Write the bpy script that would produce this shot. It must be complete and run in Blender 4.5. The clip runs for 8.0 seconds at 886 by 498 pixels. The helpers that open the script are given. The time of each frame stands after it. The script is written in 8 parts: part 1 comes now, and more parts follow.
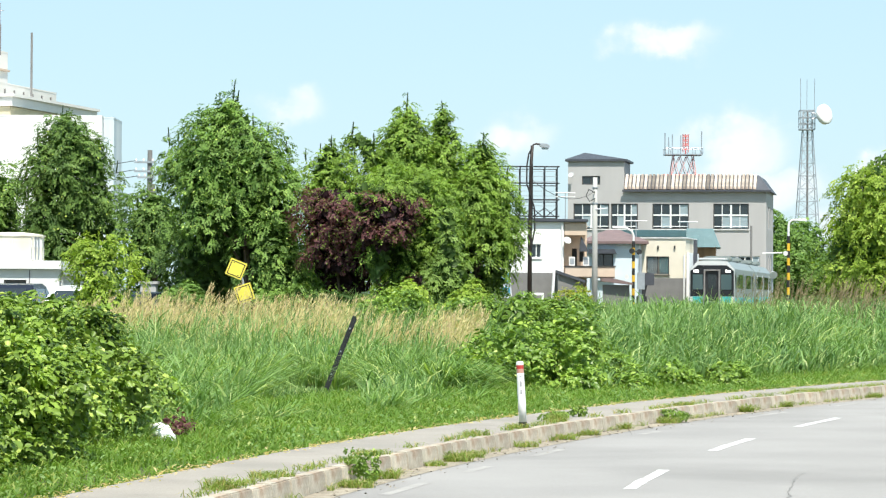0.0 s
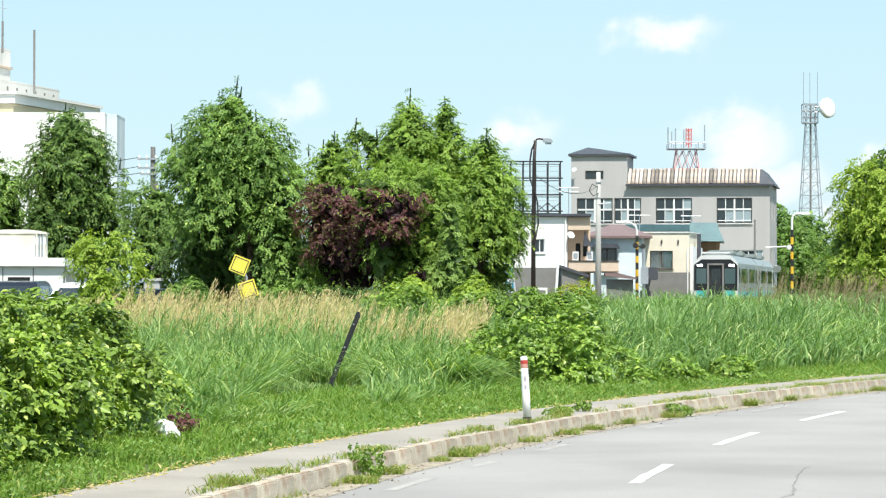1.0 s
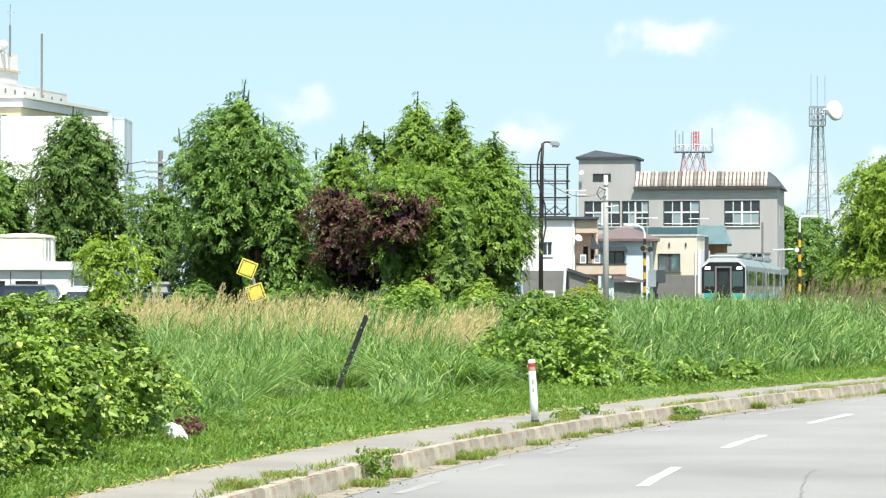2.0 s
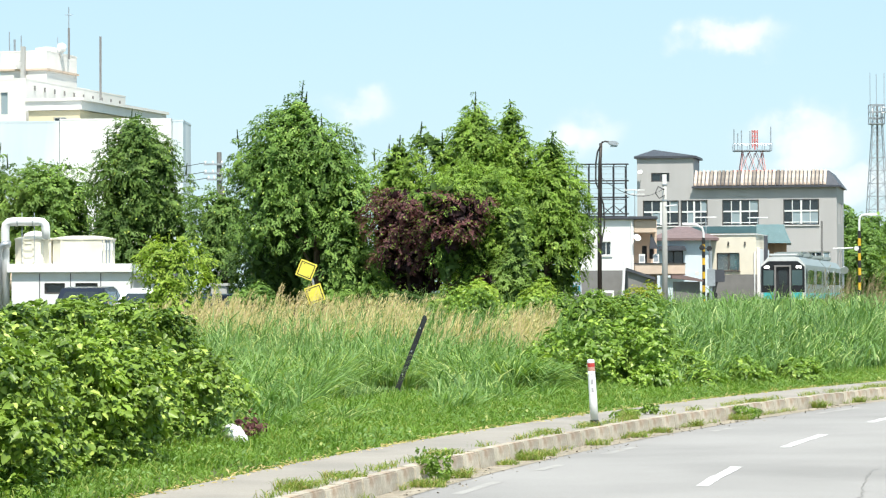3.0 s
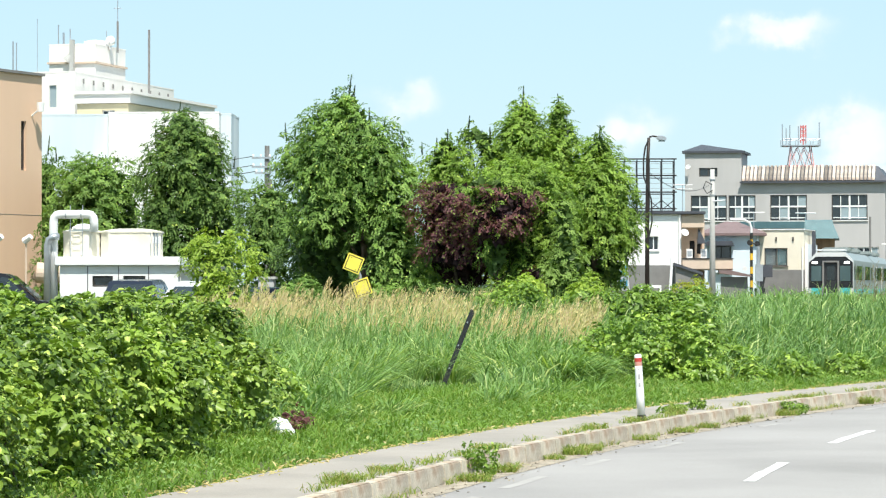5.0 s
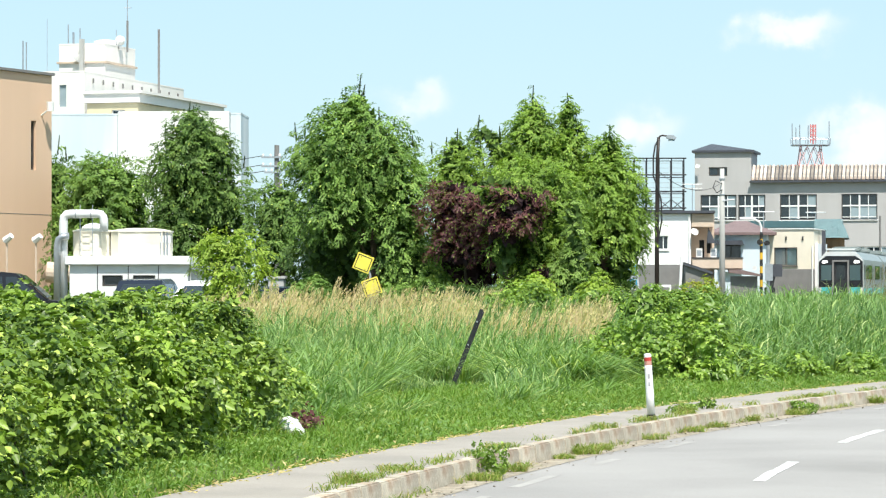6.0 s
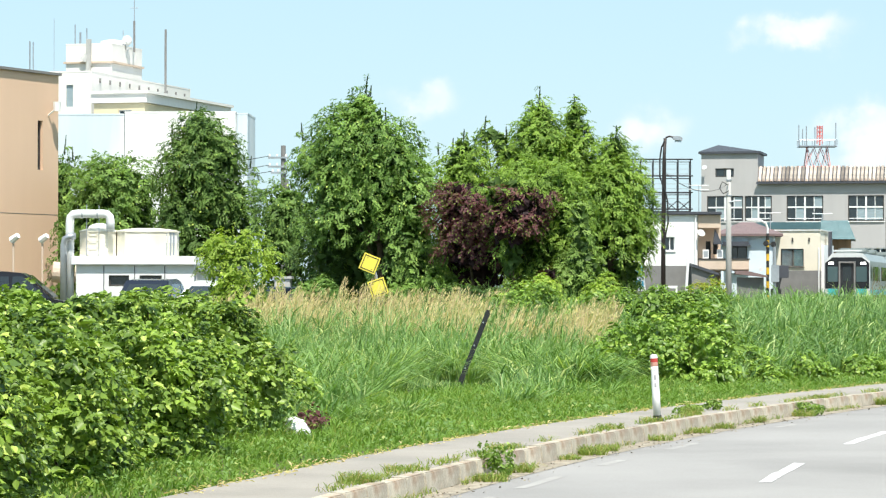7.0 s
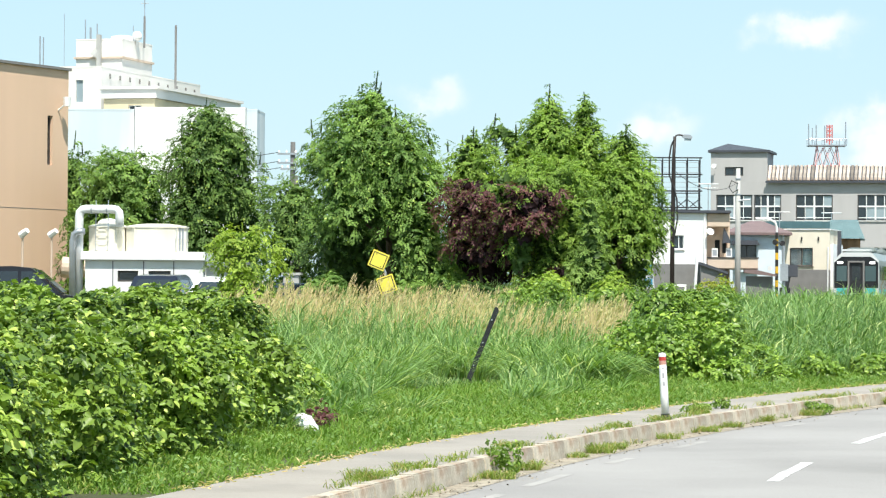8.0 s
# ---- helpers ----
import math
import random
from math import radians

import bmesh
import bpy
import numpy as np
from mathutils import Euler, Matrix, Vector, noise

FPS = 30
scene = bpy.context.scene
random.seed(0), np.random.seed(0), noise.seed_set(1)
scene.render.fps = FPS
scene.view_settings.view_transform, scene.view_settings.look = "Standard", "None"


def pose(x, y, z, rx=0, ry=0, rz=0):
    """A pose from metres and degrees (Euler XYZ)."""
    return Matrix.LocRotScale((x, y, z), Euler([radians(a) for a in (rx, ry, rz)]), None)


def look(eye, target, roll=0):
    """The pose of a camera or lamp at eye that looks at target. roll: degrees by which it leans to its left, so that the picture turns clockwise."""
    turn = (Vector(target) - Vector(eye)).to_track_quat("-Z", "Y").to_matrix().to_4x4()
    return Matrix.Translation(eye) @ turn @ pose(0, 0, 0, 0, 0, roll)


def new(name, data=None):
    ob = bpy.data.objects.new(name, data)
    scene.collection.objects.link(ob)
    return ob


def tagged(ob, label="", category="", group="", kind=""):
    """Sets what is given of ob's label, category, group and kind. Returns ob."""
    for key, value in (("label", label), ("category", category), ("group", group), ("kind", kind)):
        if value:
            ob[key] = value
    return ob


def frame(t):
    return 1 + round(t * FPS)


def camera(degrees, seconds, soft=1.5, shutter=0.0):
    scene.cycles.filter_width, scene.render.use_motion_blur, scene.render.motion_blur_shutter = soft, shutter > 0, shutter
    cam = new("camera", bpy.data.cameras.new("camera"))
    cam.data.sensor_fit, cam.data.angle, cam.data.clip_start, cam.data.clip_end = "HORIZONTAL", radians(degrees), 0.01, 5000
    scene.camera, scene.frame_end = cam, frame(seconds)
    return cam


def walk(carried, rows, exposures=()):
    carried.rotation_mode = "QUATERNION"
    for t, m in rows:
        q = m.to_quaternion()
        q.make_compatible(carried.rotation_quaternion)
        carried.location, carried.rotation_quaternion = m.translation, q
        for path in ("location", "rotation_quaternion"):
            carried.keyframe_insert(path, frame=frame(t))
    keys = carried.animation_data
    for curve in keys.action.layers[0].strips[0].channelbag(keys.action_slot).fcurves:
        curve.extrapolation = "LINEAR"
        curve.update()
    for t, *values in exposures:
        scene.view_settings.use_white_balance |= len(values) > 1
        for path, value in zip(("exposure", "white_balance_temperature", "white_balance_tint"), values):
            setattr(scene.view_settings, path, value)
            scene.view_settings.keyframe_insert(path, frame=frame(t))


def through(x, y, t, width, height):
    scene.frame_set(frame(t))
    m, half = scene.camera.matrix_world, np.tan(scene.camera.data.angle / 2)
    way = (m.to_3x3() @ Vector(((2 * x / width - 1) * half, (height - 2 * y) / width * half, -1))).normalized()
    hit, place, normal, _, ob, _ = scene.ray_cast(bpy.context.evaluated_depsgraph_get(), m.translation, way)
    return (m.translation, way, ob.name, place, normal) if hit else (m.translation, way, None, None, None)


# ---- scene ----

# The camera stands on one spot beside the road and pans.
EYE = 1.75
cam = camera(17.83, 8.0, soft=1.25)
ROWS = [  # seconds, yaw, pitch, roll
    (0.0, -0.330, 0.008, 0.370), (0.5, -0.259, -0.041, 0.088), (1.0, -0.259, -0.086, 0.103), (2.5, 0.0, 0.0, -0.05),
    (2.7, 0.070, 0.0, -0.09), (2.8, 0.232, -0.003, -0.14), (2.9, 0.680, -0.008, -0.21), (3.0, 1.083, -0.012, -0.249), (3.1, 1.342, -0.015, -0.25), (3.2, 1.532, -0.02, -0.25), (3.3, 1.670, -0.025, -0.25), (3.5, 1.788, -0.033, -0.248),
    (4.0, 2.001, -0.053, -0.095), (4.5, 2.004, -0.101, -0.003), (6.0, 2.240, -0.141, -0.046), (6.5, 2.308, -0.135, 0.161),
    (7.0, 2.369, -0.128, 0.061), (7.5, 2.497, -0.142, 0.184), (8.0, 2.551, -0.186, 0.375),
]
BASE_PITCH = 0.882
walk(cam, [(t, pose(0, 0, EYE, BASE_PITCH, 0, 0) @ pose(0, 0, 0, 0, 0, yaw) @ pose(0, 0, 0, 90 + pitch, 0, 0) @ pose(0, 0, 0, 0, 0, roll))
           for t, yaw, pitch, roll in ROWS])
scene.view_settings.exposure = 0.53

# ---------------------------------------------------------------- light
SUN_DIR = Vector((0.14, -0.54, 1.0)).normalized()


def make_world():
    w = bpy.data.worlds.new("sky")
    scene.world = w
    w.use_nodes = True
    nt = w.node_tree
    nt.nodes.clear()
    N, L = nt.nodes.new, nt.links.new
    out, bg, sky = N("ShaderNodeOutputWorld"), N("ShaderNodeBackground"), N("ShaderNodeTexSky")
    sky.sky_type, sky.sun_disc = "NISHITA", False
    sky.sun_elevation = math.asin(SUN_DIR.z)
    sky.sun_rotation = math.atan2(SUN_DIR.x, SUN_DIR.y)
    sky.dust_density, sky.air_density, sky.ozone_density = 0.6, 1.0, 1.5
    bg.inputs["Strength"].default_value = 0.09
    # soft cumulus: a few puffs, their edges broken by noise
    tc, no, no2 = N("ShaderNodeTexCoord"), N("ShaderNodeTexNoise"), N("ShaderNodeTexNoise")
    no.inputs["Scale"].default_value, no.inputs["Detail"].default_value = 55, 7
    no2.inputs["Scale"].default_value, no2.inputs["Detail"].default_value = 220, 4
    L(tc.outputs["Generated"], no.inputs["Vector"])
    L(tc.outputs["Generated"], no2.inputs["Vector"])
    # the edges of the puffs are pushed about by the noise
    cen, amp, warp = N("ShaderNodeVectorMath"), N("ShaderNodeVectorMath"), N("ShaderNodeVectorMath")
    cen.operation, amp.operation, warp.operation = "SUBTRACT", "SCALE", "ADD"
    cen.inputs[1].default_value = (0.5, 0.5, 0.5)
    amp.inputs["Scale"].default_value = 0.030
    L(no.outputs["Color"], cen.inputs[0]), L(cen.outputs[0], amp.inputs[0])
    L(tc.outputs["Generated"], warp.inputs[0]), L(amp.outputs[0], warp.inputs[1])
    total = None
    puffs = [(0.0822, 0.0895, 0.016, 0.0078, 0.75), (0.1075, 0.0500, 0.017, 0.0100, 0.68), (0.1180, 0.0370, 0.020, 0.007, 0.6),
             (0.0310, 0.0570, 0.012, 0.0078, 0.45), (-0.0490, 0.0660, 0.013, 0.006, 0.45), (0.1600, 0.0430, 0.012, 0.008, 0.9),
             (0.150, 0.026, 0.02, 0.008, 0.5), (-0.25, 0.06, 0.02, 0.01, 0.8), (0.30, 0.08, 0.03, 0.012, 0.8)]
    for u, v, ru, rv, power in puffs:
        sub = N("ShaderNodeVectorMath")
        sub.operation = "SUBTRACT"
        sub.inputs[1].default_value = (u, 1.0, v)
        L(warp.outputs[0], sub.inputs[0])
        div = N("ShaderNodeVectorMath")
        div.operation = "MULTIPLY"
        div.inputs[1].default_value = (1 / ru, 0.02, 1 / rv)
        L(sub.outputs[0], div.inputs[0])
        ln = N("ShaderNodeVectorMath")
        ln.operation = "LENGTH"
        L(div.outputs[0], ln.inputs[0])
        m = N("ShaderNodeMapRange")
        m.interpolation_type = "SMOOTHSTEP"
        m.inputs["From Min"].default_value, m.inputs["From Max"].default_value = 1.68, 0.0
        m.inputs["To Min"].default_value, m.inputs["To Max"].default_value = 0.0, power
        L(ln.outputs["Value"], m.inputs["Value"])
        if total is None:
            total = m.outputs[0]
        else:
            a = N("ShaderNodeMath")
            a.operation = "MAXIMUM"
            L(total, a.inputs[0]), L(m.outputs[0], a.inputs[1])
            total = a.outputs[0]
    a = N("ShaderNodeMath")
    a.operation = "MULTIPLY_ADD"
    a.inputs[1].default_value, a.inputs[2].default_value = 0.9, -0.42
    L(no.outputs["Fac"], a.inputs[0])
    b = N("ShaderNodeMath")
    b.operation = "MULTIPLY_ADD"
    b.inputs[1].default_value = 0.35
    L(no2.outputs["Fac"], b.inputs[0]), L(a.outputs[0], b.inputs[2])
    c = N("ShaderNodeMath")
    c.operation = "MULTIPLY"
    L(b.outputs[0], c.inputs[0])
    m2 = N("ShaderNodeMapRange")
    m2.inputs["From Min"].default_value, m2.inputs["From Max"].default_value = 0.0, 0.35
    L(total, m2.inputs["Value"]), L(m2.outputs[0], c.inputs[1])
    d = N("ShaderNodeMath")
    d.operation, d.use_clamp = "ADD", True
    L(total, d.inputs[0]), L(c.outputs[0], d.inputs[1])
    e = N("ShaderNodeMath")
    e.operation = "MULTIPLY"
    L(d.outputs[0], e.inputs[0]), L(m2.outputs[0], e.inputs[1])
    mix = N("ShaderNodeMixRGB")
    mix.inputs["Color2"].default_value = (8.6, 8.7, 8.9, 1)
    # thin summer haze whitens and lifts the low sky
    haze = N("ShaderNodeMixRGB")
    haze.inputs["Fac"].default_value = 0.62
    haze.inputs["Color2"].default_value = (5.1, 7.5, 8.8, 1)
    L(sky.outputs[0], haze.inputs["Color1"])
    L(e.outputs[0], mix.inputs["Fac"]), L(haze.outputs[0], mix.inputs["Color1"])
    L(mix.outputs[0], bg.inputs["Color"]), L(bg.outputs[0], out.inputs[0])


make_world()
sun = new("sun", bpy.data.lights.new("sun", "SUN"))
sun.data.energy, sun.data.angle, sun.data.color = 5.0, radians(0.53), (1.0, 0.95, 0.86)
sun.matrix_world = look(SUN_DIR * 50, (0, 0, 0))


# ---------------------------------------------------------------- materials
def rgba(c):
    return (*c, 1.0)


def surface(name, color, rough=0.7, metal=0.0, vary=0.15, scale=4.0, fine=40.0, bump=0.02, second=None, stain=0.0, spec=0.5, streak=False, piece=0.0):
    """A weathered surface: two scales of variation, fine relief, optional stains of a second colour."""
    m = bpy.data.materials.new(name)
    m.use_nodes = True
    nt = m.node_tree
    N, L = nt.nodes.new, nt.links.new
    p = nt.nodes["Principled BSDF"]
    p.inputs["Roughness"].default_value, p.inputs["Metallic"].default_value = rough, metal
    p.inputs["Specular IOR Level"].default_value = spec
    tc = N("ShaderNodeTexCoord")
    vec = tc.outputs["Object"]
    if streak:
        mp = N("ShaderNodeMapping")
        mp.inputs["Scale"].default_value = (1, 1, 0.12)
        L(vec, mp.inputs[0])
        vec = mp.outputs[0]
    big, small = N("ShaderNodeTexNoise"), N("ShaderNodeTexNoise")
    big.inputs["Scale"].default_value, big.inputs["Detail"].default_value = scale, 5
    small.inputs["Scale"].default_value, small.inputs["Detail"].default_value = fine, 4
    L(vec, big.inputs["Vector"]), L(tc.outputs["Object"], small.inputs["Vector"])
    mr = N("ShaderNodeMapRange")
    mr.inputs["From Min"].default_value, mr.inputs["From Max"].default_value = 0.3, 0.7
    mr.inputs["To Min"].default_value, mr.inputs["To Max"].default_value = 1 - vary, 1 + vary
    L(big.outputs["Fac"], mr.inputs["Value"])
    mr2 = N("ShaderNodeMapRange")
    mr2.inputs["From Min"].default_value, mr2.inputs["From Max"].default_value = 0.3, 0.7
    mr2.inputs["To Min"].default_value, mr2.inputs["To Max"].default_value = 1 - vary * 0.6, 1 + vary * 0.6
    L(small.outputs["Fac"], mr2.inputs["Value"])
    mul = N("ShaderNodeMath")
    mul.operation = "MULTIPLY"
    L(mr.outputs[0], mul.inputs[0]), L(mr2.outputs[0], mul.inputs[1])
    value = mul.outputs[0]
    if piece:
        oi, mr3, mul2 = N("ShaderNodeObjectInfo"), N("ShaderNodeMapRange"), N("ShaderNodeMath")
        mr3.inputs["To Min"].default_value, mr3.inputs["To Max"].default_value = 1 - piece, 1 + piece
        mul2.operation = "MULTIPLY"
        L(oi.outputs["Random"], mr3.inputs["Value"]), L(mr3.outputs[0], mul2.inputs[0]), L(value, mul2.inputs[1])
        value = mul2.outputs[0]
    base = N("ShaderNodeMixRGB")
    base.inputs["Color1"].default_value = rgba(color)
    base.inputs["Color2"].default_value = rgba(second or color)
    if stain:
        st, sr = N("ShaderNodeTexNoise"), N("ShaderNodeMapRange")
        st.inputs["Scale"].default_value, st.inputs["Detail"].default_value = scale * 0.6, 8
        sr.inputs["From Min"].default_value, sr.inputs["From Max"].default_value = 0.52, 0.68
        sr.inputs["To Max"].default_value = stain
        L(vec, st.inputs["Vector"]), L(st.outputs["Fac"], sr.inputs["Value"]), L(sr.outputs[0], base.inputs["Fac"])
    else:
        base.inputs["Fac"].default_value = 0
    sc = N("ShaderNodeVectorMath")
    sc.operation = "SCALE"
    L(base.outputs[0], sc.inputs[0]), L(value, sc.inputs["Scale"])
    L(sc.outputs[0], p.inputs["Base Color"])
    if bump:
        bp = N("ShaderNodeBump")
        bp.inputs["Distance"].default_value, bp.inputs["Strength"].default_value = bump, 0.6
        L(small.outputs["Fac"], bp.inputs["Height"]), L(bp.outputs[0], p.inputs["Normal"])
    return m


def foliage(name, low, high, accent=None, share=0.12, through=0.35, rough=0.5, patch=1.3, spec=0.22, each=0.30):
    """Leaves: each its own shade, drifting in patches, light passing through the blade."""
    m = bpy.data.materials.new(name)
    m.use_nodes = True
    nt = m.node_tree
    N, L = nt.nodes.new, nt.links.new
    p, out = nt.nodes["Principled BSDF"], nt.nodes["Material Output"]
    geo, tc, no = N("ShaderNodeNewGeometry"), N("ShaderNodeTexCoord"), N("ShaderNodeTexNoise")
    no.inputs["Scale"].default_value, no.inputs["Detail"].default_value = patch, 3
    L(tc.outputs["Object"], no.inputs["Vector"])
    ad = N("ShaderNodeMath")
    ad.operation, ad.use_clamp = "MULTIPLY_ADD", True
    ad.inputs[1].default_value = each
    L(geo.outputs["Random Per Island"], ad.inputs[0])
    mr = N("ShaderNodeMapRange")
    mr.inputs["From Min"].default_value, mr.inputs["From Max"].default_value = 0.3, 0.7
    mr.inputs["To Min"].default_value, mr.inputs["To Max"].default_value = -0.05, 0.75
    L(no.outputs["Fac"], mr.inputs["Value"]), L(mr.outputs[0], ad.inputs[2])
    mix = N("ShaderNodeMixRGB")
    mix.inputs["Color1"].default_value, mix.inputs["Color2"].default_value = rgba(low), rgba(high)
    L(ad.outputs[0], mix.inputs["Fac"])
    color = mix.outputs[0]
    if accent:
        gt, mx = N("ShaderNodeMath"), N("ShaderNodeMixRGB")
        gt.operation = "LESS_THAN"
        wn = N("ShaderNodeTexWhiteNoise")
        wn.noise_dimensions = "1D"
        L(geo.outputs["Random Per Island"], wn.inputs["W"])
        gt.inputs[1].default_value = share
        L(wn.outputs["Value"], gt.inputs[0]), L(gt.outputs[0], mx.inputs["Fac"])
        mx.inputs["Color2"].default_value = rgba(accent)
        L(color, mx.inputs["Color1"])
        color = mx.outputs[0]
    p.inputs["Roughness"].default_value = rough
    p.inputs["Specular IOR Level"].default_value = spec
    L(color, p.inputs["Base Color"])
    tr, ms, gm = N("ShaderNodeBsdfTranslucent"), N("ShaderNodeMixShader"), N("ShaderNodeMixRGB")
    gm.blend_type = "MULTIPLY"
    gm.inputs["Fac"].default_value = 1
    gm.inputs["Color2"].default_value = (1.5, 1.6, 0.7, 1)
    L(color, gm.inputs["Color1"]), L(gm.outputs[0], tr.inputs["Color"])
    ms.inputs[0].default_value = through
    L(p.outputs[0], ms.inputs[1]), L(tr.outputs[0], ms.inputs[2]), L(ms.outputs[0], out.inputs["Surface"])
    return m


def glassy(name, tint=(0.03, 0.045, 0.055), rough=0.06):
    m = bpy.data.materials.new(name)
    m.use_nodes = True
    p = m.node_tree.nodes["Principled BSDF"]
    p.inputs["Base Color"].default_value = rgba(tint)
    p.inputs["Roughness"].default_value = rough
    p.inputs["Transmission Weight"].default_value = 0.35 if tint[0] < 0.8 else 0.95
    p.inputs["Coat Weight"].default_value = 0.6
    return m


def lamp_glow(name, color, power):
    m = bpy.data.materials.new(name)
    m.use_nodes = True
    p = m.node_tree.nodes["Principled BSDF"]
    p.inputs["Base Color"].default_value = rgba(color)
    p.inputs["Emission Color"].default_value = rgba(color)
    p.inputs["Emission Strength"].default_value = power
    return m


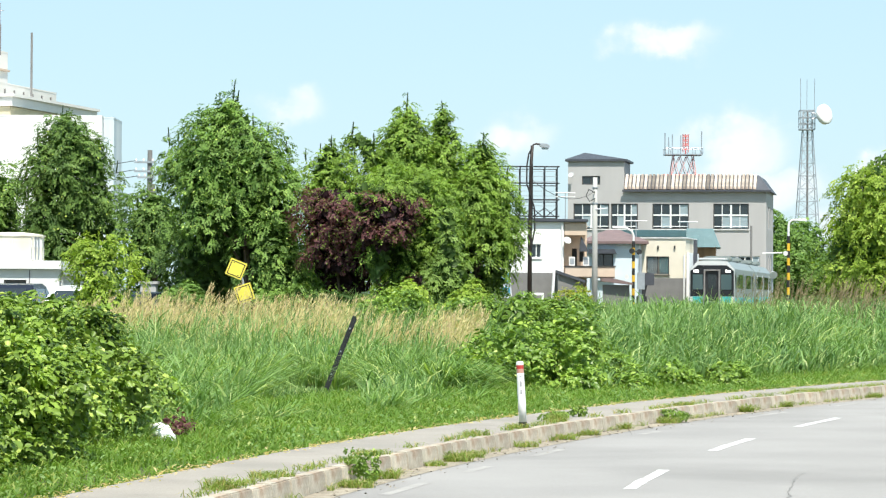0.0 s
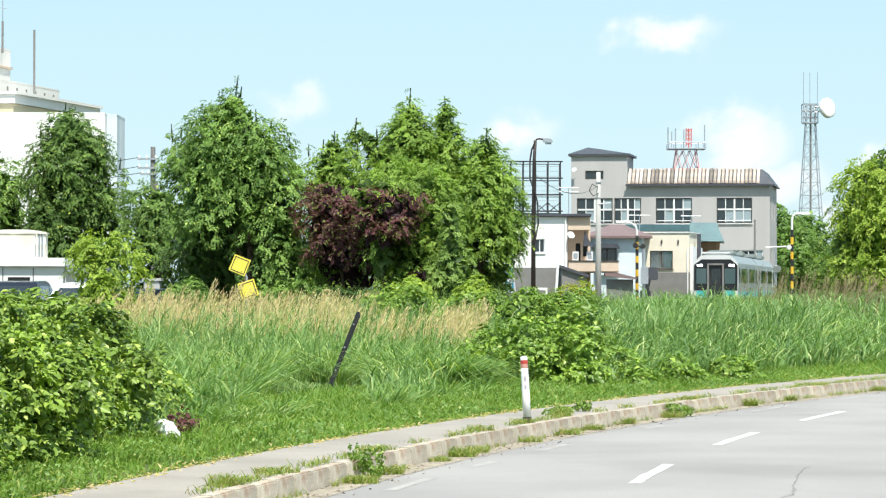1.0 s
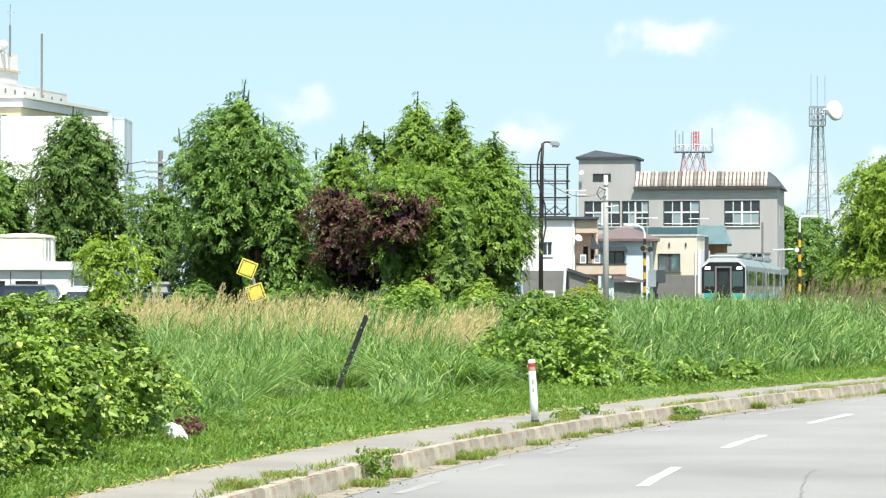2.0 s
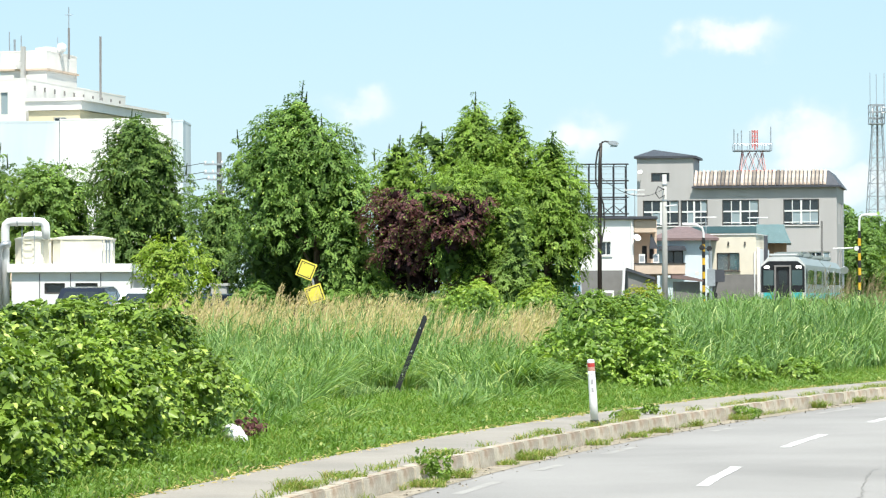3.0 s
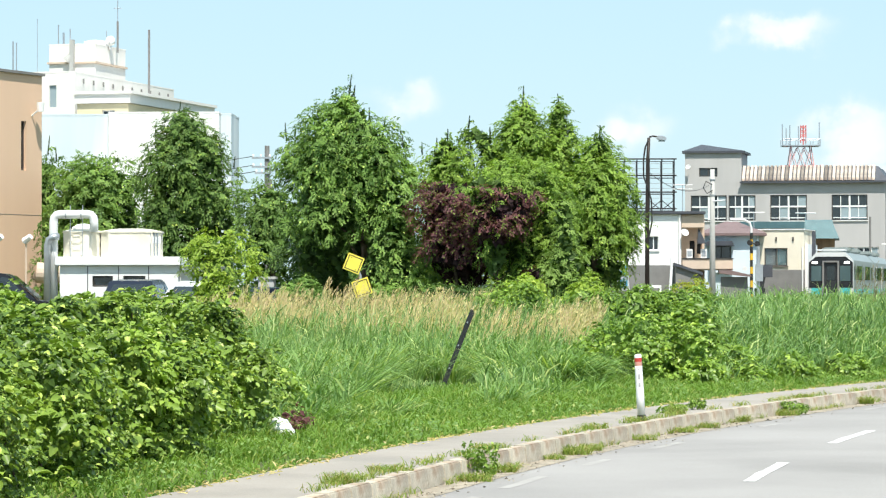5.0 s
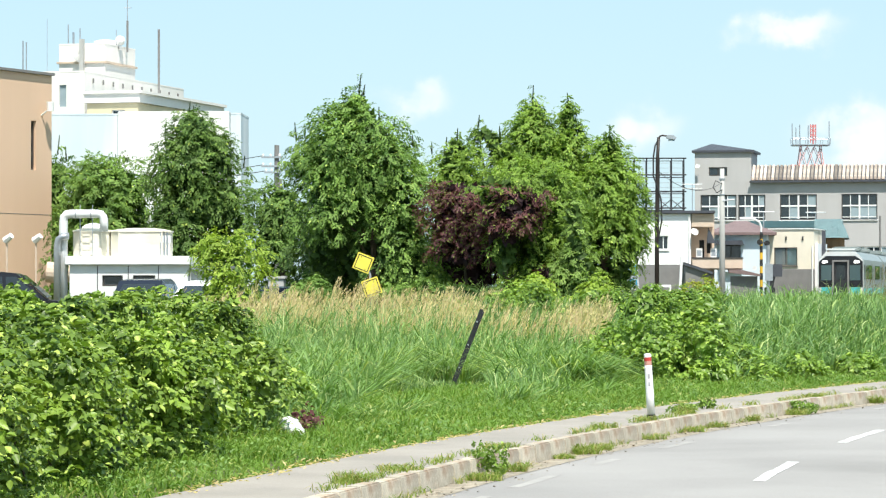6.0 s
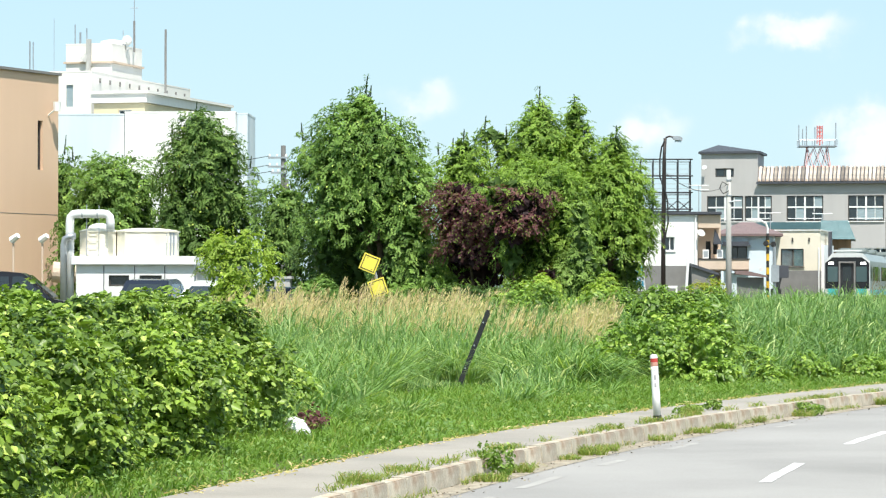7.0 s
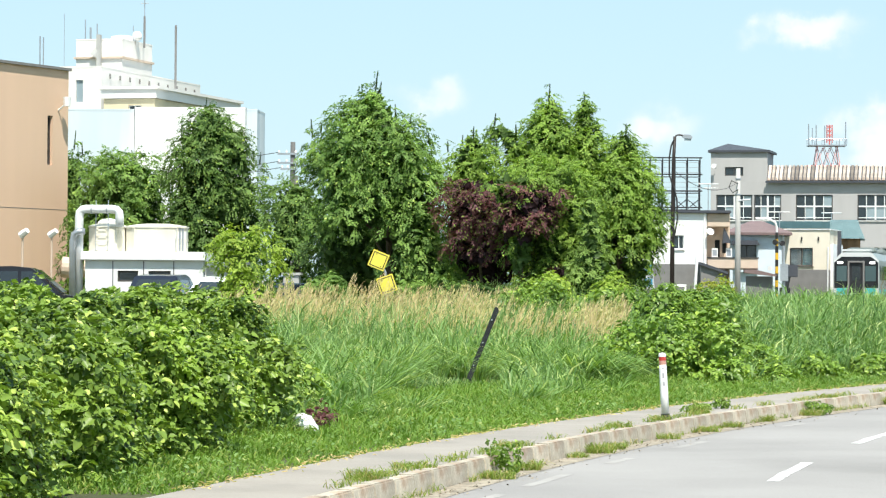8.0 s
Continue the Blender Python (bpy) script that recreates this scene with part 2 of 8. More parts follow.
M = dict(
    soil=surface("soil", (0.075, 0.085, 0.03), 0.95, vary=0.4, scale=0.7, fine=9, bump=0.05, second=(0.12, 0.095, 0.05), stain=0.6),
    asphalt=surface("asphalt", (0.285, 0.272, 0.260), 0.9, vary=0.12, scale=0.35, fine=60, bump=0.006, second=(0.215, 0.205, 0.195), stain=0.8),
    path=surface("path_asphalt", (0.30, 0.272, 0.238), 0.92, vary=0.1, scale=1.2, fine=45, bump=0.006, second=(0.22, 0.205, 0.18), stain=0.5),
    kerb=surface("kerb_concrete", (0.46, 0.41, 0.33), 0.9, vary=0.22, scale=5, fine=40, bump=0.015, second=(0.27, 0.18, 0.12), stain=0.9, piece=0.14),
    dirt=surface("gutter_dirt", (0.30, 0.26, 0.20), 0.95, vary=0.3, scale=5, fine=35, bump=0.02),
    paint=surface("road_paint", (0.66, 0.655, 0.64), 0.7, vary=0.12, scale=6, fine=45, bump=0.004, second=(0.30, 0.285, 0.265), stain=0.95),
    worn=surface("worn_paint", (0.335, 0.318, 0.30), 0.85, vary=0.15, scale=2.2, fine=40, bump=0.004, second=(0.29, 0.275, 0.257), stain=1.0),
    white=surface("white_plastic", (0.80, 0.80, 0.79), 0.45, vary=0.05, scale=6, bump=0.0),
    red=surface("red_reflector", (0.45, 0.05, 0.04), 0.35, vary=0.15, scale=20, bump=0.0),
    dark=surface("dark_metal", (0.035, 0.037, 0.04), 0.5, 0.4, vary=0.25, scale=6, bump=0.002),
    rubber=surface("black_rubber", (0.02, 0.02, 0.021), 0.75, vary=0.2),
    pole=surface("pole_concrete", (0.42, 0.42, 0.40), 0.85, vary=0.12, scale=3, streak=True, bump=0.005),
    brownpole=surface("brown_steel", (0.03, 0.023, 0.02), 0.5, 0.3, vary=0.2),
    galv=surface("galvanised_steel", (0.42, 0.45, 0.48), 0.45, 0.6, vary=0.12, scale=3, bump=0.002),
    yellow=surface("sign_yellow", (0.76, 0.65, 0.09), 0.4, vary=0.06, scale=5, bump=0.0),
    stripe_y=surface("stripe_yellow", (0.72, 0.44, 0.03), 0.5, vary=0.1),
    stripe_k=surface("stripe_black", (0.02, 0.02, 0.02), 0.5, vary=0.2),
    bark=surface("bark", (0.10, 0.075, 0.05), 0.95, vary=0.4, scale=8, fine=30, bump=0.03, streak=True),
    grey=surface("grey_render", (0.43, 0.42, 0.415), 0.85, vary=0.05, scale=0.8, fine=20, bump=0.004, second=(0.39, 0.38, 0.375), stain=0.4, streak=True),
    slate=surface("dark_roof_metal", (0.07, 0.075, 0.09), 0.5, 0.2, vary=0.15, scale=1.5),
    hwhite=surface("white_render", (0.84, 0.84, 0.83), 0.8, vary=0.025, scale=0.7, fine=15, bump=0.002),
    offwhite=surface("aged_white_render", (0.78, 0.755, 0.715), 0.8, vary=0.04, scale=0.6, fine=15, bump=0.002, second=(0.60, 0.57, 0.52), stain=0.35, streak=True),
    cream=surface("cream_render", (0.72, 0.66, 0.54), 0.85, vary=0.05, scale=1.0, fine=18, bump=0.003),
    beige=surface("beige_trim", (0.58, 0.46, 0.36), 0.8, vary=0.08, scale=1.2),
    blue=surface("pale_blue_siding", (0.62, 0.70, 0.76), 0.8, vary=0.04, scale=1.0),
    tan=surface("tan_render", (0.70, 0.485, 0.34), 0.85, vary=0.035, scale=0.8, fine=25, bump=0.004, second=(0.64, 0.44, 0.30), stain=0.3, streak=True),
    stone=surface("grey_base", (0.20, 0.195, 0.19), 0.85, vary=0.1, scale=1.5),
    redroof=surface("red_brown_roof", (0.19, 0.13, 0.125), 0.6, vary=0.12, scale=2),
    teal=surface("teal_roof_metal", (0.075, 0.15, 0.165), 0.45, 0.2, vary=0.1, scale=2),
    wood=surface("brown_siding", (0.27, 0.16, 0.08), 0.75, vary=0.2, scale=3, fine=25, streak=True),
    frame=surface("white_window_frame", (0.78, 0.78, 0.77), 0.5, vary=0.04, bump=0.0),
    bronze=surface("dark_window_frame", (0.06, 0.055, 0.05), 0.5, 0.2, vary=0.1, bump=0.0),
    glass=glassy("window_glass"),
    clear=glassy("clear_glass", (0.9, 0.95, 0.95), 0.03),
    paleglass=glassy("curtained_glass", (0.42, 0.52, 0.56), 0.15),
    curtain=surface("blue_curtain", (0.12, 0.32, 0.36), 0.8, vary=0.15, scale=5),
    hvac=surface("white_duct", (0.74, 0.75, 0.75), 0.45, 0.0, vary=0.05, scale=3, bump=0.001),
    tank=surface("cream_tank_panel", (0.76, 0.72, 0.60), 0.55, vary=0.05, scale=2, second=(0.60, 0.54, 0.42), stain=0.4, streak=True),
    steel=surface("train_steel", (0.30, 0.335, 0.325), 0.38, 0.35, vary=0.08, scale=2, streak=True, bump=0.001),
    trainwhite=surface("train_white", (0.60, 0.62, 0.62), 0.4, vary=0.04),
    trainteal=surface("train_teal", (0.05, 0.45, 0.48), 0.4, vary=0.06),
    trainblack=surface("train_black", (0.015, 0.016, 0.018), 0.25, vary=0.2),
    rail=surface("rail_steel", (0.22, 0.17, 0.13), 0.45, 0.7, vary=0.2),
    ballast=surface("ballast", (0.24, 0.20, 0.17), 0.95, vary=0.4, scale=3, fine=14, bump=0.08),
    carblue=surface("car_dark_blue", (0.022, 0.030, 0.05), 0.25, 0.4, vary=0.05, bump=0.0),
    carwhite=surface("car_white", (0.75, 0.76, 0.77), 0.3, vary=0.03, bump=0.0),
    carblack=surface("car_black", (0.02, 0.02, 0.025), 0.22, 0.3, vary=0.05, bump=0.0),
    mastred=surface("mast_red", (0.52, 0.15, 0.14), 0.5, vary=0.1),
    dish=surface("dish_white", (0.82, 0.82, 0.81), 0.5, vary=0.03),
    bag=surface("white_polythene", (0.80, 0.80, 0.80), 0.35, vary=0.06, scale=12, fine=40, bump=0.02),
    sky_blue=surface("banner_blue", (0.05, 0.32, 0.50), 0.6, vary=0.08),
    lamp_on=lamp_glow("headlight", (1.0, 0.98, 0.92), 3.0),
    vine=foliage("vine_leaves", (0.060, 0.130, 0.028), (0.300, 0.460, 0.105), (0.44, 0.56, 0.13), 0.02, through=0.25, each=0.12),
    # vine leaf copies: sunlight and shade put into a lighter and darker colour
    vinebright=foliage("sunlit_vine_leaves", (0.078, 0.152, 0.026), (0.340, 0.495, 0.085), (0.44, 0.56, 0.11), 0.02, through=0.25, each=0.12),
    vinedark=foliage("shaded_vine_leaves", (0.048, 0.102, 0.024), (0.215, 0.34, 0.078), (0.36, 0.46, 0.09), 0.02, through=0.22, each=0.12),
    feather=foliage("feathery_leaves", (0.13, 0.22, 0.05), (0.30, 0.42, 0.11), through=0.3),
    # plum leaves darkened almost to black: shade inside the boughs, held in colour
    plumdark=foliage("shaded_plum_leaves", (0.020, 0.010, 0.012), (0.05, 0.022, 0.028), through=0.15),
    # dark leaf colour: carries the shade inside crowns and behind hollows
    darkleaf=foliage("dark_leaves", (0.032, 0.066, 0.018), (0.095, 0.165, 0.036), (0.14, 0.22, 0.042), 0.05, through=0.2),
    lightleaf=foliage("light_leaves", (0.157, 0.240, 0.033), (0.365, 0.481, 0.082), (0.486, 0.572, 0.115), 0.05),
    needle=foliage("needles", (0.045, 0.080, 0.028), (0.11, 0.16, 0.055), through=0.15),
    maroon=foliage("maroon_leaves", (0.066, 0.029, 0.033), (0.215, 0.088, 0.088), (0.18, 0.24, 0.05), 0.16, through=0.25),
    bush=foliage("broad_leaves", (0.028, 0.068, 0.012), (0.270, 0.400, 0.060), (0.40, 0.50, 0.11), 0.08, through=0.20, rough=0.42, patch=1.6, spec=0.34, each=0.42),
    knot=foliage("knotweed_leaves", (0.060, 0.130, 0.020), (0.245, 0.375, 0.060), (0.356, 0.482, 0.085), 0.10, through=0.26, rough=0.4, spec=0.4, each=0.4),
    blade=foliage("grass_blades", (0.092, 0.185, 0.050), (0.240, 0.365, 0.118), (0.390, 0.442, 0.162), 0.12, through=0.3, each=0.55, patch=0.5),
    reed=foliage("reed_blades", (0.055, 0.135, 0.045), (0.265, 0.400, 0.150), (0.48, 0.56, 0.26), 0.13, through=0.3, each=0.55, patch=0.4),
    reedgreen=foliage("reed_leaves", (0.045, 0.110, 0.035), (0.22, 0.36, 0.11), (0.42, 0.52, 0.20), 0.10, through=0.3, each=0.55, patch=0.6),
    tuft=foliage("tuft_blades", (0.060, 0.130, 0.030), (0.20, 0.33, 0.085), (0.36, 0.46, 0.14), 0.12, through=0.3, each=0.55, patch=0.8),
    lawn=foliage("short_grass", (0.095, 0.185, 0.030), (0.205, 0.332, 0.062), (0.290, 0.350, 0.090), 0.12, through=0.35, patch=1.0),
    golden=foliage("goldenrod_leaves", (0.17, 0.22, 0.03), (0.36, 0.38, 0.06), (0.50, 0.44, 0.08), 0.2),
    straw=foliage("dry_grass", (0.42, 0.36, 0.17), (0.72, 0.60, 0.34), (0.58, 0.43, 0.28), 0.25, through=0.35),
    brownhead=foliage("brown_seed_heads", (0.16, 0.12, 0.07), (0.36, 0.29, 0.18), through=0.3),
    farleaf=foliage("far_leaves", (0.088, 0.166, 0.044), (0.211, 0.334, 0.088), (0.264, 0.404, 0.105), 0.1),
)


# ---------------------------------------------------------------- mesh helpers
def box(bm, x0, x1, y0, y1, z0, z1, bevel=0.0):
    v = [bm.verts.new((x, y, z)) for x in (x0, x1) for y in (y0, y1) for z in (z0, z1)]
    fs = [bm.faces.new([v[i] for i in q]) for q in ((0, 1, 3, 2), (4, 6, 7, 5), (0, 4, 5, 1), (2, 3, 7, 6), (0, 2, 6, 4), (1, 5, 7, 3))]
    if bevel:
        es = list({e for f in fs for e in f.edges})
        bmesh.ops.bevel(bm, geom=es, offset=bevel, segments=2, affect="EDGES")
    return v


def prism(bm, outline, y0, y1):
    """An outline in x and z, extruded along y."""
    a = [bm.verts.new((x, y0, z)) for x, z in outline]
    b = [bm.verts.new((x, y1, z)) for x, z in outline]
    bm.faces.new(a), bm.faces.new(list(reversed(b)))
    n = len(a)
    for i in range(n):
        bm.faces.new((a[(i + 1) % n], a[i], b[i], b[(i + 1) % n]))


def tube(bm, p, q, r0, r1=None, n=8, caps=True):
    p, q = Vector(p), Vector(q)
    r1 = r0 if r1 is None else r1
    d = (q - p).normalized()
    s = d.orthogonal().normalized()
    u = d.cross(s)
    rings = []
    for c, r in ((p, r0), (q, r1)):
        rings.append([bm.verts.new(c + (s * math.cos(2 * math.pi * i / n) + u * math.sin(2 * math.pi * i / n)) * r) for i in range(n)])
    for i in range(n):
        bm.faces.new((rings[0][i], rings[0][(i + 1) % n], rings[1][(i + 1) % n], rings[1][i]))
    if caps:
        bm.faces.new(list(reversed(rings[0]))), bm.faces.new(rings[1])


def pipe(bm, points, r, n=8):
    """A bent tube through the points, its rings joined."""
    pts = [Vector(p) for p in points]
    rings = []
    for i, p in enumerate(pts):
        d = (pts[min(i + 1, len(pts) - 1)] - pts[max(i - 1, 0)]).normalized()
        s = d.cross(Vector((0.31, 0.77, 0.56))).normalized()
        u = d.cross(s)
        rr = r[i] if isinstance(r, (list, tuple)) else r
        rings.append([bm.verts.new(p + (s * math.cos(2 * math.pi * k / n) + u * math.sin(2 * math.pi * k / n)) * rr) for k in range(n)])
    for a, b in zip(rings, rings[1:]):
        for k in range(n):
            bm.faces.new((a[k], a[(k + 1) % n], b[(k + 1) % n], b[k]))
    bm.faces.new(list(reversed(rings[0]))), bm.faces.new(rings[-1])


def lathe(bm, profile, n=20, centre=(0, 0)):
    rings = [[bm.verts.new((centre[0] + r * math.cos(2 * math.pi * k / n), centre[1] + r * math.sin(2 * math.pi * k / n), z)) for k in range(n)] for r, z in profile]
    for a, b in zip(rings, rings[1:]):
        for k in range(n):
            bm.faces.new((a[k], a[(k + 1) % n], b[(k + 1) % n], b[k]))
    bm.faces.new(list(reversed(rings[0]))), bm.faces.new(rings[-1])


def thing(name, m, label, category, group="", kind=""):
    ob = new(name)
    ob.matrix_basis = m
    ob.empty_display_size = 0.2
    return tagged(ob, label, category, group, kind)


def to_mesh(name, bm, material, smooth=False):
    bmesh.ops.recalc_face_normals(bm, faces=bm.faces)
    me = bpy.data.meshes.new(name)
    bm.to_mesh(me)
    bm.free()
    me.materials.append(material)
    if smooth:
        me.polygons.foreach_set("use_smooth", [True] * len(me.polygons))
    return me


def part(name, bm, material, parent, label="", smooth=False, m=None):
    ob = new(name, to_mesh(name, bm, material, smooth))
    ob.parent = parent
    if m is not None:
        ob.matrix_basis = m
    return tagged(ob, label)


def solid(name, bm, material, label, category, kind="", m=None, smooth=False, group=""):
    ob = new(name, to_mesh(name, bm, material, smooth))
    if m is not None:
        ob.matrix_basis = m
    return tagged(ob, label, category, group, kind)


def boxed(name, dims, material, parent, label="", bevel=0.0):
    bm = bmesh.new()
    box(bm, *dims, bevel=bevel)
    return part(name, bm, material, parent, label)


def fast_mesh(name, verts, faces, material):
    """verts (n, 3); faces (m, k) all of one size."""
    verts, faces = np.asarray(verts, np.float32), np.asarray(faces, np.int32)
    me = bpy.data.meshes.new(name)
    me.vertices.add(len(verts)), me.loops.add(faces.size), me.polygons.add(len(faces))
    me.vertices.foreach_set("co", verts.ravel())
    me.loops.foreach_set("vertex_index", faces.ravel())
    me.polygons.foreach_set("loop_start", np.arange(0, faces.size, faces.shape[1], dtype=np.int32))
    me.update(calc_edges=True)
    me.materials.append(material)
    return me


rng = np.random.default_rng(7)


def unit(v):
    return v / np.maximum(np.linalg.norm(v, axis=1, keepdims=True), 1e-9)


def leaf_mesh(name, pos, out, size, material, droop=0.35, wide=0.62, spread=0.8, rich=False, tips=None):
    """One folded leaf at each place: its face turned to 'out' with scatter, its tip hanging a little."""
    n = len(pos)
    nor = unit(out + rng.normal(0, spread, (n, 3)) * 0.6)
    tip = rng.normal(0, 1, (n, 3)) if tips is None else tips + rng.normal(0, 0.25, (n, 3))
    tip[:, 2] -= droop
    tip = unit(tip - nor * (tip * nor).sum(1, keepdims=True))
    side = np.cross(nor, tip)
    s = (np.asarray(size) * rng.uniform(0.65, 1.3, n))[:, None]
    if rich:  # broad pointed leaf, folded at the midrib, tip bent down
        b, t = pos, pos + tip * s - nor * s * 0.22
        c1, c2 = pos + tip * s * 0.30, pos + tip * s * 0.68 - nor * s * 0.05
        w1, w2 = side * s * wide * 0.55, side * s * wide * 0.42
        up = nor * s * 0.10
        verts = np.stack([b, c1 - w1 + up, c2 - w2 + up, t, c2 + w2 + up, c1 + w1 + up], 1).reshape(-1, 3)
        k = np.arange(n)[:, None] * 6
        faces = np.concatenate([k + np.array(f) for f in ((0, 3, 2, 1), (0, 5, 4, 3))], 0)
    else:
        mid = pos + tip * s * 0.45
        verts = np.stack([pos, mid - side * s * wide * 0.5 + nor * s * 0.08, pos + tip * s - nor * s * 0.12, mid + side * s * wide * 0.5 + nor * s * 0.08], 1).reshape(-1, 3)
        k = np.arange(n)[:, None] * 4
        faces = np.concatenate([k + np.array((0, 2, 1)), k + np.array((0, 3, 2))], 0)
    return fast_mesh(name, verts, faces, material)


def shell_points(lumps, n, depth=0.35, core=0):
    """Places in the outer layer of many overlapping lumps (x, y, z, rx, rz), with the way out. The last 'core' lumps only fill the inside."""
    L = np.asarray(lumps, float)
    C = L[:len(L) - core]
    area = C[:, 3] * (C[:, 3] + C[:, 4])
    pick = rng.choice(len(C), n * 2, p=area / area.sum())
    d = unit(rng.normal(0, 1, (n * 2, 3)))
    r = 1 - depth * rng.random(n * 2) ** 1.6
    rad = np.stack([L[pick, 3], L[pick, 3], L[pick, 4]], 1)
    p = L[pick, :3] + d * rad * r[:, None]
    deep = np.zeros(len(p), bool)
    for x, y, z, rx, rz in L:
        q = ((p[:, 0] - x) / rx) ** 2 + ((p[:, 1] - y) / rx) ** 2 + ((p[:, 2] - z) / rz) ** 2
        deep |= q < 0.42
    p, d = p[~deep][:n], d[~deep][:n]
    return p, d


def sprays(lumps, n, per, length, core=0, droop=0.55, lift=0.5):
    """Leafy shoots that arch out of the lumps: places, faces and tips of leaves set left and right along each."""
    L = np.asarray(lumps, float)
    C = L[:len(L) - core]
    area = C[:, 3] * (C[:, 3] + C[:, 4])
    pick = rng.choice(len(C), n * 2, p=area / area.sum())
    d = rng.normal(0, 1, (n * 2, 3))
    d[:, 2] += lift * 0.6
    d = unit(d)
    rad = np.stack([C[pick, 3], C[pick, 3], C[pick, 4]], 1)
    a = C[pick, :3] + d * rad * 0.6
    axis = unit(d + np.array((0, 0, lift)) + rng.normal(0, 0.25, d.shape))
    run = length * rng.uniform(0.55, 1.25, n * 2)
    end = a + axis * run[:, None]
    ok = np.ones(n * 2, bool)
    for x, y, z, rx, rz in L:
        ok &= ((end[:, 0] - x) / rx) ** 2 + ((end[:, 1] - y) / rx) ** 2 + ((end[:, 2] - z) / rz) ** 2 > 0.75
    a, axis, run, d = a[ok][:n], axis[ok][:n], run[ok][:n], d[ok][:n]
    side = unit(np.cross(axis, np.array((0, 0, 1.0))) + 1e-6)
    P_, N_, T_ = [], [], []
    for i in range(per):
        f = (i + rng.random(len(a))) / per
        pos = a + axis * (run * f)[:, None]
        pos[:, 2] -= droop * run * f * f
        sgn = 1.0 if i % 2 else -1.0
        P_.append(pos)
        T_.append(unit(axis * 0.6 + side * sgn + np.array((0, 0, -0.3))))
        N_.append(unit(d * 0.5 + np.array((0, -0.15, 1.0))))
    return np.concatenate(P_), np.concatenate(N_), np.concatenate(T_)


def blades(name, x, y, z0, height, width, material, lean=(0.1, 0.0), bend=0.35, turn=None):
    """Tapered, arching blades of grass: five points each."""
    n = len(x)
    a = rng.uniform(0, 2 * math.pi, n) if turn is None else turn
    way = np.stack([np.cos(a), np.sin(a), np.zeros(n)], 1)
    f = rng.uniform(0, 2 * math.pi, n)
    side = np.stack([np.cos(f), np.sin(f), np.zeros(n)], 1) * (width * rng.uniform(0.7, 1.3, n) / 2)[:, None]
    h = height[:, None]
    b = np.stack([x, y, z0], 1)
    bnd = (bend * rng.uniform(0.3, 1.5, n))[:, None]
    wind = np.array([lean[0], lean[1], 0.0])
    up = np.array([0, 0, 1.0])
    m1 = b + up * h * 0.45 + (way * bnd * 0.22 + wind * 0.25) * h
    m2 = b + up * h * (0.82 - 0.12 * bnd) + (way * bnd * 0.62 + wind * 0.65) * h
    t = b + up * h * (1.0 - 0.42 * bnd) + (way * bnd * 1.05 + wind) * h
    verts = np.stack([b - side, b + side, m1 - side * 0.9, m1 + side * 0.9, m2 - side * 0.55, m2 + side * 0.55, t], 1).reshape(-1, 3)
    k = np.arange(n)[:, None] * 7
    faces = np.concatenate([k + np.array(q) for q in ((0, 1, 3), (0, 3, 2), (2, 3, 5), (2, 5, 4), (4, 5, 6))], 0)
    return fast_mesh(name, verts, faces, material)


# ---------------------------------------------------------------- ground, road, kerb
def kerb_x(y):
    """The line of the kerb: straight near by, then bending away."""
    d = np.asarray(y, float) - 24.0
    return -1.08 + 0.21 * d + np.where(d > 0, 0.0059 * d * d, 0.0) - np.where(d > 40, 0.0059 * (d - 40) ** 2, 0.0)


def kerb_dir(y):
    g = float((kerb_x(y + 0.05) - kerb_x(y - 0.05)) / 0.1)
    return Vector((g, 1, 0)).normalized()


def along(y, off):
    """A place 'off' metres to the road's side (plus) or the field's side (minus) of the kerb line."""
    d = kerb_dir(y)
    return float(kerb_x(y)) + d.y * off, y - d.x * off


PATH_W = 1.25


def ground_z(x, y):
    u = x - kerb_x(y)
    far = np.clip((y - 52) / 18, 0, 1)
    far = far * far * (3 - 2 * far) * 0.28
    field = np.where(u < -1.25, 0.15, -0.06)
    field = np.where(y > 75, 0.15, field)
    dip = np.where((u < -3.0) & (y < 75), -0.05 * np.clip((-u - 3) / 3, 0, 1), 0)
    return field + far * 1.0 + dip


def build_ground():
    us = [-3000, -900, -300, -120, -60, -40, -30, -24, -18, -14, -11, -9, -7, -5.5, -4.2, -3, -2.2, -1.6, -1.27, -1.23, 0.0, 3, 6, 9, 14, 20, 30, 60, 120, 300, 900, 3000]
    ys = [-3000, -800, -200, -60, -20, 0, 10, 16, 20, 24, 28, 32, 36, 40, 44, 48, 52, 56, 60, 64, 68, 72, 74.9, 75.1, 80, 90, 110, 150, 200, 300, 600, 1500, 4000]
    verts, faces = [], []
    for y in ys:
        kx = float(kerb_x(min(max(y, -60), 90)))
        for u in us:
            x = kx + u
            z = float(ground_z(np.float64(x), np.float64(min(y, 89))) if -60 <= y <= 90 else (0.43 if y > 0 else (0.15 if u < -1.25 else -0.06)))
            verts.append((x, y, z))
    w = len(us)
    for j in range(len(ys) - 1):
        for i in range(w - 1):
            faces.append((j * w + i, j * w + i + 1, (j + 1) * w + i + 1, (j + 1) * w + i))
    tagged(new("ground", fast_mesh("ground", verts, faces, M["soil"])), "dark weedy soil under tall grass, flat to the horizon", "ground", kind="structure")


build_ground()


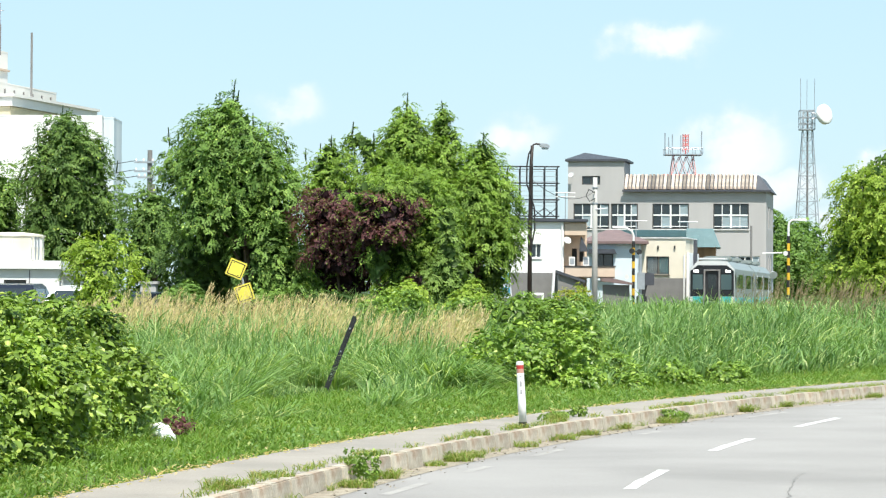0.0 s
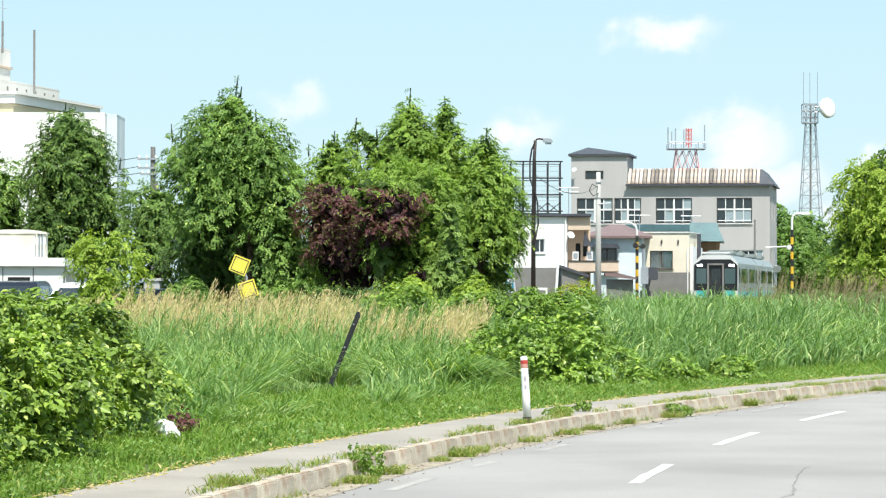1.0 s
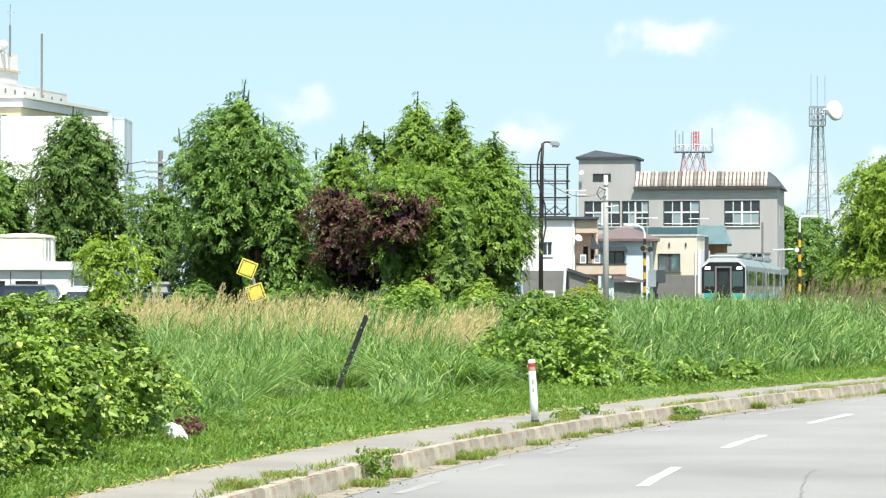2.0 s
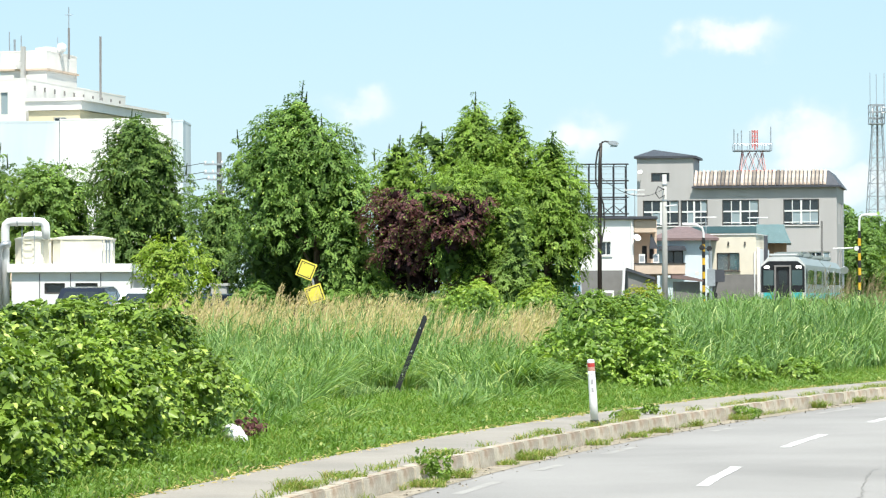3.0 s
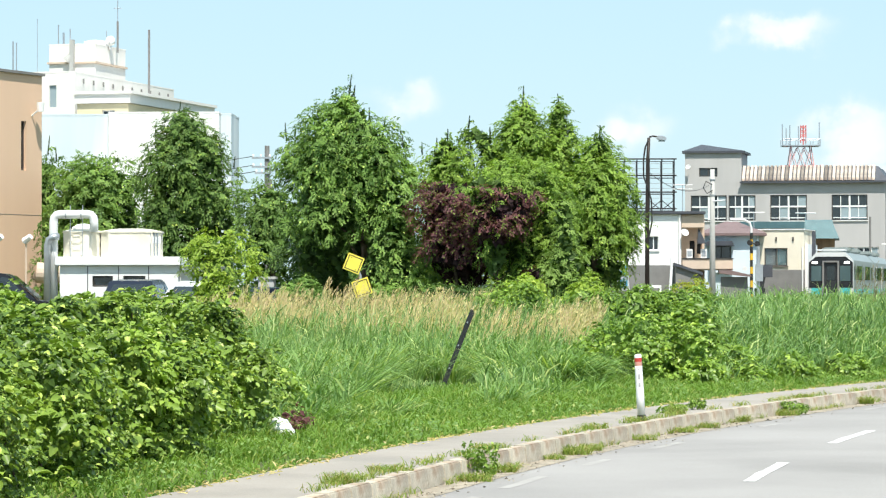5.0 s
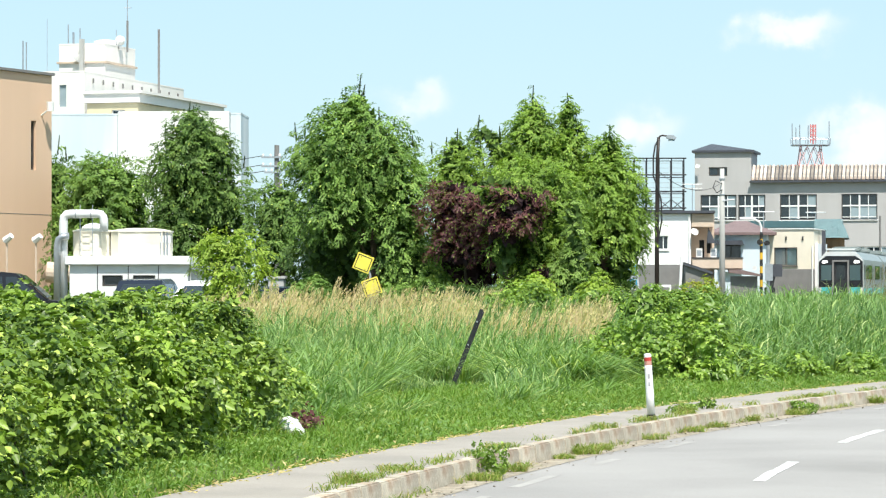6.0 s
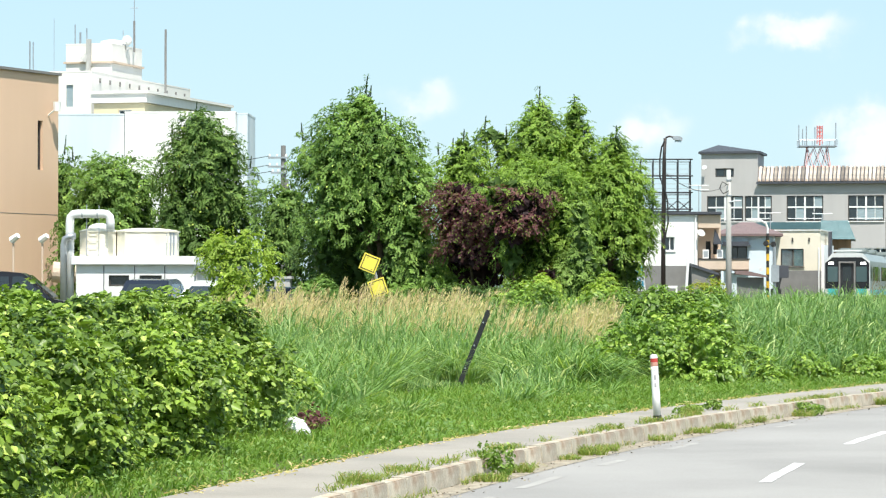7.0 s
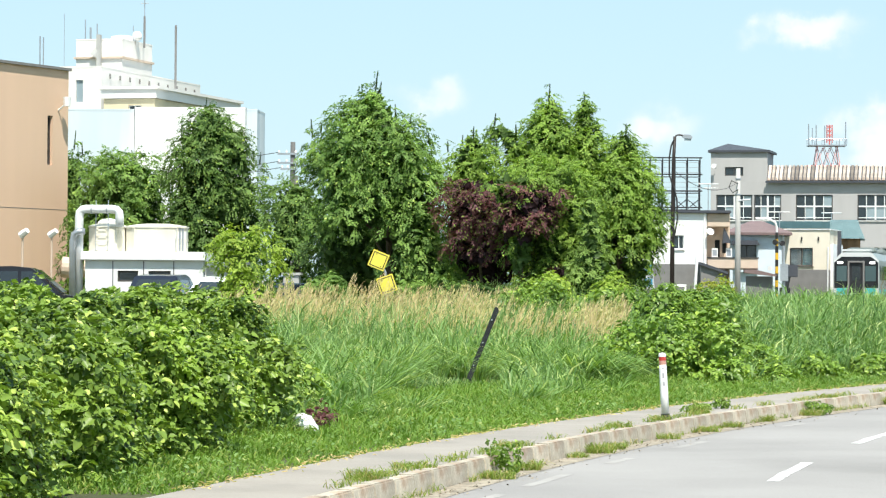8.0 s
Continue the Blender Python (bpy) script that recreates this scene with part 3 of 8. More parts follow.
def strip(name, y0, y1, step, off0, off1, z, material, thick, label, category, crown=0.0):
    bm = bmesh.new()
    n = int((y1 - y0) / step)
    rows = []
    offs = [off0 + (off1 - off0) * k / 6 for k in range(7)]
    for i in range(n + 1):
        y = y0 + (y1 - y0) * i / n
        top = []
        for o in offs:
            px, py = along(y, o)
            top.append(bm.verts.new((px, py, z + crown * (1 - abs(2 * (o - off0) / (off1 - off0) - 1)))))
        lo = [bm.verts.new((*along(y, o), z - thick)) for o in (off0, off1)]
        rows.append((top, lo))
    for (a, la), (b, lb) in zip(rows, rows[1:]):
        for k in range(6):
            bm.faces.new((a[k], a[k + 1], b[k + 1], b[k]))
        bm.faces.new((la[0], a[0], b[0], lb[0])), bm.faces.new((a[6], la[1], lb[1], b[6]))
    return solid(name, bm, material, label, category, "structure")


strip("road", -30, 72, 0.5, 0.0, 5.7, -0.004, M["asphalt"], 0.05, "pale sun-bleached asphalt road bending away, finely cracked", "road", crown=0.02)
strip("pavement", -30, 72, 0.5, -PATH_W, -0.17, 0.166, M["path"], 0.2, "narrow grey asphalt footpath with weeds along its edges", "pavement")


def road_z(o):
    return -0.004 + 0.02 * (1 - abs(2 * o / 5.7 - 1))


def road_marks():
    def mark(name, y0, y1, off, w, material, label, z=0.003, bend=0.0):
        bm = bmesh.new()
        n = max(2, int((y1 - y0) / 0.5))
        prev = None
        for i in range(n + 1):
            y = y0 + (y1 - y0) * i / n
            wob = 0.012 * math.sin(i * 2.1 + y0)
            o = off - bend * (y - 27.0)
            row = [bm.verts.new((*along(y, o - w / 2 + wob), road_z(o - w / 2) + z)), bm.verts.new((*along(y, o + w / 2 + wob * 0.4), road_z(o + w / 2) + z))]
            if prev:
                bm.faces.new((prev[0], prev[1], row[1], row[0]))
            prev = row
        return solid(name, bm, material, label, "road marking", "structure")
    for y in (13.2, 19.55, 25.75, 32.05, 38.0, 44.1, 50.1):
        mark("centre_line", y, y + 2.8, 2.52, 0.12, M["paint"], "chipped white dash of the road's centre line", bend=0.046)
    for y0, y1 in ((20.5, 23.6), (24.6, 26.2), (27.8, 28.7), (30.6, 31.9), (35.5, 36.3), (40.5, 42.5), (45, 46.5)):
        mark("edge_line", y0, y1, 0.62, 0.11, M["worn"], "almost worn away scrap of white edge line", z=0.002)
    mark("gutter", -20, 70, 0.14, 0.28, M["dirt"], "gutter filled with pale dirt beside the kerb", z=0.004)


road_marks()


# ---------------------------------------------------------------- buildings
def facade(bm, W, z0, z1, holes, thick=0.25, m=Matrix()):
    """A wall along x with openings (x0, x1, z0, z1) cut through its thickness."""
    xs = sorted({0.0, W, *[h[0] for h in holes], *[h[1] for h in holes]})
    zs = sorted({z0, z1, *[h[2] for h in holes], *[h[3] for h in holes]})
    inside = lambda x, z: any(h[0] < x < h[1] and h[2] < z < h[3] for h in holes)
    cache = {}

    def v(x, y, z):
        k = (round(x, 4), y, round(z, 4))
        if k not in cache:
            cache[k] = bm.verts.new(m @ Vector((x, y, z)))
        return cache[k]
    full = {}
    for i in range(len(xs) - 1):
        for j in range(len(zs) - 1):
            full[i, j] = not inside((xs[i] + xs[i + 1]) / 2, (zs[j] + zs[j + 1]) / 2)
    for (i, j), f in full.items():
        if not f:
            continue
        a, b, c, d = xs[i], xs[i + 1], zs[j], zs[j + 1]
        for y in (0.0, thick):
            bm.faces.new((v(a, y, c), v(b, y, c), v(b, y, d), v(a, y, d)))
        for di, dj, p, q in ((-1, 0, (a, c), (a, d)), (1, 0, (b, c), (b, d)), (0, -1, (a, c), (b, c)), (0, 1, (a, d), (b, d))):
            if not full.get((i + di, j + dj), False):
                bm.faces.new((v(p[0], 0.0, p[1]), v(q[0], 0.0, q[1]), v(q[0], thick, q[1]), v(p[0], thick, p[1])))


def window(parent, hole, cols, rows, frame_mat, m=Matrix(), t=0.07, glass="glass", pale=(), sill=True):
    """A window in an opening: frame with mullions, each pane, a sill."""
    x0, x1, z0, z1 = hole
    w = new("window")
    w.parent, w.matrix_basis = parent, m @ Matrix.Translation((x0, 0.10, z0))
    W, H = x1 - x0, z1 - z0
    bm = bmesh.new()
    box(bm, 0, t, 0, 0.08, 0, H), box(bm, W - t, W, 0, 0.08, 0, H), box(bm, t, W - t, 0, 0.08, 0, t), box(bm, t, W - t, 0, 0.08, H - t, H)
    for c in range(1, cols):
        x = W * c / cols
        box(bm, x - t / 2, x + t / 2, 0.003, 0.077, t, H - t)
    for r in range(1, rows):
        z = H * r / rows
        box(bm, t, W - t, 0.006, 0.074, z - t / 2, z + t / 2)
    fr = new("window_frame", to_mesh("window_frame", bm, frame_mat))
    fr.parent = w
    for c in range(cols):
        for r in range(rows):
            bm = bmesh.new()
            box(bm, W * c / cols + t / 2, W * (c + 1) / cols - t / 2, 0.03, 0.045, H * r / rows + t / 2, H * (r + 1) / rows - t / 2)
            g = new("pane", to_mesh("pane", bm, M["paleglass"] if (c, r) in pale else M[glass]))
            g.parent = w
    if sill:
        bm = bmesh.new()
        box(bm, -0.06, W + 0.06, -0.18, 0.0, -0.07, -0.01)
        s = new("window_sill", to_mesh("window_sill", bm, frame_mat))
        s.parent = w
    return w


def office_window(parent, hole, low_rail=True, pale=()):
    """A four-by-two window: dark outer frame, thick white cross, thin white quarter bars, a white rail low down."""
    x0, x1, z0, z1 = hole
    w = new("window")
    w.parent, w.matrix_basis = parent, Matrix.Translation((x0, 0.08, z0))
    W, H = x1 - x0, z1 - z0
    bm = bmesh.new()
    t = 0.09
    box(bm, 0, t, 0, 0.1, 0, H), box(bm, W - t, W, 0, 0.1, 0, H), box(bm, t, W - t, 0, 0.1, 0, t), box(bm, t, W - t, 0, 0.1, H - t, H)
    o = new("window_frame", to_mesh("window_frame", bm, M["bronze"]))
    o.parent = w
    mid = H * 0.55
    bm = bmesh.new()
    box(bm, W / 2 - 0.08, W / 2 + 0.08, -0.01, 0.06, t, H - t)
    box(bm, t, W - t, -0.006, 0.056, mid - 0.07, mid + 0.07)
    for k in (0.25, 0.75):
        box(bm, W * k - 0.035, W * k + 0.035, 0.0, 0.05, mid + 0.07, H - t)
        box(bm, W * k - 0.025, W * k + 0.025, 0.0, 0.05, t, mid - 0.07)
    if low_rail:
        box(bm, t, W - t, -0.004, 0.05, 0.22, 0.29)
    o = new("glazing_bar", to_mesh("glazing_bar", bm, M["frame"]))
    o.parent = w
    for c in range(4):
        for r in range(2):
            bm = bmesh.new()
            box(bm, W * c / 4 + 0.03, W * (c + 1) / 4 - 0.03, 0.062, 0.075, t if r == 0 else mid, mid if r == 0 else H - t)
            o = new("pane", to_mesh("pane", bm, M["paleglass"] if (c, r) in pale else M["glass"]))
            o.parent = w
    bm = bmesh.new()
    box(bm, -0.05, W + 0.05, -0.2, 0.0, -0.08, -0.01)
    o = new("window_sill", to_mesh("window_sill", bm, M["frame"]))
    o.parent = w


def shell(parent, W, D, z0, z1, mat, holes=(), right_holes=(), left_holes=(), label=""):
    """Four walls round W by D with openings in the front and the sides."""
    for holes_, L, m in ((holes, W, Matrix()), (right_holes, D - 0.5, pose(W, 0.25, 0, 0, 0, 90)), (left_holes, D - 0.5, pose(0, D - 0.25, 0, 0, 0, -90)), ((), W, pose(W, D, 0, 0, 0, 180))):
        bm = bmesh.new()
        facade(bm, L, z0, z1, list(holes_), 0.25, m)
        part("wall", bm, mat, parent, label)


def dark_room(parent, W, D, z0, z1):
    bm = bmesh.new()
    box(bm, 0.3, W - 0.3, 1.6, 1.7, z0, z1)
    part("inner_wall", bm, M["stone"], parent)


def grey_building():
    W, D = 18.3, 12.0
    b = thing("office_building", pose(13.05, 261.5, 0.42, 0, 0, -10), "three-storey grey rendered building with stair tower and rusted fascia", "building")
    z = -0.42
    up = [(0.53, 3.85, 7.75, 10.1), (4.02, 6.5, 7.75, 10.1), (7.85, 11.2, 7.75, 10.1), (13.45, 16.7, 7.75, 10.1)]
    low = [(13.6, 15.6, 3.9, 5.3), (15.7, 17.7, 3.9, 5.3), (7.9, 11.2, 3.9, 5.3), (1.0, 4.0, 3.9, 5.3)]
    tower = [(1.3, 3.0, 11.85, 12.65)]
    side = [(3.0, 4.2, 7.9, 9.9), (7.0, 8.2, 7.9, 9.9), (3.0, 4.2, 3.6, 5.4), (7.0, 8.2, 3.6, 5.4)]
    dz = lambda hs: [(a, b_, c + z, d + z) for a, b_, c, d in hs]
    shell(b, W, D, 0.0, 11.3 + z, M["grey"], dz(up + low), right_holes=dz(side))
    for h in dz(up):
        office_window(b, h, pale=((1, 0), (2, 0), (3, 0)) if h[0] > 13 else ((1, 0), (3, 1)))
    for h in dz(low):
        window(b, h, 3, 2, M["frame"], t=0.10, pale=((2, 0), (2, 1)))
    for h in dz(side):
        window(b, h, 1, 2, M["bronze"], m=pose(W, 0.25, 0, 0, 0, 90), sill=False)
    dark_room(b, W, D, 0.1, 11.0)
    # stair tower above the left end
    t = new("tower")
    t.parent, t.matrix_basis = b, Matrix.Translation((0, 0, 11.302 + z))
    tz = 11.302
    bm = bmesh.new()
    facade(bm, 5.2, 0, 2.7, [(1.3, 3.0, 11.85 - tz, 12.65 - tz)], 0.25)
    facade(bm, 5.0, 0, 2.7, [], 0.25, pose(5.2, 0.25, 0, 0, 0, 90))
    facade(bm, 5.0, 0, 2.7, [], 0.25, pose(0, 5.25, 0, 0, 0, -90))
    facade(bm, 5.2, 0, 2.7, [], 0.25, pose(5.2, 5.5, 0, 0, 0, 180))
    part("tower_wall", bm, M["grey"], t)
    bm = bmesh.new()
    e = [bm.verts.new(c) for c in ((-0.25, -0.25, 2.7), (5.5, -0.25, 2.7), (5.5, 5.7, 2.7), (-0.25, 5.7, 2.7))]
    f = [bm.verts.new(c) for c in ((-0.25, -0.25, 2.9), (5.5, -0.25, 2.9), (5.5, 5.7, 2.9), (-0.25, 5.7, 2.9))]
    a = bm.verts.new((1.3, 2.2, 3.62))
    bm.faces.new(e)
    for i in range(4):
        bm.faces.new((e[i], e[(i + 1) % 4], f[(i + 1) % 4], f[i]))
        bm.faces.new((f[i], f[(i + 1) % 4], a))
    part("tower_roof", bm, M["slate"], t)
    w = window(b, dz(tower)[0], 2, 1, M["bronze"], t=0.09, sill=False)
    # ribbed mansard fascia and flat roof
    f = new("fascia")
    f.parent, f.matrix_basis = b, Matrix.Translation((5.0, 0, 11.302 + z))
    L = W - 5.0
    bm = bmesh.new()
    v = [bm.verts.new(c) for c in ((0.2, -0.35, 0), (L + 0.35, -0.35, 0), (L - 0.75, 1.2, 1.45), (0.2, 1.2, 1.45), (L + 0.35, D, 0), (L - 0.75, D, 1.45), (0.2, D, 1.45), (0.2, D, 0))]
    for q in ((0, 1, 2, 3), (1, 4, 5, 2), (3, 2, 5, 6), (7, 0, 3, 6), (4, 7, 6, 5), (0, 7, 4, 1)):
        bm.faces.new([v[i] for i in q])
    part("fascia_base", bm, M["slate"], f)
    n = 34
    me = None
    for k in range(n):
        x0 = 0.25 + (L - 1.1) * k / n
        if me is None:
            bm = bmesh.new()
            pw = (L - 1.1) / n
            a = [bm.verts.new(c) for c in ((0, -0.37, 0.06), (pw * 0.80, -0.37, 0.06), (pw * 0.80, 1.19, 1.50), (0, 1.19, 1.50))]
            c = [bm.verts.new(c_.co + Vector((0.03 if i in (0, 3) else -0.03, -0.08, 0.07))) for i, c_ in enumerate(a)]
            bm.faces.new(c)
            for i in range(4):
                bm.faces.new((a[i], a[(i + 1) % 4], c[(i + 1) % 4], c[i]))
            me = to_mesh("cladding_panel", bm, M["panel"])
        p = new("cladding_panel", me)
        p.parent, p.matrix_basis = f, Matrix.Translation((x0, 0, 0))
    bm = bmesh.new()
    box(bm, 0.1, L + 0.45, -0.50, -0.28, -0.12, 0.05)
    part("gutter", bm, M["slate"], f)
    return b


M["mastpink"] = surface("faded_mast_red", (0.66, 0.36, 0.34), 0.5, vary=0.2, scale=6)
M["panel"] = surface("rusted_panel", (0.37, 0.32, 0.27), 0.7, 0.1, vary=0.3, scale=1.5, fine=10, bump=0.003, second=(0.12, 0.08, 0.06), stain=0.9, streak=True, piece=0.65)
grey_building()


def roof_mast():
    t = thing("antenna_mast", pose(24.1, 266.0, 12.75), "red and white lattice antenna mast with platform on a roof", "antenna")
    bm = bmesh.new()
    for sx in (-1.2, 1.2):
        for sy in (-1.0, 1.0):
            tube(bm, (sx, sy, 0), (sx * 0.75, sy * 0.75, 2.1), 0.05)
    for sy in (-1.0, 1.0):
        for k in range(3):
            a, c = -1.2 + 0.8 * k, -0.4 + 0.8 * k
            tube(bm, (a, sy, 0.05), (c * 0.8, sy * 0.75, 2.0), 0.03)
            tube(bm, (c, sy, 0.05), (a * 0.8, sy * 0.75, 2.0), 0.03)
        tube(bm, (-1.2, sy, 0.1), (1.2, sy, 0.1), 0.06)
        tube(bm, (sy * 1.2, -1.0, 0.1), (sy * 1.2, 1.0, 0.1), 0.06)
    part("lattice_base", bm, M["mastpink"], t)
    boxed("footing_beam", (-1.9, 1.9, -1.25, -0.9, 0.0, 0.28), M["mastred"], t, "red footing beam")
    bm = bmesh.new()
    box(bm, -1.75, 1.75, -1.2, 1.2, 2.1, 2.2)
    for s in (-1, 1):
        tube(bm, (-1.75, s * 1.2, 2.75), (1.75, s * 1.2, 2.75), 0.035)
        for k in range(6):
            tube(bm, (-1.75 + 0.7 * k, s * 1.2, 2.2), (-1.75 + 0.7 * k, s * 1.2, 2.75), 0.03)
    part("platform", bm, M["galv"], t)
    for x, h in ((-1.7, 2.0), (-1.35, 1.6), (-1.0, 1.9), (1.75, 2.2), (-0.2, 1.8)):
        bm = bmesh.new()
        tube(bm, (x, 0, 2.2), (x, 0, 2.2 + h), 0.05)
        part("aerial", bm, M["galv"], t)
    bm = bmesh.new()
    tube(bm, (0.25, 0, 2.2), (0.25, 0, 4.1), 0.07)
    for k in range(4):
        tube(bm, (0.0, -0.05, 2.6 + 0.4 * k), (0.5, 0.05, 2.85 + 0.4 * k), 0.04)
        tube(bm, (0.5, -0.05, 2.6 + 0.4 * k), (0.0, 0.05, 2.85 + 0.4 * k), 0.04)
    tube(bm, (0.0, 0, 2.4), (0.0, 0, 4.1), 0.05), tube(bm, (0.5, 0, 2.4), (0.5, 0, 4.1), 0.05)
    part("top_section", bm, M["mastred"], t)


roof_mast()


def white_house():
    b = thing("house", pose(3.9, 170.0, 0.40, 0, 0, -1), "white rendered two-storey house with dark base and flat roof", "house")
    W, D, z = 4.35, 8.0, -0.40
    h = [(2.39, 2.99, 3.90 + z, 4.74 + z)]
    shell(b, W, D, 2.60, 6.06 + z, M["hwhite"], holes=h)
    window(b, h[0], 2, 1, M["frame"], t=0.05)
    boxed("base", (-0.02, W + 0.02, -0.02, D, 0, 2.595), M["stone"], b)
    boxed("roof", (-0.2, W + 1.45, -0.25, D + 0.2, 6.064 + z, 6.24 + z), M["slate"], b, bevel=0.03)
    dark_room(b, W, D, 1.1, 5.5)
    bm = bmesh.new()
    tube(bm, (W - 0.12, -0.07, 0.5), (W - 0.12, -0.07, 5.6), 0.05)
    part("downpipe", bm, M["white"], b)
    # set-back wing with a deep balcony
    w = new("wing")
    w.parent, w.matrix_basis = b, Matrix.Translation((W + 0.004, 0.4, 0))
    bm = bmesh.new()
    facade(bm, 1.45, 0, 5.62, [(0.55, 0.85, 2.9, 4.1), (1.0, 1.3, 3.3, 4.1)], 0.25, Matrix.Translation((0, 1.3, 0)))
    box(bm, 1.25, 1.45, 1.56, 6, 0, 5.62)
    part("wing_wall", bm, M["beige"], w)
    boxed("doorway", (0.5, 1.35, 1.75, 1.8, 2.8, 4.2), M["dark"], w)
    boxed("overhang", (0.03, 1.36, -0.35, 1.29, 4.86, 5.655), M["beige"], w, "beige boxed balcony front", bevel=0.02)
    bm = bmesh.new()
    prism(bm, [(0.95, 3.9), (1.5, 3.9), (1.05, 4.83)], -0.2, 0.4)
    part("awning", bm, M["slate"], w, "dark green corner awning")
    for x in (0.33, 1.18):
        a = new("air_conditioner")
        a.parent, a.matrix_basis = w, Matrix.Translation((x, 0.1, 3.03))
        for nm, q, mt in (("casing", (0, 0.36, 0, 0.3, 0, 0.55), "white"), ("grille", (0.05, 0.31, -0.012, -0.001, 0.1, 0.45), "galv")):
            bm = bmesh.new()
            box(bm, *q)
            o = new(nm, to_mesh(nm, bm, M[mt]))
            o.parent = a
    boxed("balcony", (0.05, 3.05, -1.2, -1.05, 2.38, 2.95), M["beige"], w)
    boxed("balcony_floor", (0.05, 3.05, -1.049, 1.29, 2.30, 2.38), M["beige"], w)
    boxed("balcony_rail", (0.0, 3.08, -1.24, -1.0, 2.952, 3.03), M["bronze"], w)
    bm = bmesh.new()
    prism(bm, [(2.2, 2.29), (2.9, 2.29), (4.1, 2.0), (4.1, 1.9), (2.2, 2.1)], -1.9, -0.4)
    part("porch_roof", bm, M["redroof"], w, "low brown porch roof")
    boxed("porch_wall", (2.3, 3.9, -1.5, -1.4, 0, 1.9), M["stone"], w)
    # lean-to at the corner
    bm = bmesh.new()
    prism(bm, [(0, 0), (1.5, 0), (1.5, 2.0), (0, 2.55)], -2.4, -0.1)
    part("lean_to", bm, M["stone"], b, m=Matrix.Translation((W - 0.4, 0, 0)))
    bm = bmesh.new()
    prism(bm, [(-0.1, 2.56), (1.6, 1.99), (1.6, 2.16), (-0.1, 2.74)], -2.6, -0.03)
    part("lean_to_roof", bm, M["slate"], b, m=Matrix.Translation((W - 0.4, 0, 0)))


def satellite_dish(x, y, z, r, turn, label):
    t = thing("satellite_dish", pose(x, y, z, 0, 0, turn), label, "dish")
    bm = bmesh.new()
    lathe(bm, [(0.02, -0.12), (r * 0.5, -0.09), (r * 0.85, -0.03), (r, 0.0), (r, 0.015), (r * 0.84, -0.01), (r * 0.5, -0.07), (0.02, -0.1)], 18)
    part("reflector", bm, M["dish"], t, m=pose(0, 0, 0, 60, 0, 0))
    bm = bmesh.new()
    tube(bm, (0, 0.05, 0), (0, 0.4, -0.25), 0.03), tube(bm, (0, 0, -r * 0.8), (0, -0.45, 0.05), 0.015)
    part("arm", bm, M["galv"], t)


def hip_house():
    b = thing("house", pose(10.45, 184.0, 0.42, 0, 0, -2), "pale blue house with a low red-brown hipped roof", "house")
    W, D, H = 3.5, 7.0, 4.6
    h = [(0.45, 1.7, 3.05, 3.95)]
    shell(b, W, D, 0, H, M["blue"], holes=h)
    window(b, h[0], 2, 1, M["bronze"], t=0.07)
    dark_room(b, W, D, 0.1, 4.2)
    bm = bmesh.new()
    o = 0.5
    e = [bm.verts.new(c) for c in ((-o, -o, H + 0.003), (W + o, -o, H + 0.003), (W + o, D + o, H + 0.003), (-o, D + o, H + 0.003))]
    f = [bm.verts.new(c.co + Vector((0, 0, 0.16))) for c in e]
    r = [bm.verts.new(c) for c in ((1.4, D / 2, H + 1.0), (2.2, D / 2, H + 1.0))]
    bm.faces.new(e)
    for i in range(4):
        bm.faces.new((e[i], e[(i + 1) % 4], f[(i + 1) % 4], f[i]))
    for q in ((f[0], f[1], r[1], r[0]), (f[1], f[2], r[1]), (f[2], f[3], r[0], r[1]), (f[3], f[0], r[0])):
        bm.faces.new(q)
    part("roof", bm, M["redroof"], b)
    bm = bmesh.new()
    prism(bm, [(0.05, 3.95), (1.9, 3.95), (1.75, 4.25), (0.15, 4.25)], -0.8, -0.01)
    part("awning", bm, M["slate"], b, "dark metal awning over the window")
    boxed("bay", (0.3, 1.8, -0.35, -0.02, 2.2, 3.0), M["blue"], b)
    bm = bmesh.new()
    tube(bm, (W - 0.1, -0.08, 0.2), (W - 0.1, -0.08, H), 0.04)
    part("downpipe", bm, M["white"], b)


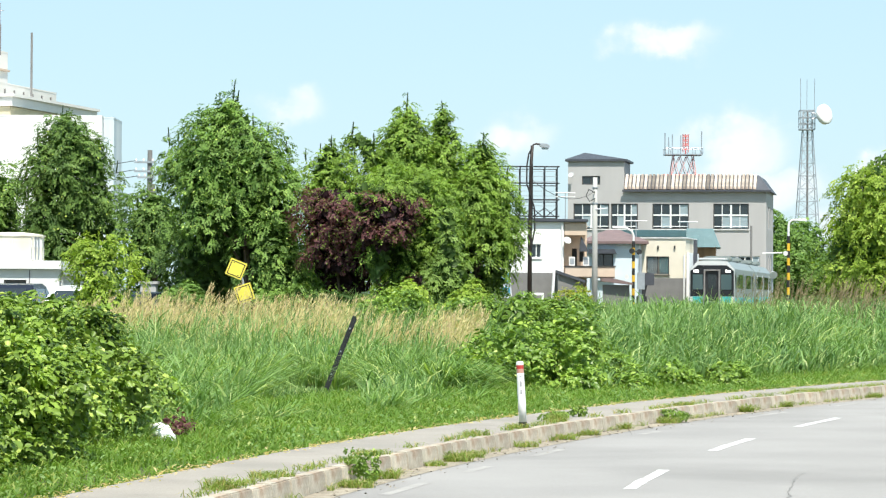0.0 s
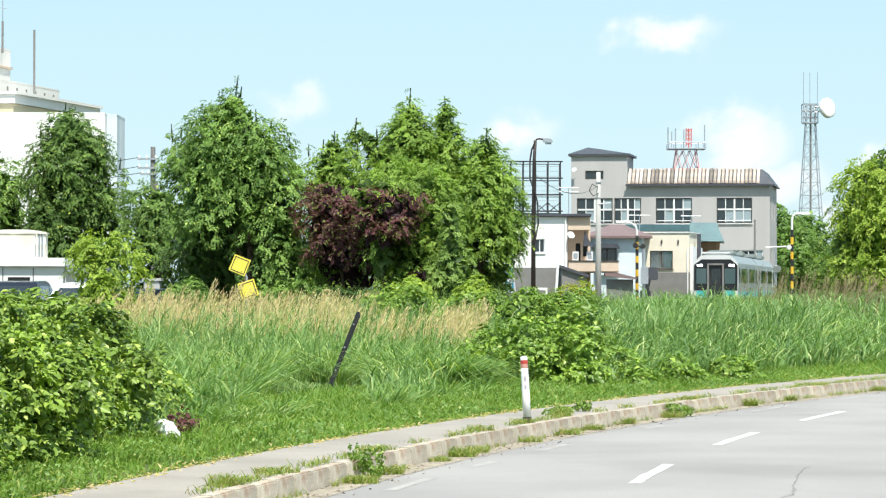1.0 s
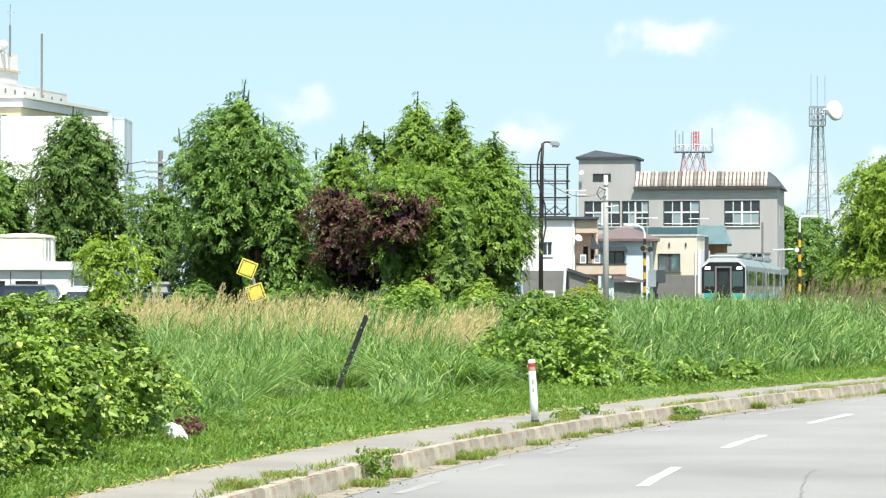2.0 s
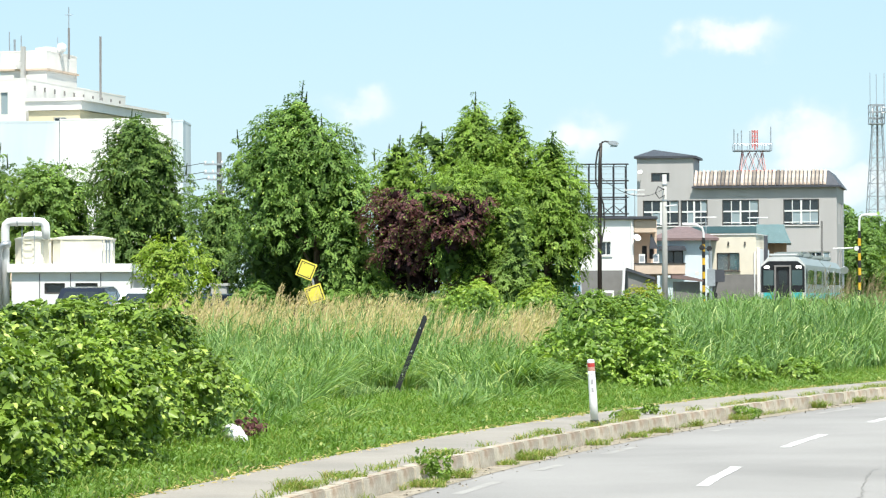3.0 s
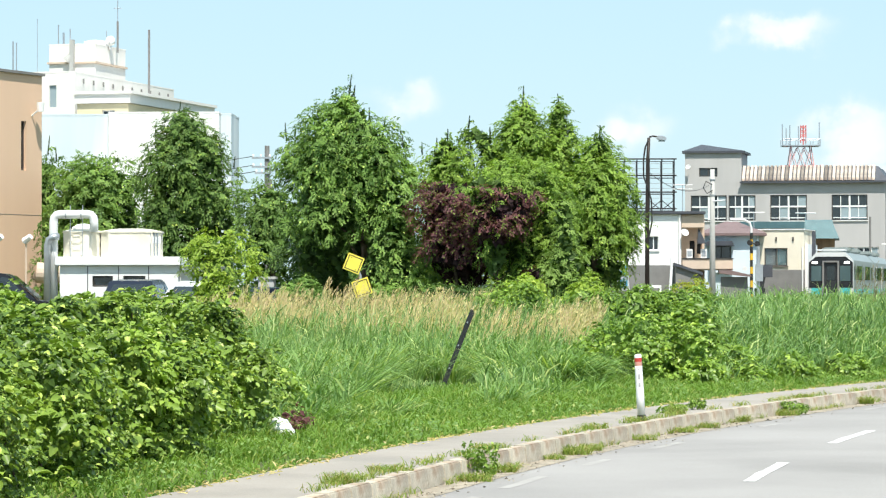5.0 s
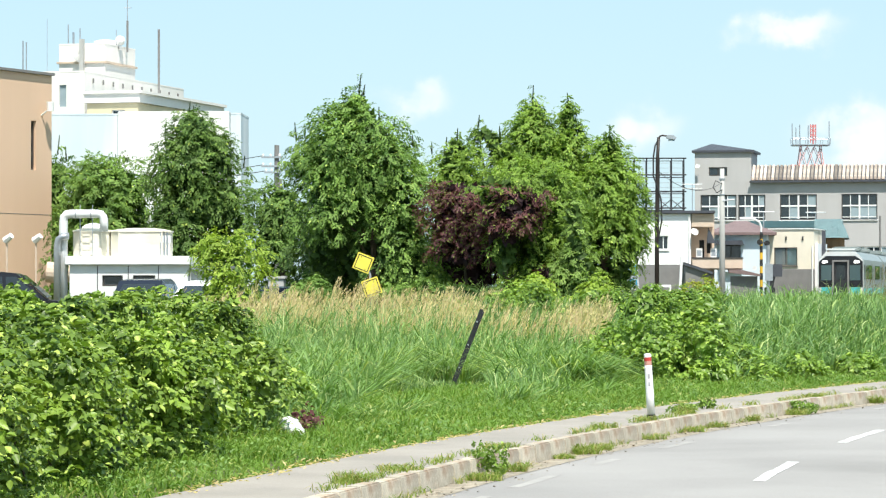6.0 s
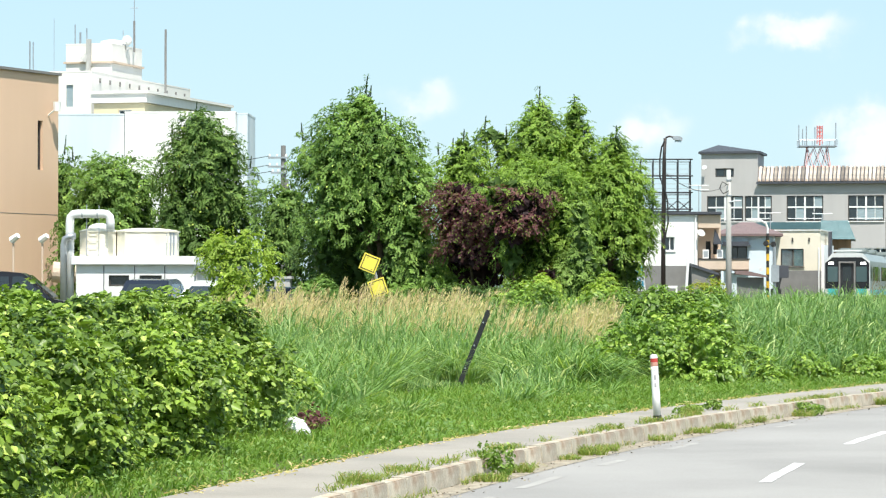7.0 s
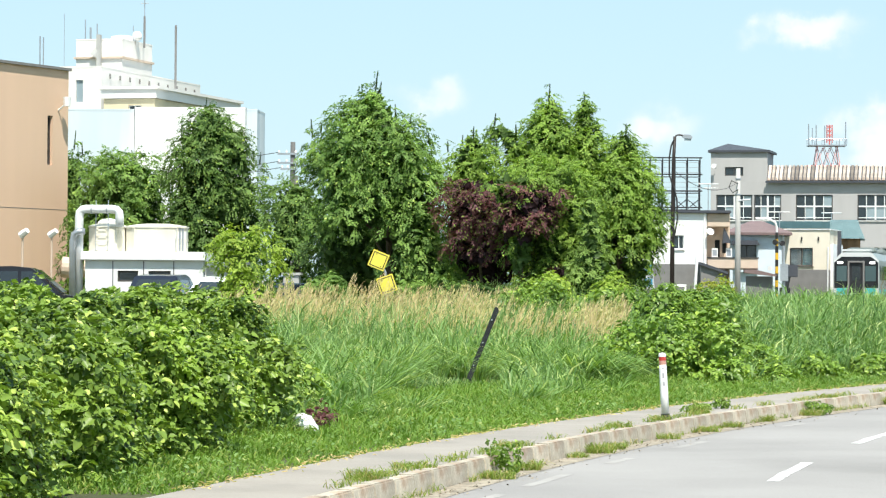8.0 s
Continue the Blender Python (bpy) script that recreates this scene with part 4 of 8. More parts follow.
def cream_house():
    b = thing("house", pose(14.19, 187.0, 0.42, 0, 0, -12), "cream rendered house with grey base and curtained window", "house")
    W, D, H = 2.98, 6.0, 5.02
    h = [(0.36, 1.88, 2.64, 3.83)]
    shell(b, W, D, 2.4, H, M["cream"], holes=h)
    window(b, h[0], 2, 1, M["bronze"], t=0.06, glass="clear")
    for x0, x1, mt, lab in ((0.40, 1.06, "paleglass", "pale net curtain"), (1.2, 1.84, "curtain", "teal curtain behind the glass")):
        boxed("curtain", (x0, x1, 0.30, 0.34, 2.7, 3.78), M[mt], b, lab)
    boxed("base", (-0.02, W + 0.02, -0.02, D, 0, 2.395), M["stone"], b)
    boxed("roof", (-0.08, W + 0.08, -0.08, D, H + 0.003, H + 0.07), M["frame"], b)
    for x in (1.1, 2.2):
        boxed("vent", (x, x + 0.1, -0.08, 0.0, 4.3, 4.55), M["bronze"], b)
    bm = bmesh.new()
    tube(bm, (W - 0.1, -0.06, 0.3), (W - 0.1, -0.06, 3.9), 0.05)
    part("downpipe", bm, M["white"], b)
    # white lean-to along its flank, with a tall dark duct
    boxed("side_wall", (W + 0.024, W + 0.2, 0.3, D - 0.2, 0, 4.1), M["hwhite"], b, "white side wall")
    boxed("duct", (W + 0.21, W + 0.42, 2.6, 3.1, 0.3, 5.0), M["slate"], b, "dark grey metal duct")
    boxed("side_pane", (W + 0.202, W + 0.22, 4.2, 5.0, 2.2, 3.6), M["paleglass"], b)


def teal_house():
    b = thing("house", pose(13.9, 196.0, 0.42, 0, 0, -6), "brown timber-sided house with a teal metal mansard roof", "house")
    W, D = 6.15, 8.0
    holes = [(5.30, 5.58, 2.75, 3.95), (5.76, 6.0, 2.9, 3.85)]
    shell(b, W, D, 0, 4.75, M["wood"], holes=holes, right_holes=[(1.0, 2.0, 2.4, 3.8)])
    for h in holes:
        window(b, h, 1, 2, M["frame"], t=0.05)
    boxed("flat_wall", (-0.1, 4.0, -0.25, -0.02, 0, 5.3), M["cream"], b)
    boxed("flat_roof", (-0.3, 4.1, -0.5, D, 5.303, 5.78), M["teal"], b)
    bm = bmesh.new()
    lo = [bm.verts.new(c) for c in ((4.104, -0.6, 4.6), (W + 0.32, -0.6, 4.6), (W + 0.32, D + 0.5, 4.6), (4.104, D + 0.5, 4.6))]
    hi = [bm.verts.new(c) for c in ((4.104, -0.1, 5.9), (W - 0.2, -0.1, 5.9), (W - 0.2, D, 5.9), (4.104, D, 5.9))]
    bm.faces.new(lo), bm.faces.new(hi)
    for i in range(4):
        bm.faces.new((lo[i], lo[(i + 1) % 4], hi[(i + 1) % 4], hi[i]))
    part("mansard", bm, M["teal"], b)
    for k in range(6):
        x = 4.25 + 0.37 * k
        bm = bmesh.new()
        tube(bm, (x * 1.01, -0.615, 4.62), (x * 0.985, -0.115, 5.89), 0.02, n=4)
        part("roof_seam", bm, M["teal"], b)
    boxed("step", (4.9, 6.7, -1.2, -0.02, 0, 2.1), M["slate"], b)
    for x in (5.0, 5.64):
        boxed("shutter", (x, x + 0.1, -0.05, -0.002, 2.6, 4.3), M["wood"], b)


white_house()
hip_house()
cream_house()
teal_house()
satellite_dish(8.45, 169.6, 4.97, 0.24, 25, "white satellite dish on a house wall")
satellite_dish(13.3, 260.8, 12.75, 0.24, -25, "white satellite dish on the tower wall")


def billboard():
    t = thing("billboard_frame", pose(4.3, 178.0, 0.42), "bare rusting steel billboard frame, stripped of its panels", "billboard")
    W, z0, z1 = 3.9, 6.2, 9.33
    for x in np.linspace(0, W, 6):
        bm = bmesh.new()
        tube(bm, (x, 0, 0 if x in (0, W) else z0), (x, 0, z1), 0.04, n=6)
        part("post", bm, M["dark"], t)
        bm = bmesh.new()
        tube(bm, (x, 1.5, z0 - 0.2), (x, 1.5, z1 - 0.1), 0.03, n=6), tube(bm, (x, 0, z1 - 0.3), (x, 1.5, z0), 0.02, n=6)
        part("stay", bm, M["dark"], t)
    for z in np.linspace(z0, z1, 4):
        bm = bmesh.new()
        tube(bm, (-0.15, -0.05, z), (W + 0.15, -0.05, z), 0.045, n=6), tube(bm, (-0.1, 1.5, z - 0.1), (W + 0.1, 1.5, z - 0.1), 0.025, n=6)
        part("rail", bm, M["dark"], t)
    for z in np.linspace(z0 + 0.35, z1 - 0.3, 9):
        bm = bmesh.new()
        tube(bm, (0, 0.05, z), (W, 0.05, z), 0.02, n=4)
        part("batten", bm, M["galv"], t)
    for k in range(5):
        bm = bmesh.new()
        a = W * k / 5
        tube(bm, (a, 0.4, z0 - 0.1), (a + W / 5, 0.4, z0 + 0.55), 0.035, n=4), tube(bm, (a + W / 5, 0.4, z0 - 0.1), (a, 0.4, z0 + 0.55), 0.035, n=4)
        part("brace", bm, M["dark"], t)


billboard()


def tan_building():
    b = thing("building", pose(-16.98, 95.0, 0.43, 0, 0, 66), "tall tan rendered building with a grey roof edge", "building")
    # local x runs along the long wall, away from the camera; the wall faces the car park
    L = 14.0
    H = 8.42
    hole = [(L - 1.22, L - 0.92, 5.2, 6.85)]
    m = Matrix.Translation((-L, 0, 0))
    bm = bmesh.new()
    facade(bm, L, 0, H, hole, 0.3, m)
    part("wall", bm, M["tan"], b)
    window(b, hole[0], 1, 3, M["bronze"], m=m, t=0.07, sill=False)
    bm = bmesh.new()
    box(bm, -L, 0, 0.301, 9, 0, H)
    part("body", bm, M["tan"], b)
    bm = bmesh.new()
    box(bm, -L - 0.1, 0.05, -0.10, 9.1, H + 0.002, H + 0.09)
    part("roof_edge", bm, M["stone"], b, "grey metal coping")
    bm = bmesh.new()
    box(bm, -L, 0.0, -0.006, -0.002, 3.70, 3.715)
    part("joint", bm, M["stone"], b)
    for x, z in ((-0.60, 7.3),):
        bm = bmesh.new()
        tube(bm, (x, 0, z - 0.25), (x, -0.35, z), 0.03), tube(bm, (x, -0.35, z - 0.12), (x, -0.35, z + 0.2), 0.11, 0.13)
        part("wall_lamp", bm, M["white"], b)


def car_park_lamps():
    for x, y, z in ((-16.75, 86.0, 3.15), (-16.22, 88.0, 3.18)):
        t = thing("spotlight", pose(x, y, 0.43), "small white spotlight on a thin post", "lamp", "car park spotlights")
        bm = bmesh.new()
        tube(bm, (0, 0, 0), (0, 0, z - 0.43), 0.035)
        part("post", bm, M["beige"], t)
        bm = bmesh.new()
        tube(bm, (-0.05, 0, z - 0.45), (0.17, -0.12, z - 0.30), 0.12, 0.09)
        part("head", bm, M["white"], t)
    t = thing("pump_housing", pose(-15.35, 88.6, 0.43), "round-topped tan metal housing on legs", "equipment")
    for x in (-0.35, 0.35):
        bm = bmesh.new()
        tube(bm, (x - 0.3, 0, 1.75), (x + 0.3, 0.1, 1.7), 0.33, 0.33, n=16)
        part("drum", bm, M["beige"], t)
        bm = bmesh.new()
        tube(bm, (x, 0, 0), (x, 0, 1.5), 0.06)
        part("leg", bm, M["beige"], t)


tan_building()
car_park_lamps()


def plant_room():
    base = pose(-14.12, 82.0, 0.43, 0, 0, 2)
    b = thing("plant_room", base, "low white prefabricated plant room with small dark windows", "outbuilding")
    W, D, H = 3.45, 3.0, 1.92
    holes = [(0.95, 1.55, 1.30, 1.62), (1.85, 2.50, 1.30, 1.62)]
    shell(b, W, D, 0, H, M["hvac"], holes=holes)
    for h in holes:
        window(b, h, 1, 1, M["bronze"], t=0.05, sill=False)
    boxed("inner_wall", (0.3, W - 0.3, 0.7, 0.75, 0.1, 1.9), M["stone"], b)
    boxed("roof_slab", (-0.12, W + 0.07, -0.15, D + 0.1, H + 0.003, H + 0.26), M["hvac"], b, bevel=0.02)
    for x in (0.80, 1.70, 2.58):
        boxed("panel_joint", (x, x + 0.025, -0.012, -0.001, 0.1, H - 0.02), M["slate"], b)
    # lower annexe at the far end
    boxed("annexe", (W + 0.004, W + 1.0, 0.5, D, 0, 1.75), M["hvac"], b)
    boxed("annexe_roof", (W + 0.075, W + 1.15, 0.35, D + 0.1, 1.753, 1.92), M["galv"], b)
    z = H + 0.265
    for x0, w, dome in ((0.02, 1.06, True), (1.12, 1.75, False)):
        t = thing("water_tank", base @ Matrix.Translation((x0, 0.35, z)), "cream panelled water tank with a low domed lid on a roof", "water tank", "roof water tanks")
        # eight-sided body with rounded upright corners
        bm = bmesh.new()
        c = 0.28
        ring = [(c, 0), (w - c * 0.8, 0), (w, c), (w, 1.3 - c), (w - c, 1.3), (c, 1.3), (0, 1.3 - c), (0, c)]
        lo = [bm.verts.new((p, q, 0)) for p, q in ring]
        hi = [bm.verts.new((p, q, 0.70)) for p, q in ring]
        bm.faces.new(lo), bm.faces.new(hi)
        for k in range(8):
            bm.faces.new((lo[k], lo[(k + 1) % 8], hi[(k + 1) % 8], hi[k]))
        part("body", bm, M["tank"], t)
        bm = bmesh.new()
        rings = []
        for k, zz in ((1.04, 0.703), (1.04, 0.75), (0.72, 0.80), (0.4, 0.83 if not dome else 0.81)):
            rings.append([bm.verts.new((w / 2 + (p - w / 2) * k, 0.65 + (q - 0.65) * k, zz)) for p, q in ring])
        for r0, r1 in zip(rings, rings[1:]):
            for k in range(8):
                bm.faces.new((r0[k], r0[(k + 1) % 8], r1[(k + 1) % 8], r1[k]))
        bm.faces.new(rings[0]), bm.faces.new(rings[-1])
        part("lid", bm, M["tank"], t)
        for k in range(3):
            x = 0.28 + (w - 0.5) * k / 2
            boxed("rib", (x - 0.025, x + 0.025, -0.03, -0.002, 0.02, 0.69), M["tank"], t)
        if dome:
            bm = bmesh.new()
            lathe(bm, [(0.36, 0.812), (0.34, 0.88), (0.22, 0.95), (0.05, 0.98)], 16, (0.55, 0.65))
            part("hatch_dome", bm, M["hvac"], t, smooth=True)
            l = new("ladder")
            l.parent, l.matrix_basis = t, Matrix.Translation((0.24, -0.1, 0))
            for x in (0, 0.36):
                boxed("rail", (x, x + 0.022, 0, 0.022, 0, 1.50), M["galv"], l)
            for k in range(4):
                boxed("rung", (0.022, 0.36, 0.003, 0.019, 0.12 + 0.2 * k, 0.138 + 0.2 * k), M["tank"], l)
        else:
            for k in range(3):
                f = 0.1 + 0.36 * k
                o = boxed("hatch", (-0.11, 0.11, -0.025, -0.003, 0.38, 0.60), M["frame"], t, bevel=0.009)
                o.matrix_basis = Matrix.Translation((w - 0.23 + 0.20 * f, 0.02 + 0.25 * f, 0)) @ Euler((0, 0, radians(52))).to_matrix().to_4x4()
                boxed("corner_rib", (-0.03, 0.03, -0.03, -0.003, 0.02, 0.69), M["galv"], t).matrix_basis = Matrix.Translation((w - 0.25 + 0.22 * (f - 0.1), 0.25 * (f - 0.1), 0)) @ Euler((0, 0, radians(52))).to_matrix().to_4x4()
    d = thing("duct", pose(-14.34, 82.2, 0.43), "fat white insulated duct rising and bending over a tank", "duct")
    bm = bmesh.new()
    bend = [(0, 0, 0), (0, 0, 3.20), (0.02, 0, 3.33), (0.09, 0, 3.40), (0.22, 0, 3.42), (1.0, 0, 3.42), (1.10, 0, 3.40), (1.17, 0, 3.33), (1.19, 0, 3.2), (1.19, 0, 2.9)]
    pipe(bm, bend, 0.125, n=14)
    part("pipe", bm, M["hvac"], d, smooth=True)
    for k in (0.35, 0.8):
        bm = bmesh.new()
        tube(bm, (k, 0, 3.42), (k + 0.04, 0, 3.42), 0.135, n=14)
        part("joint_band", bm, M["galv"], d)
    bm = bmesh.new()
    pipe(bm, [(-0.14, -0.25, 0), (-0.14, -0.25, 2.5), (-0.10, -0.25, 2.68), (0.02, -0.25, 2.76), (0.2, -0.2, 2.76)], 0.10, n=12)
    part("flue", bm, M["galv"], d, "grey metal flue", smooth=True)


plant_room()


M["blueclad"] = surface("pale_blue_cladding", (0.56, 0.64, 0.69), 0.7, vary=0.06, scale=0.6, second=(0.74, 0.79, 0.81), stain=0.8, streak=True, bump=0.003)
M["yellowwall"] = surface("pale_yellow_render", (0.66, 0.57, 0.38), 0.8, vary=0.05, scale=1.0)


def hospital():
    b = thing("hospital_building", pose(-30.2, 200.0, 0.43), "large white multi-storey building with stepped penthouses", "building")
    # lower white box, its corner towards the camera
    def block(name, origin, turn, W, D, z0, z1, mat, label="", holes=(), left_holes=()):
        g = new(name)
        g.parent, g.matrix_basis = b, pose(*origin, 0, 0, turn)
        for holes_, L, m in ((holes, W, Matrix()), ((), D - 0.5, pose(W, 0.25, 0, 0, 0, 90)), (left_holes, D - 0.5, pose(0, D - 0.25, 0, 0, 0, -90)), ((), W, pose(W, D, 0, 0, 0, 180))):
            bm = bmesh.new()
            facade(bm, L, z0, z1, list(holes_), 0.25, m)
            o = new("wall", to_mesh("wall", bm, mat))
            o.parent = g
        bm = bmesh.new()
        box(bm, 0.26, W - 0.26, 0.26, D - 0.26, z1 - 0.5, z1 - 0.3)
        o = new("roof", to_mesh("roof", bm, M["pole"]))
        o.parent = g
        bm = bmesh.new()
        box(bm, -0.015, W + 0.015, -0.015, 0.3, z1 + 0.002, z1 + 0.12), box(bm, -0.015, 0.3, 0.3, D, z1 + 0.002, z1 + 0.12), box(bm, W - 0.3, W + 0.015, 0.3, D, z1 + 0.002, z1 + 0.12)
        o = new("parapet", to_mesh("parapet", bm, mat))
        o.parent = g
        return g
    block("lower_block", (-4.9, -5.0, 0), 0, 4.85, 5.0, 0, 13.15, M["blueclad"])
    block("lower_block", (0.0, -5.0, 0), 0, 7.7, 5.0, 0, 13.3, M["hwhite"])
    block("stair_block", (7.72, -4.0, 0), 0, 0.72, 5.0, 0, 13.25, M["blueclad"])
    TURN = -13.6
    y = block("yellow_storey", (-3.1, 0.6, 0), TURN, 3.9, 17.0, 12.6, 14.2, M["yellowwall"], holes=((1.9, 2.9, 13.25, 13.85),))
    window(y, (1.9, 2.9, 13.25, 13.85), 2, 1, M["frame"], t=0.06, sill=False)
    bm = bmesh.new()
    box(bm, -0.15, 4.1, -0.2, 17.1, 14.35, 15.0), box(bm, -0.3, 4.3, -0.35, 17.2, 15.0, 15.2)
    part("eave", bm, M["offwhite"], y)
    u = block("upper_storey", (-7.2, 5.6, 0), TURN, 3.3, 20.0, 12.6, 16.9, M["offwhite"], holes=((1.3, 1.85, 14.4, 16.0),))
    boxed("pane", (1.3, 1.85, 0.12, 0.15, 14.4, 16.0), M["paleglass"], u)
    for k in range(10):
        bm = bmesh.new()
        tube(bm, (3.36, 1.5 + 1.9 * k, 16.2), (3.36, 1.5 + 1.9 * k, 16.55), 0.07)
        part("spout", bm, M["stone"], u)
    g = block("penthouse", (-7.2, 12.4, 0), TURN, 3.75, 6.0, 16.4, 19.5, M["offwhite"], holes=((0.35, 0.8, 16.9, 17.5),))
    bm = bmesh.new()
    box(bm, -0.15, 3.9, -0.15, 6.1, 18.1, 18.25)
    part("ledge", bm, M["beige"], g)
    bm = bmesh.new()
    box(bm, 1.85, 2.15, -0.5, -0.16, 16.4, 19.9)
    part("chimney", bm, M["pole"], g)
    bm = bmesh.new()
    tube(bm, (1.6, -0.35, 18.3), (1.85, -0.35, 18.7), 0.35, 0.2, n=12)
    part("horn", bm, M["pole"], g)
    # roof aerials, in the block's own frame
    for n_, x, yy, z0, z1, r in (("aerial", -8.75, 6.0, 16.2, 19.3, 0.06), ("aerial", -8.5, 6.0, 16.2, 19.2, 0.05), ("aerial", -7.05, 6.5, 16.5, 21.0, 0.02), ("mast", 1.0, 8.0, 14.9, 20.3, 0.09),
                             ("mast", -2.4, 15.0, 19.2, 21.6, 0.09), ("aerial", -6.7, 13.5, 19.2, 21.2, 0.05), ("aerial", -5.8, 13.5, 19.2, 20.9, 0.05), ("aerial", -6.3, 13.5, 19.2, 20.6, 0.09), ("aerial", -3.1, 14, 19.3, 20.8, 0.03)):
        bm = bmesh.new()
        tube(bm, (x, yy, z0), (x, yy, z1), r, n=6)
        part(n_, bm, M["stone"] if n_ == "mast" else M["galv"], b)
    bm = bmesh.new()
    tube(bm, (-2.4, 15.0, 21.6), (-2.4, 15.0, 23.2), 0.04, n=6), tube(bm, (-2.7, 15.0, 22.6), (-2.1, 15.0, 22.6), 0.03, n=6)
    part("aerial", bm, M["galv"], b)
    bm = bmesh.new()
    bmesh.ops.create_uvsphere(bm, u_segments=14, v_segments=8, radius=0.38, matrix=Matrix.Translation((-2.8, 14.0, 20.0)))
    tube(bm, (-2.8, 14.0, 19.3), (-2.8, 14.0, 19.7), 0.12)
    part("radome", bm, M["dish"], b, smooth=True)
    bm = bmesh.new()
    lathe(bm, [(1.0, 19.5), (0.9, 20.0), (0.3, 20.1)], 14, (-4.0, 14.5))
    part("roof_cap", bm, M["hwhite"], b)
    return b


hospital()


# ---------------------------------------------------------------- trees and shrubs
def limbs(bm, base, top, r, n, reach):
    base, top = Vector(base), Vector(top)
    pts = [base.lerp(top, k / 5) + Vector((random.uniform(-.08, .08), random.uniform(-.08, .08), 0)) * (k > 0) for k in range(6)]
    pipe(bm, pts, [r * (1 - 0.8 * k / 5) for k in range(6)], n=7)
    for i in range(n):
        f = random.uniform(0.15, 0.85)
        p = base.lerp(top, f)
        a = random.uniform(0, 2 * math.pi)
        l = reach * (1.05 - f) * random.uniform(0.6, 1.0)
        q = p + Vector((math.cos(a) * l, math.sin(a) * l, l * random.uniform(0.25, 0.7)))
        mid = p.lerp(q, 0.5) + Vector((0, 0, -0.1 * l))
        rr = r * (1 - f) * 0.5 + 0.02
        pipe(bm, [p, mid, q], [rr, rr * 0.7, rr * 0.25], n=5)


def crown_lumps(x, y, profile, n, lump):
    """Lumps on a crown whose radius follows (height, radius) pairs."""
    hs, rs = zip(*profile)
    out = []
    for _ in range(n):
        h = hs[0] + (hs[-1] - hs[0]) * rng.random()
        R = np.interp(h, hs, rs)
        if rng.random() > 0.25 + 0.75 * R / max(rs):
            continue
        a = rng.uniform(0, 2 * math.pi)
        r = R * math.sqrt(rng.uniform(0.3, 1.0)) * rng.uniform(0.7, 1.22)
        s = lump * (0.35 + 1.15 * rng.random() ** 1.6) * (0.45 + 0.55 * R / max(rs))
        out.append((x + r * math.cos(a), y + r * math.sin(a), h, s, s * rng.uniform(0.8, 1.7)))
    for h, R in zip(np.linspace(hs[0], hs[-1], 9), np.interp(np.linspace(hs[0], hs[-1], 9), hs, rs)):
        out.append((x, y, h, max(R * 0.52, 0.1), max(R * 0.55, 0.15)))
    return out


def spires(tops):
    """Bare leaders with short needle tufts: (x, y, z, height)."""
    verts, faces = [], []
    for x, y, z, h in tops:
        z -= 0.55
        tilt = Vector((random.uniform(-.15, .15), random.uniform(-.1, .1), 1)).normalized()
        n = int(50 + 120 * h)
        for i in range(n):
            f = i / n
            c = Vector((x, y, z)) + tilt * h * f
            a = random.uniform(0, 6.28)
            l = (0.06 * (1 - f) + 0.025) * (0.5 + 0.5 * h)
            d = Vector((math.cos(a) * l, math.sin(a) * l, l * 1.1))
            s = Vector((-math.sin(a), math.cos(a), 0)) * 0.016
            k = len(verts)
            verts += [c - s, c + s, c + d]
            faces.append((k, k + 1, k + 2))
    return verts, faces


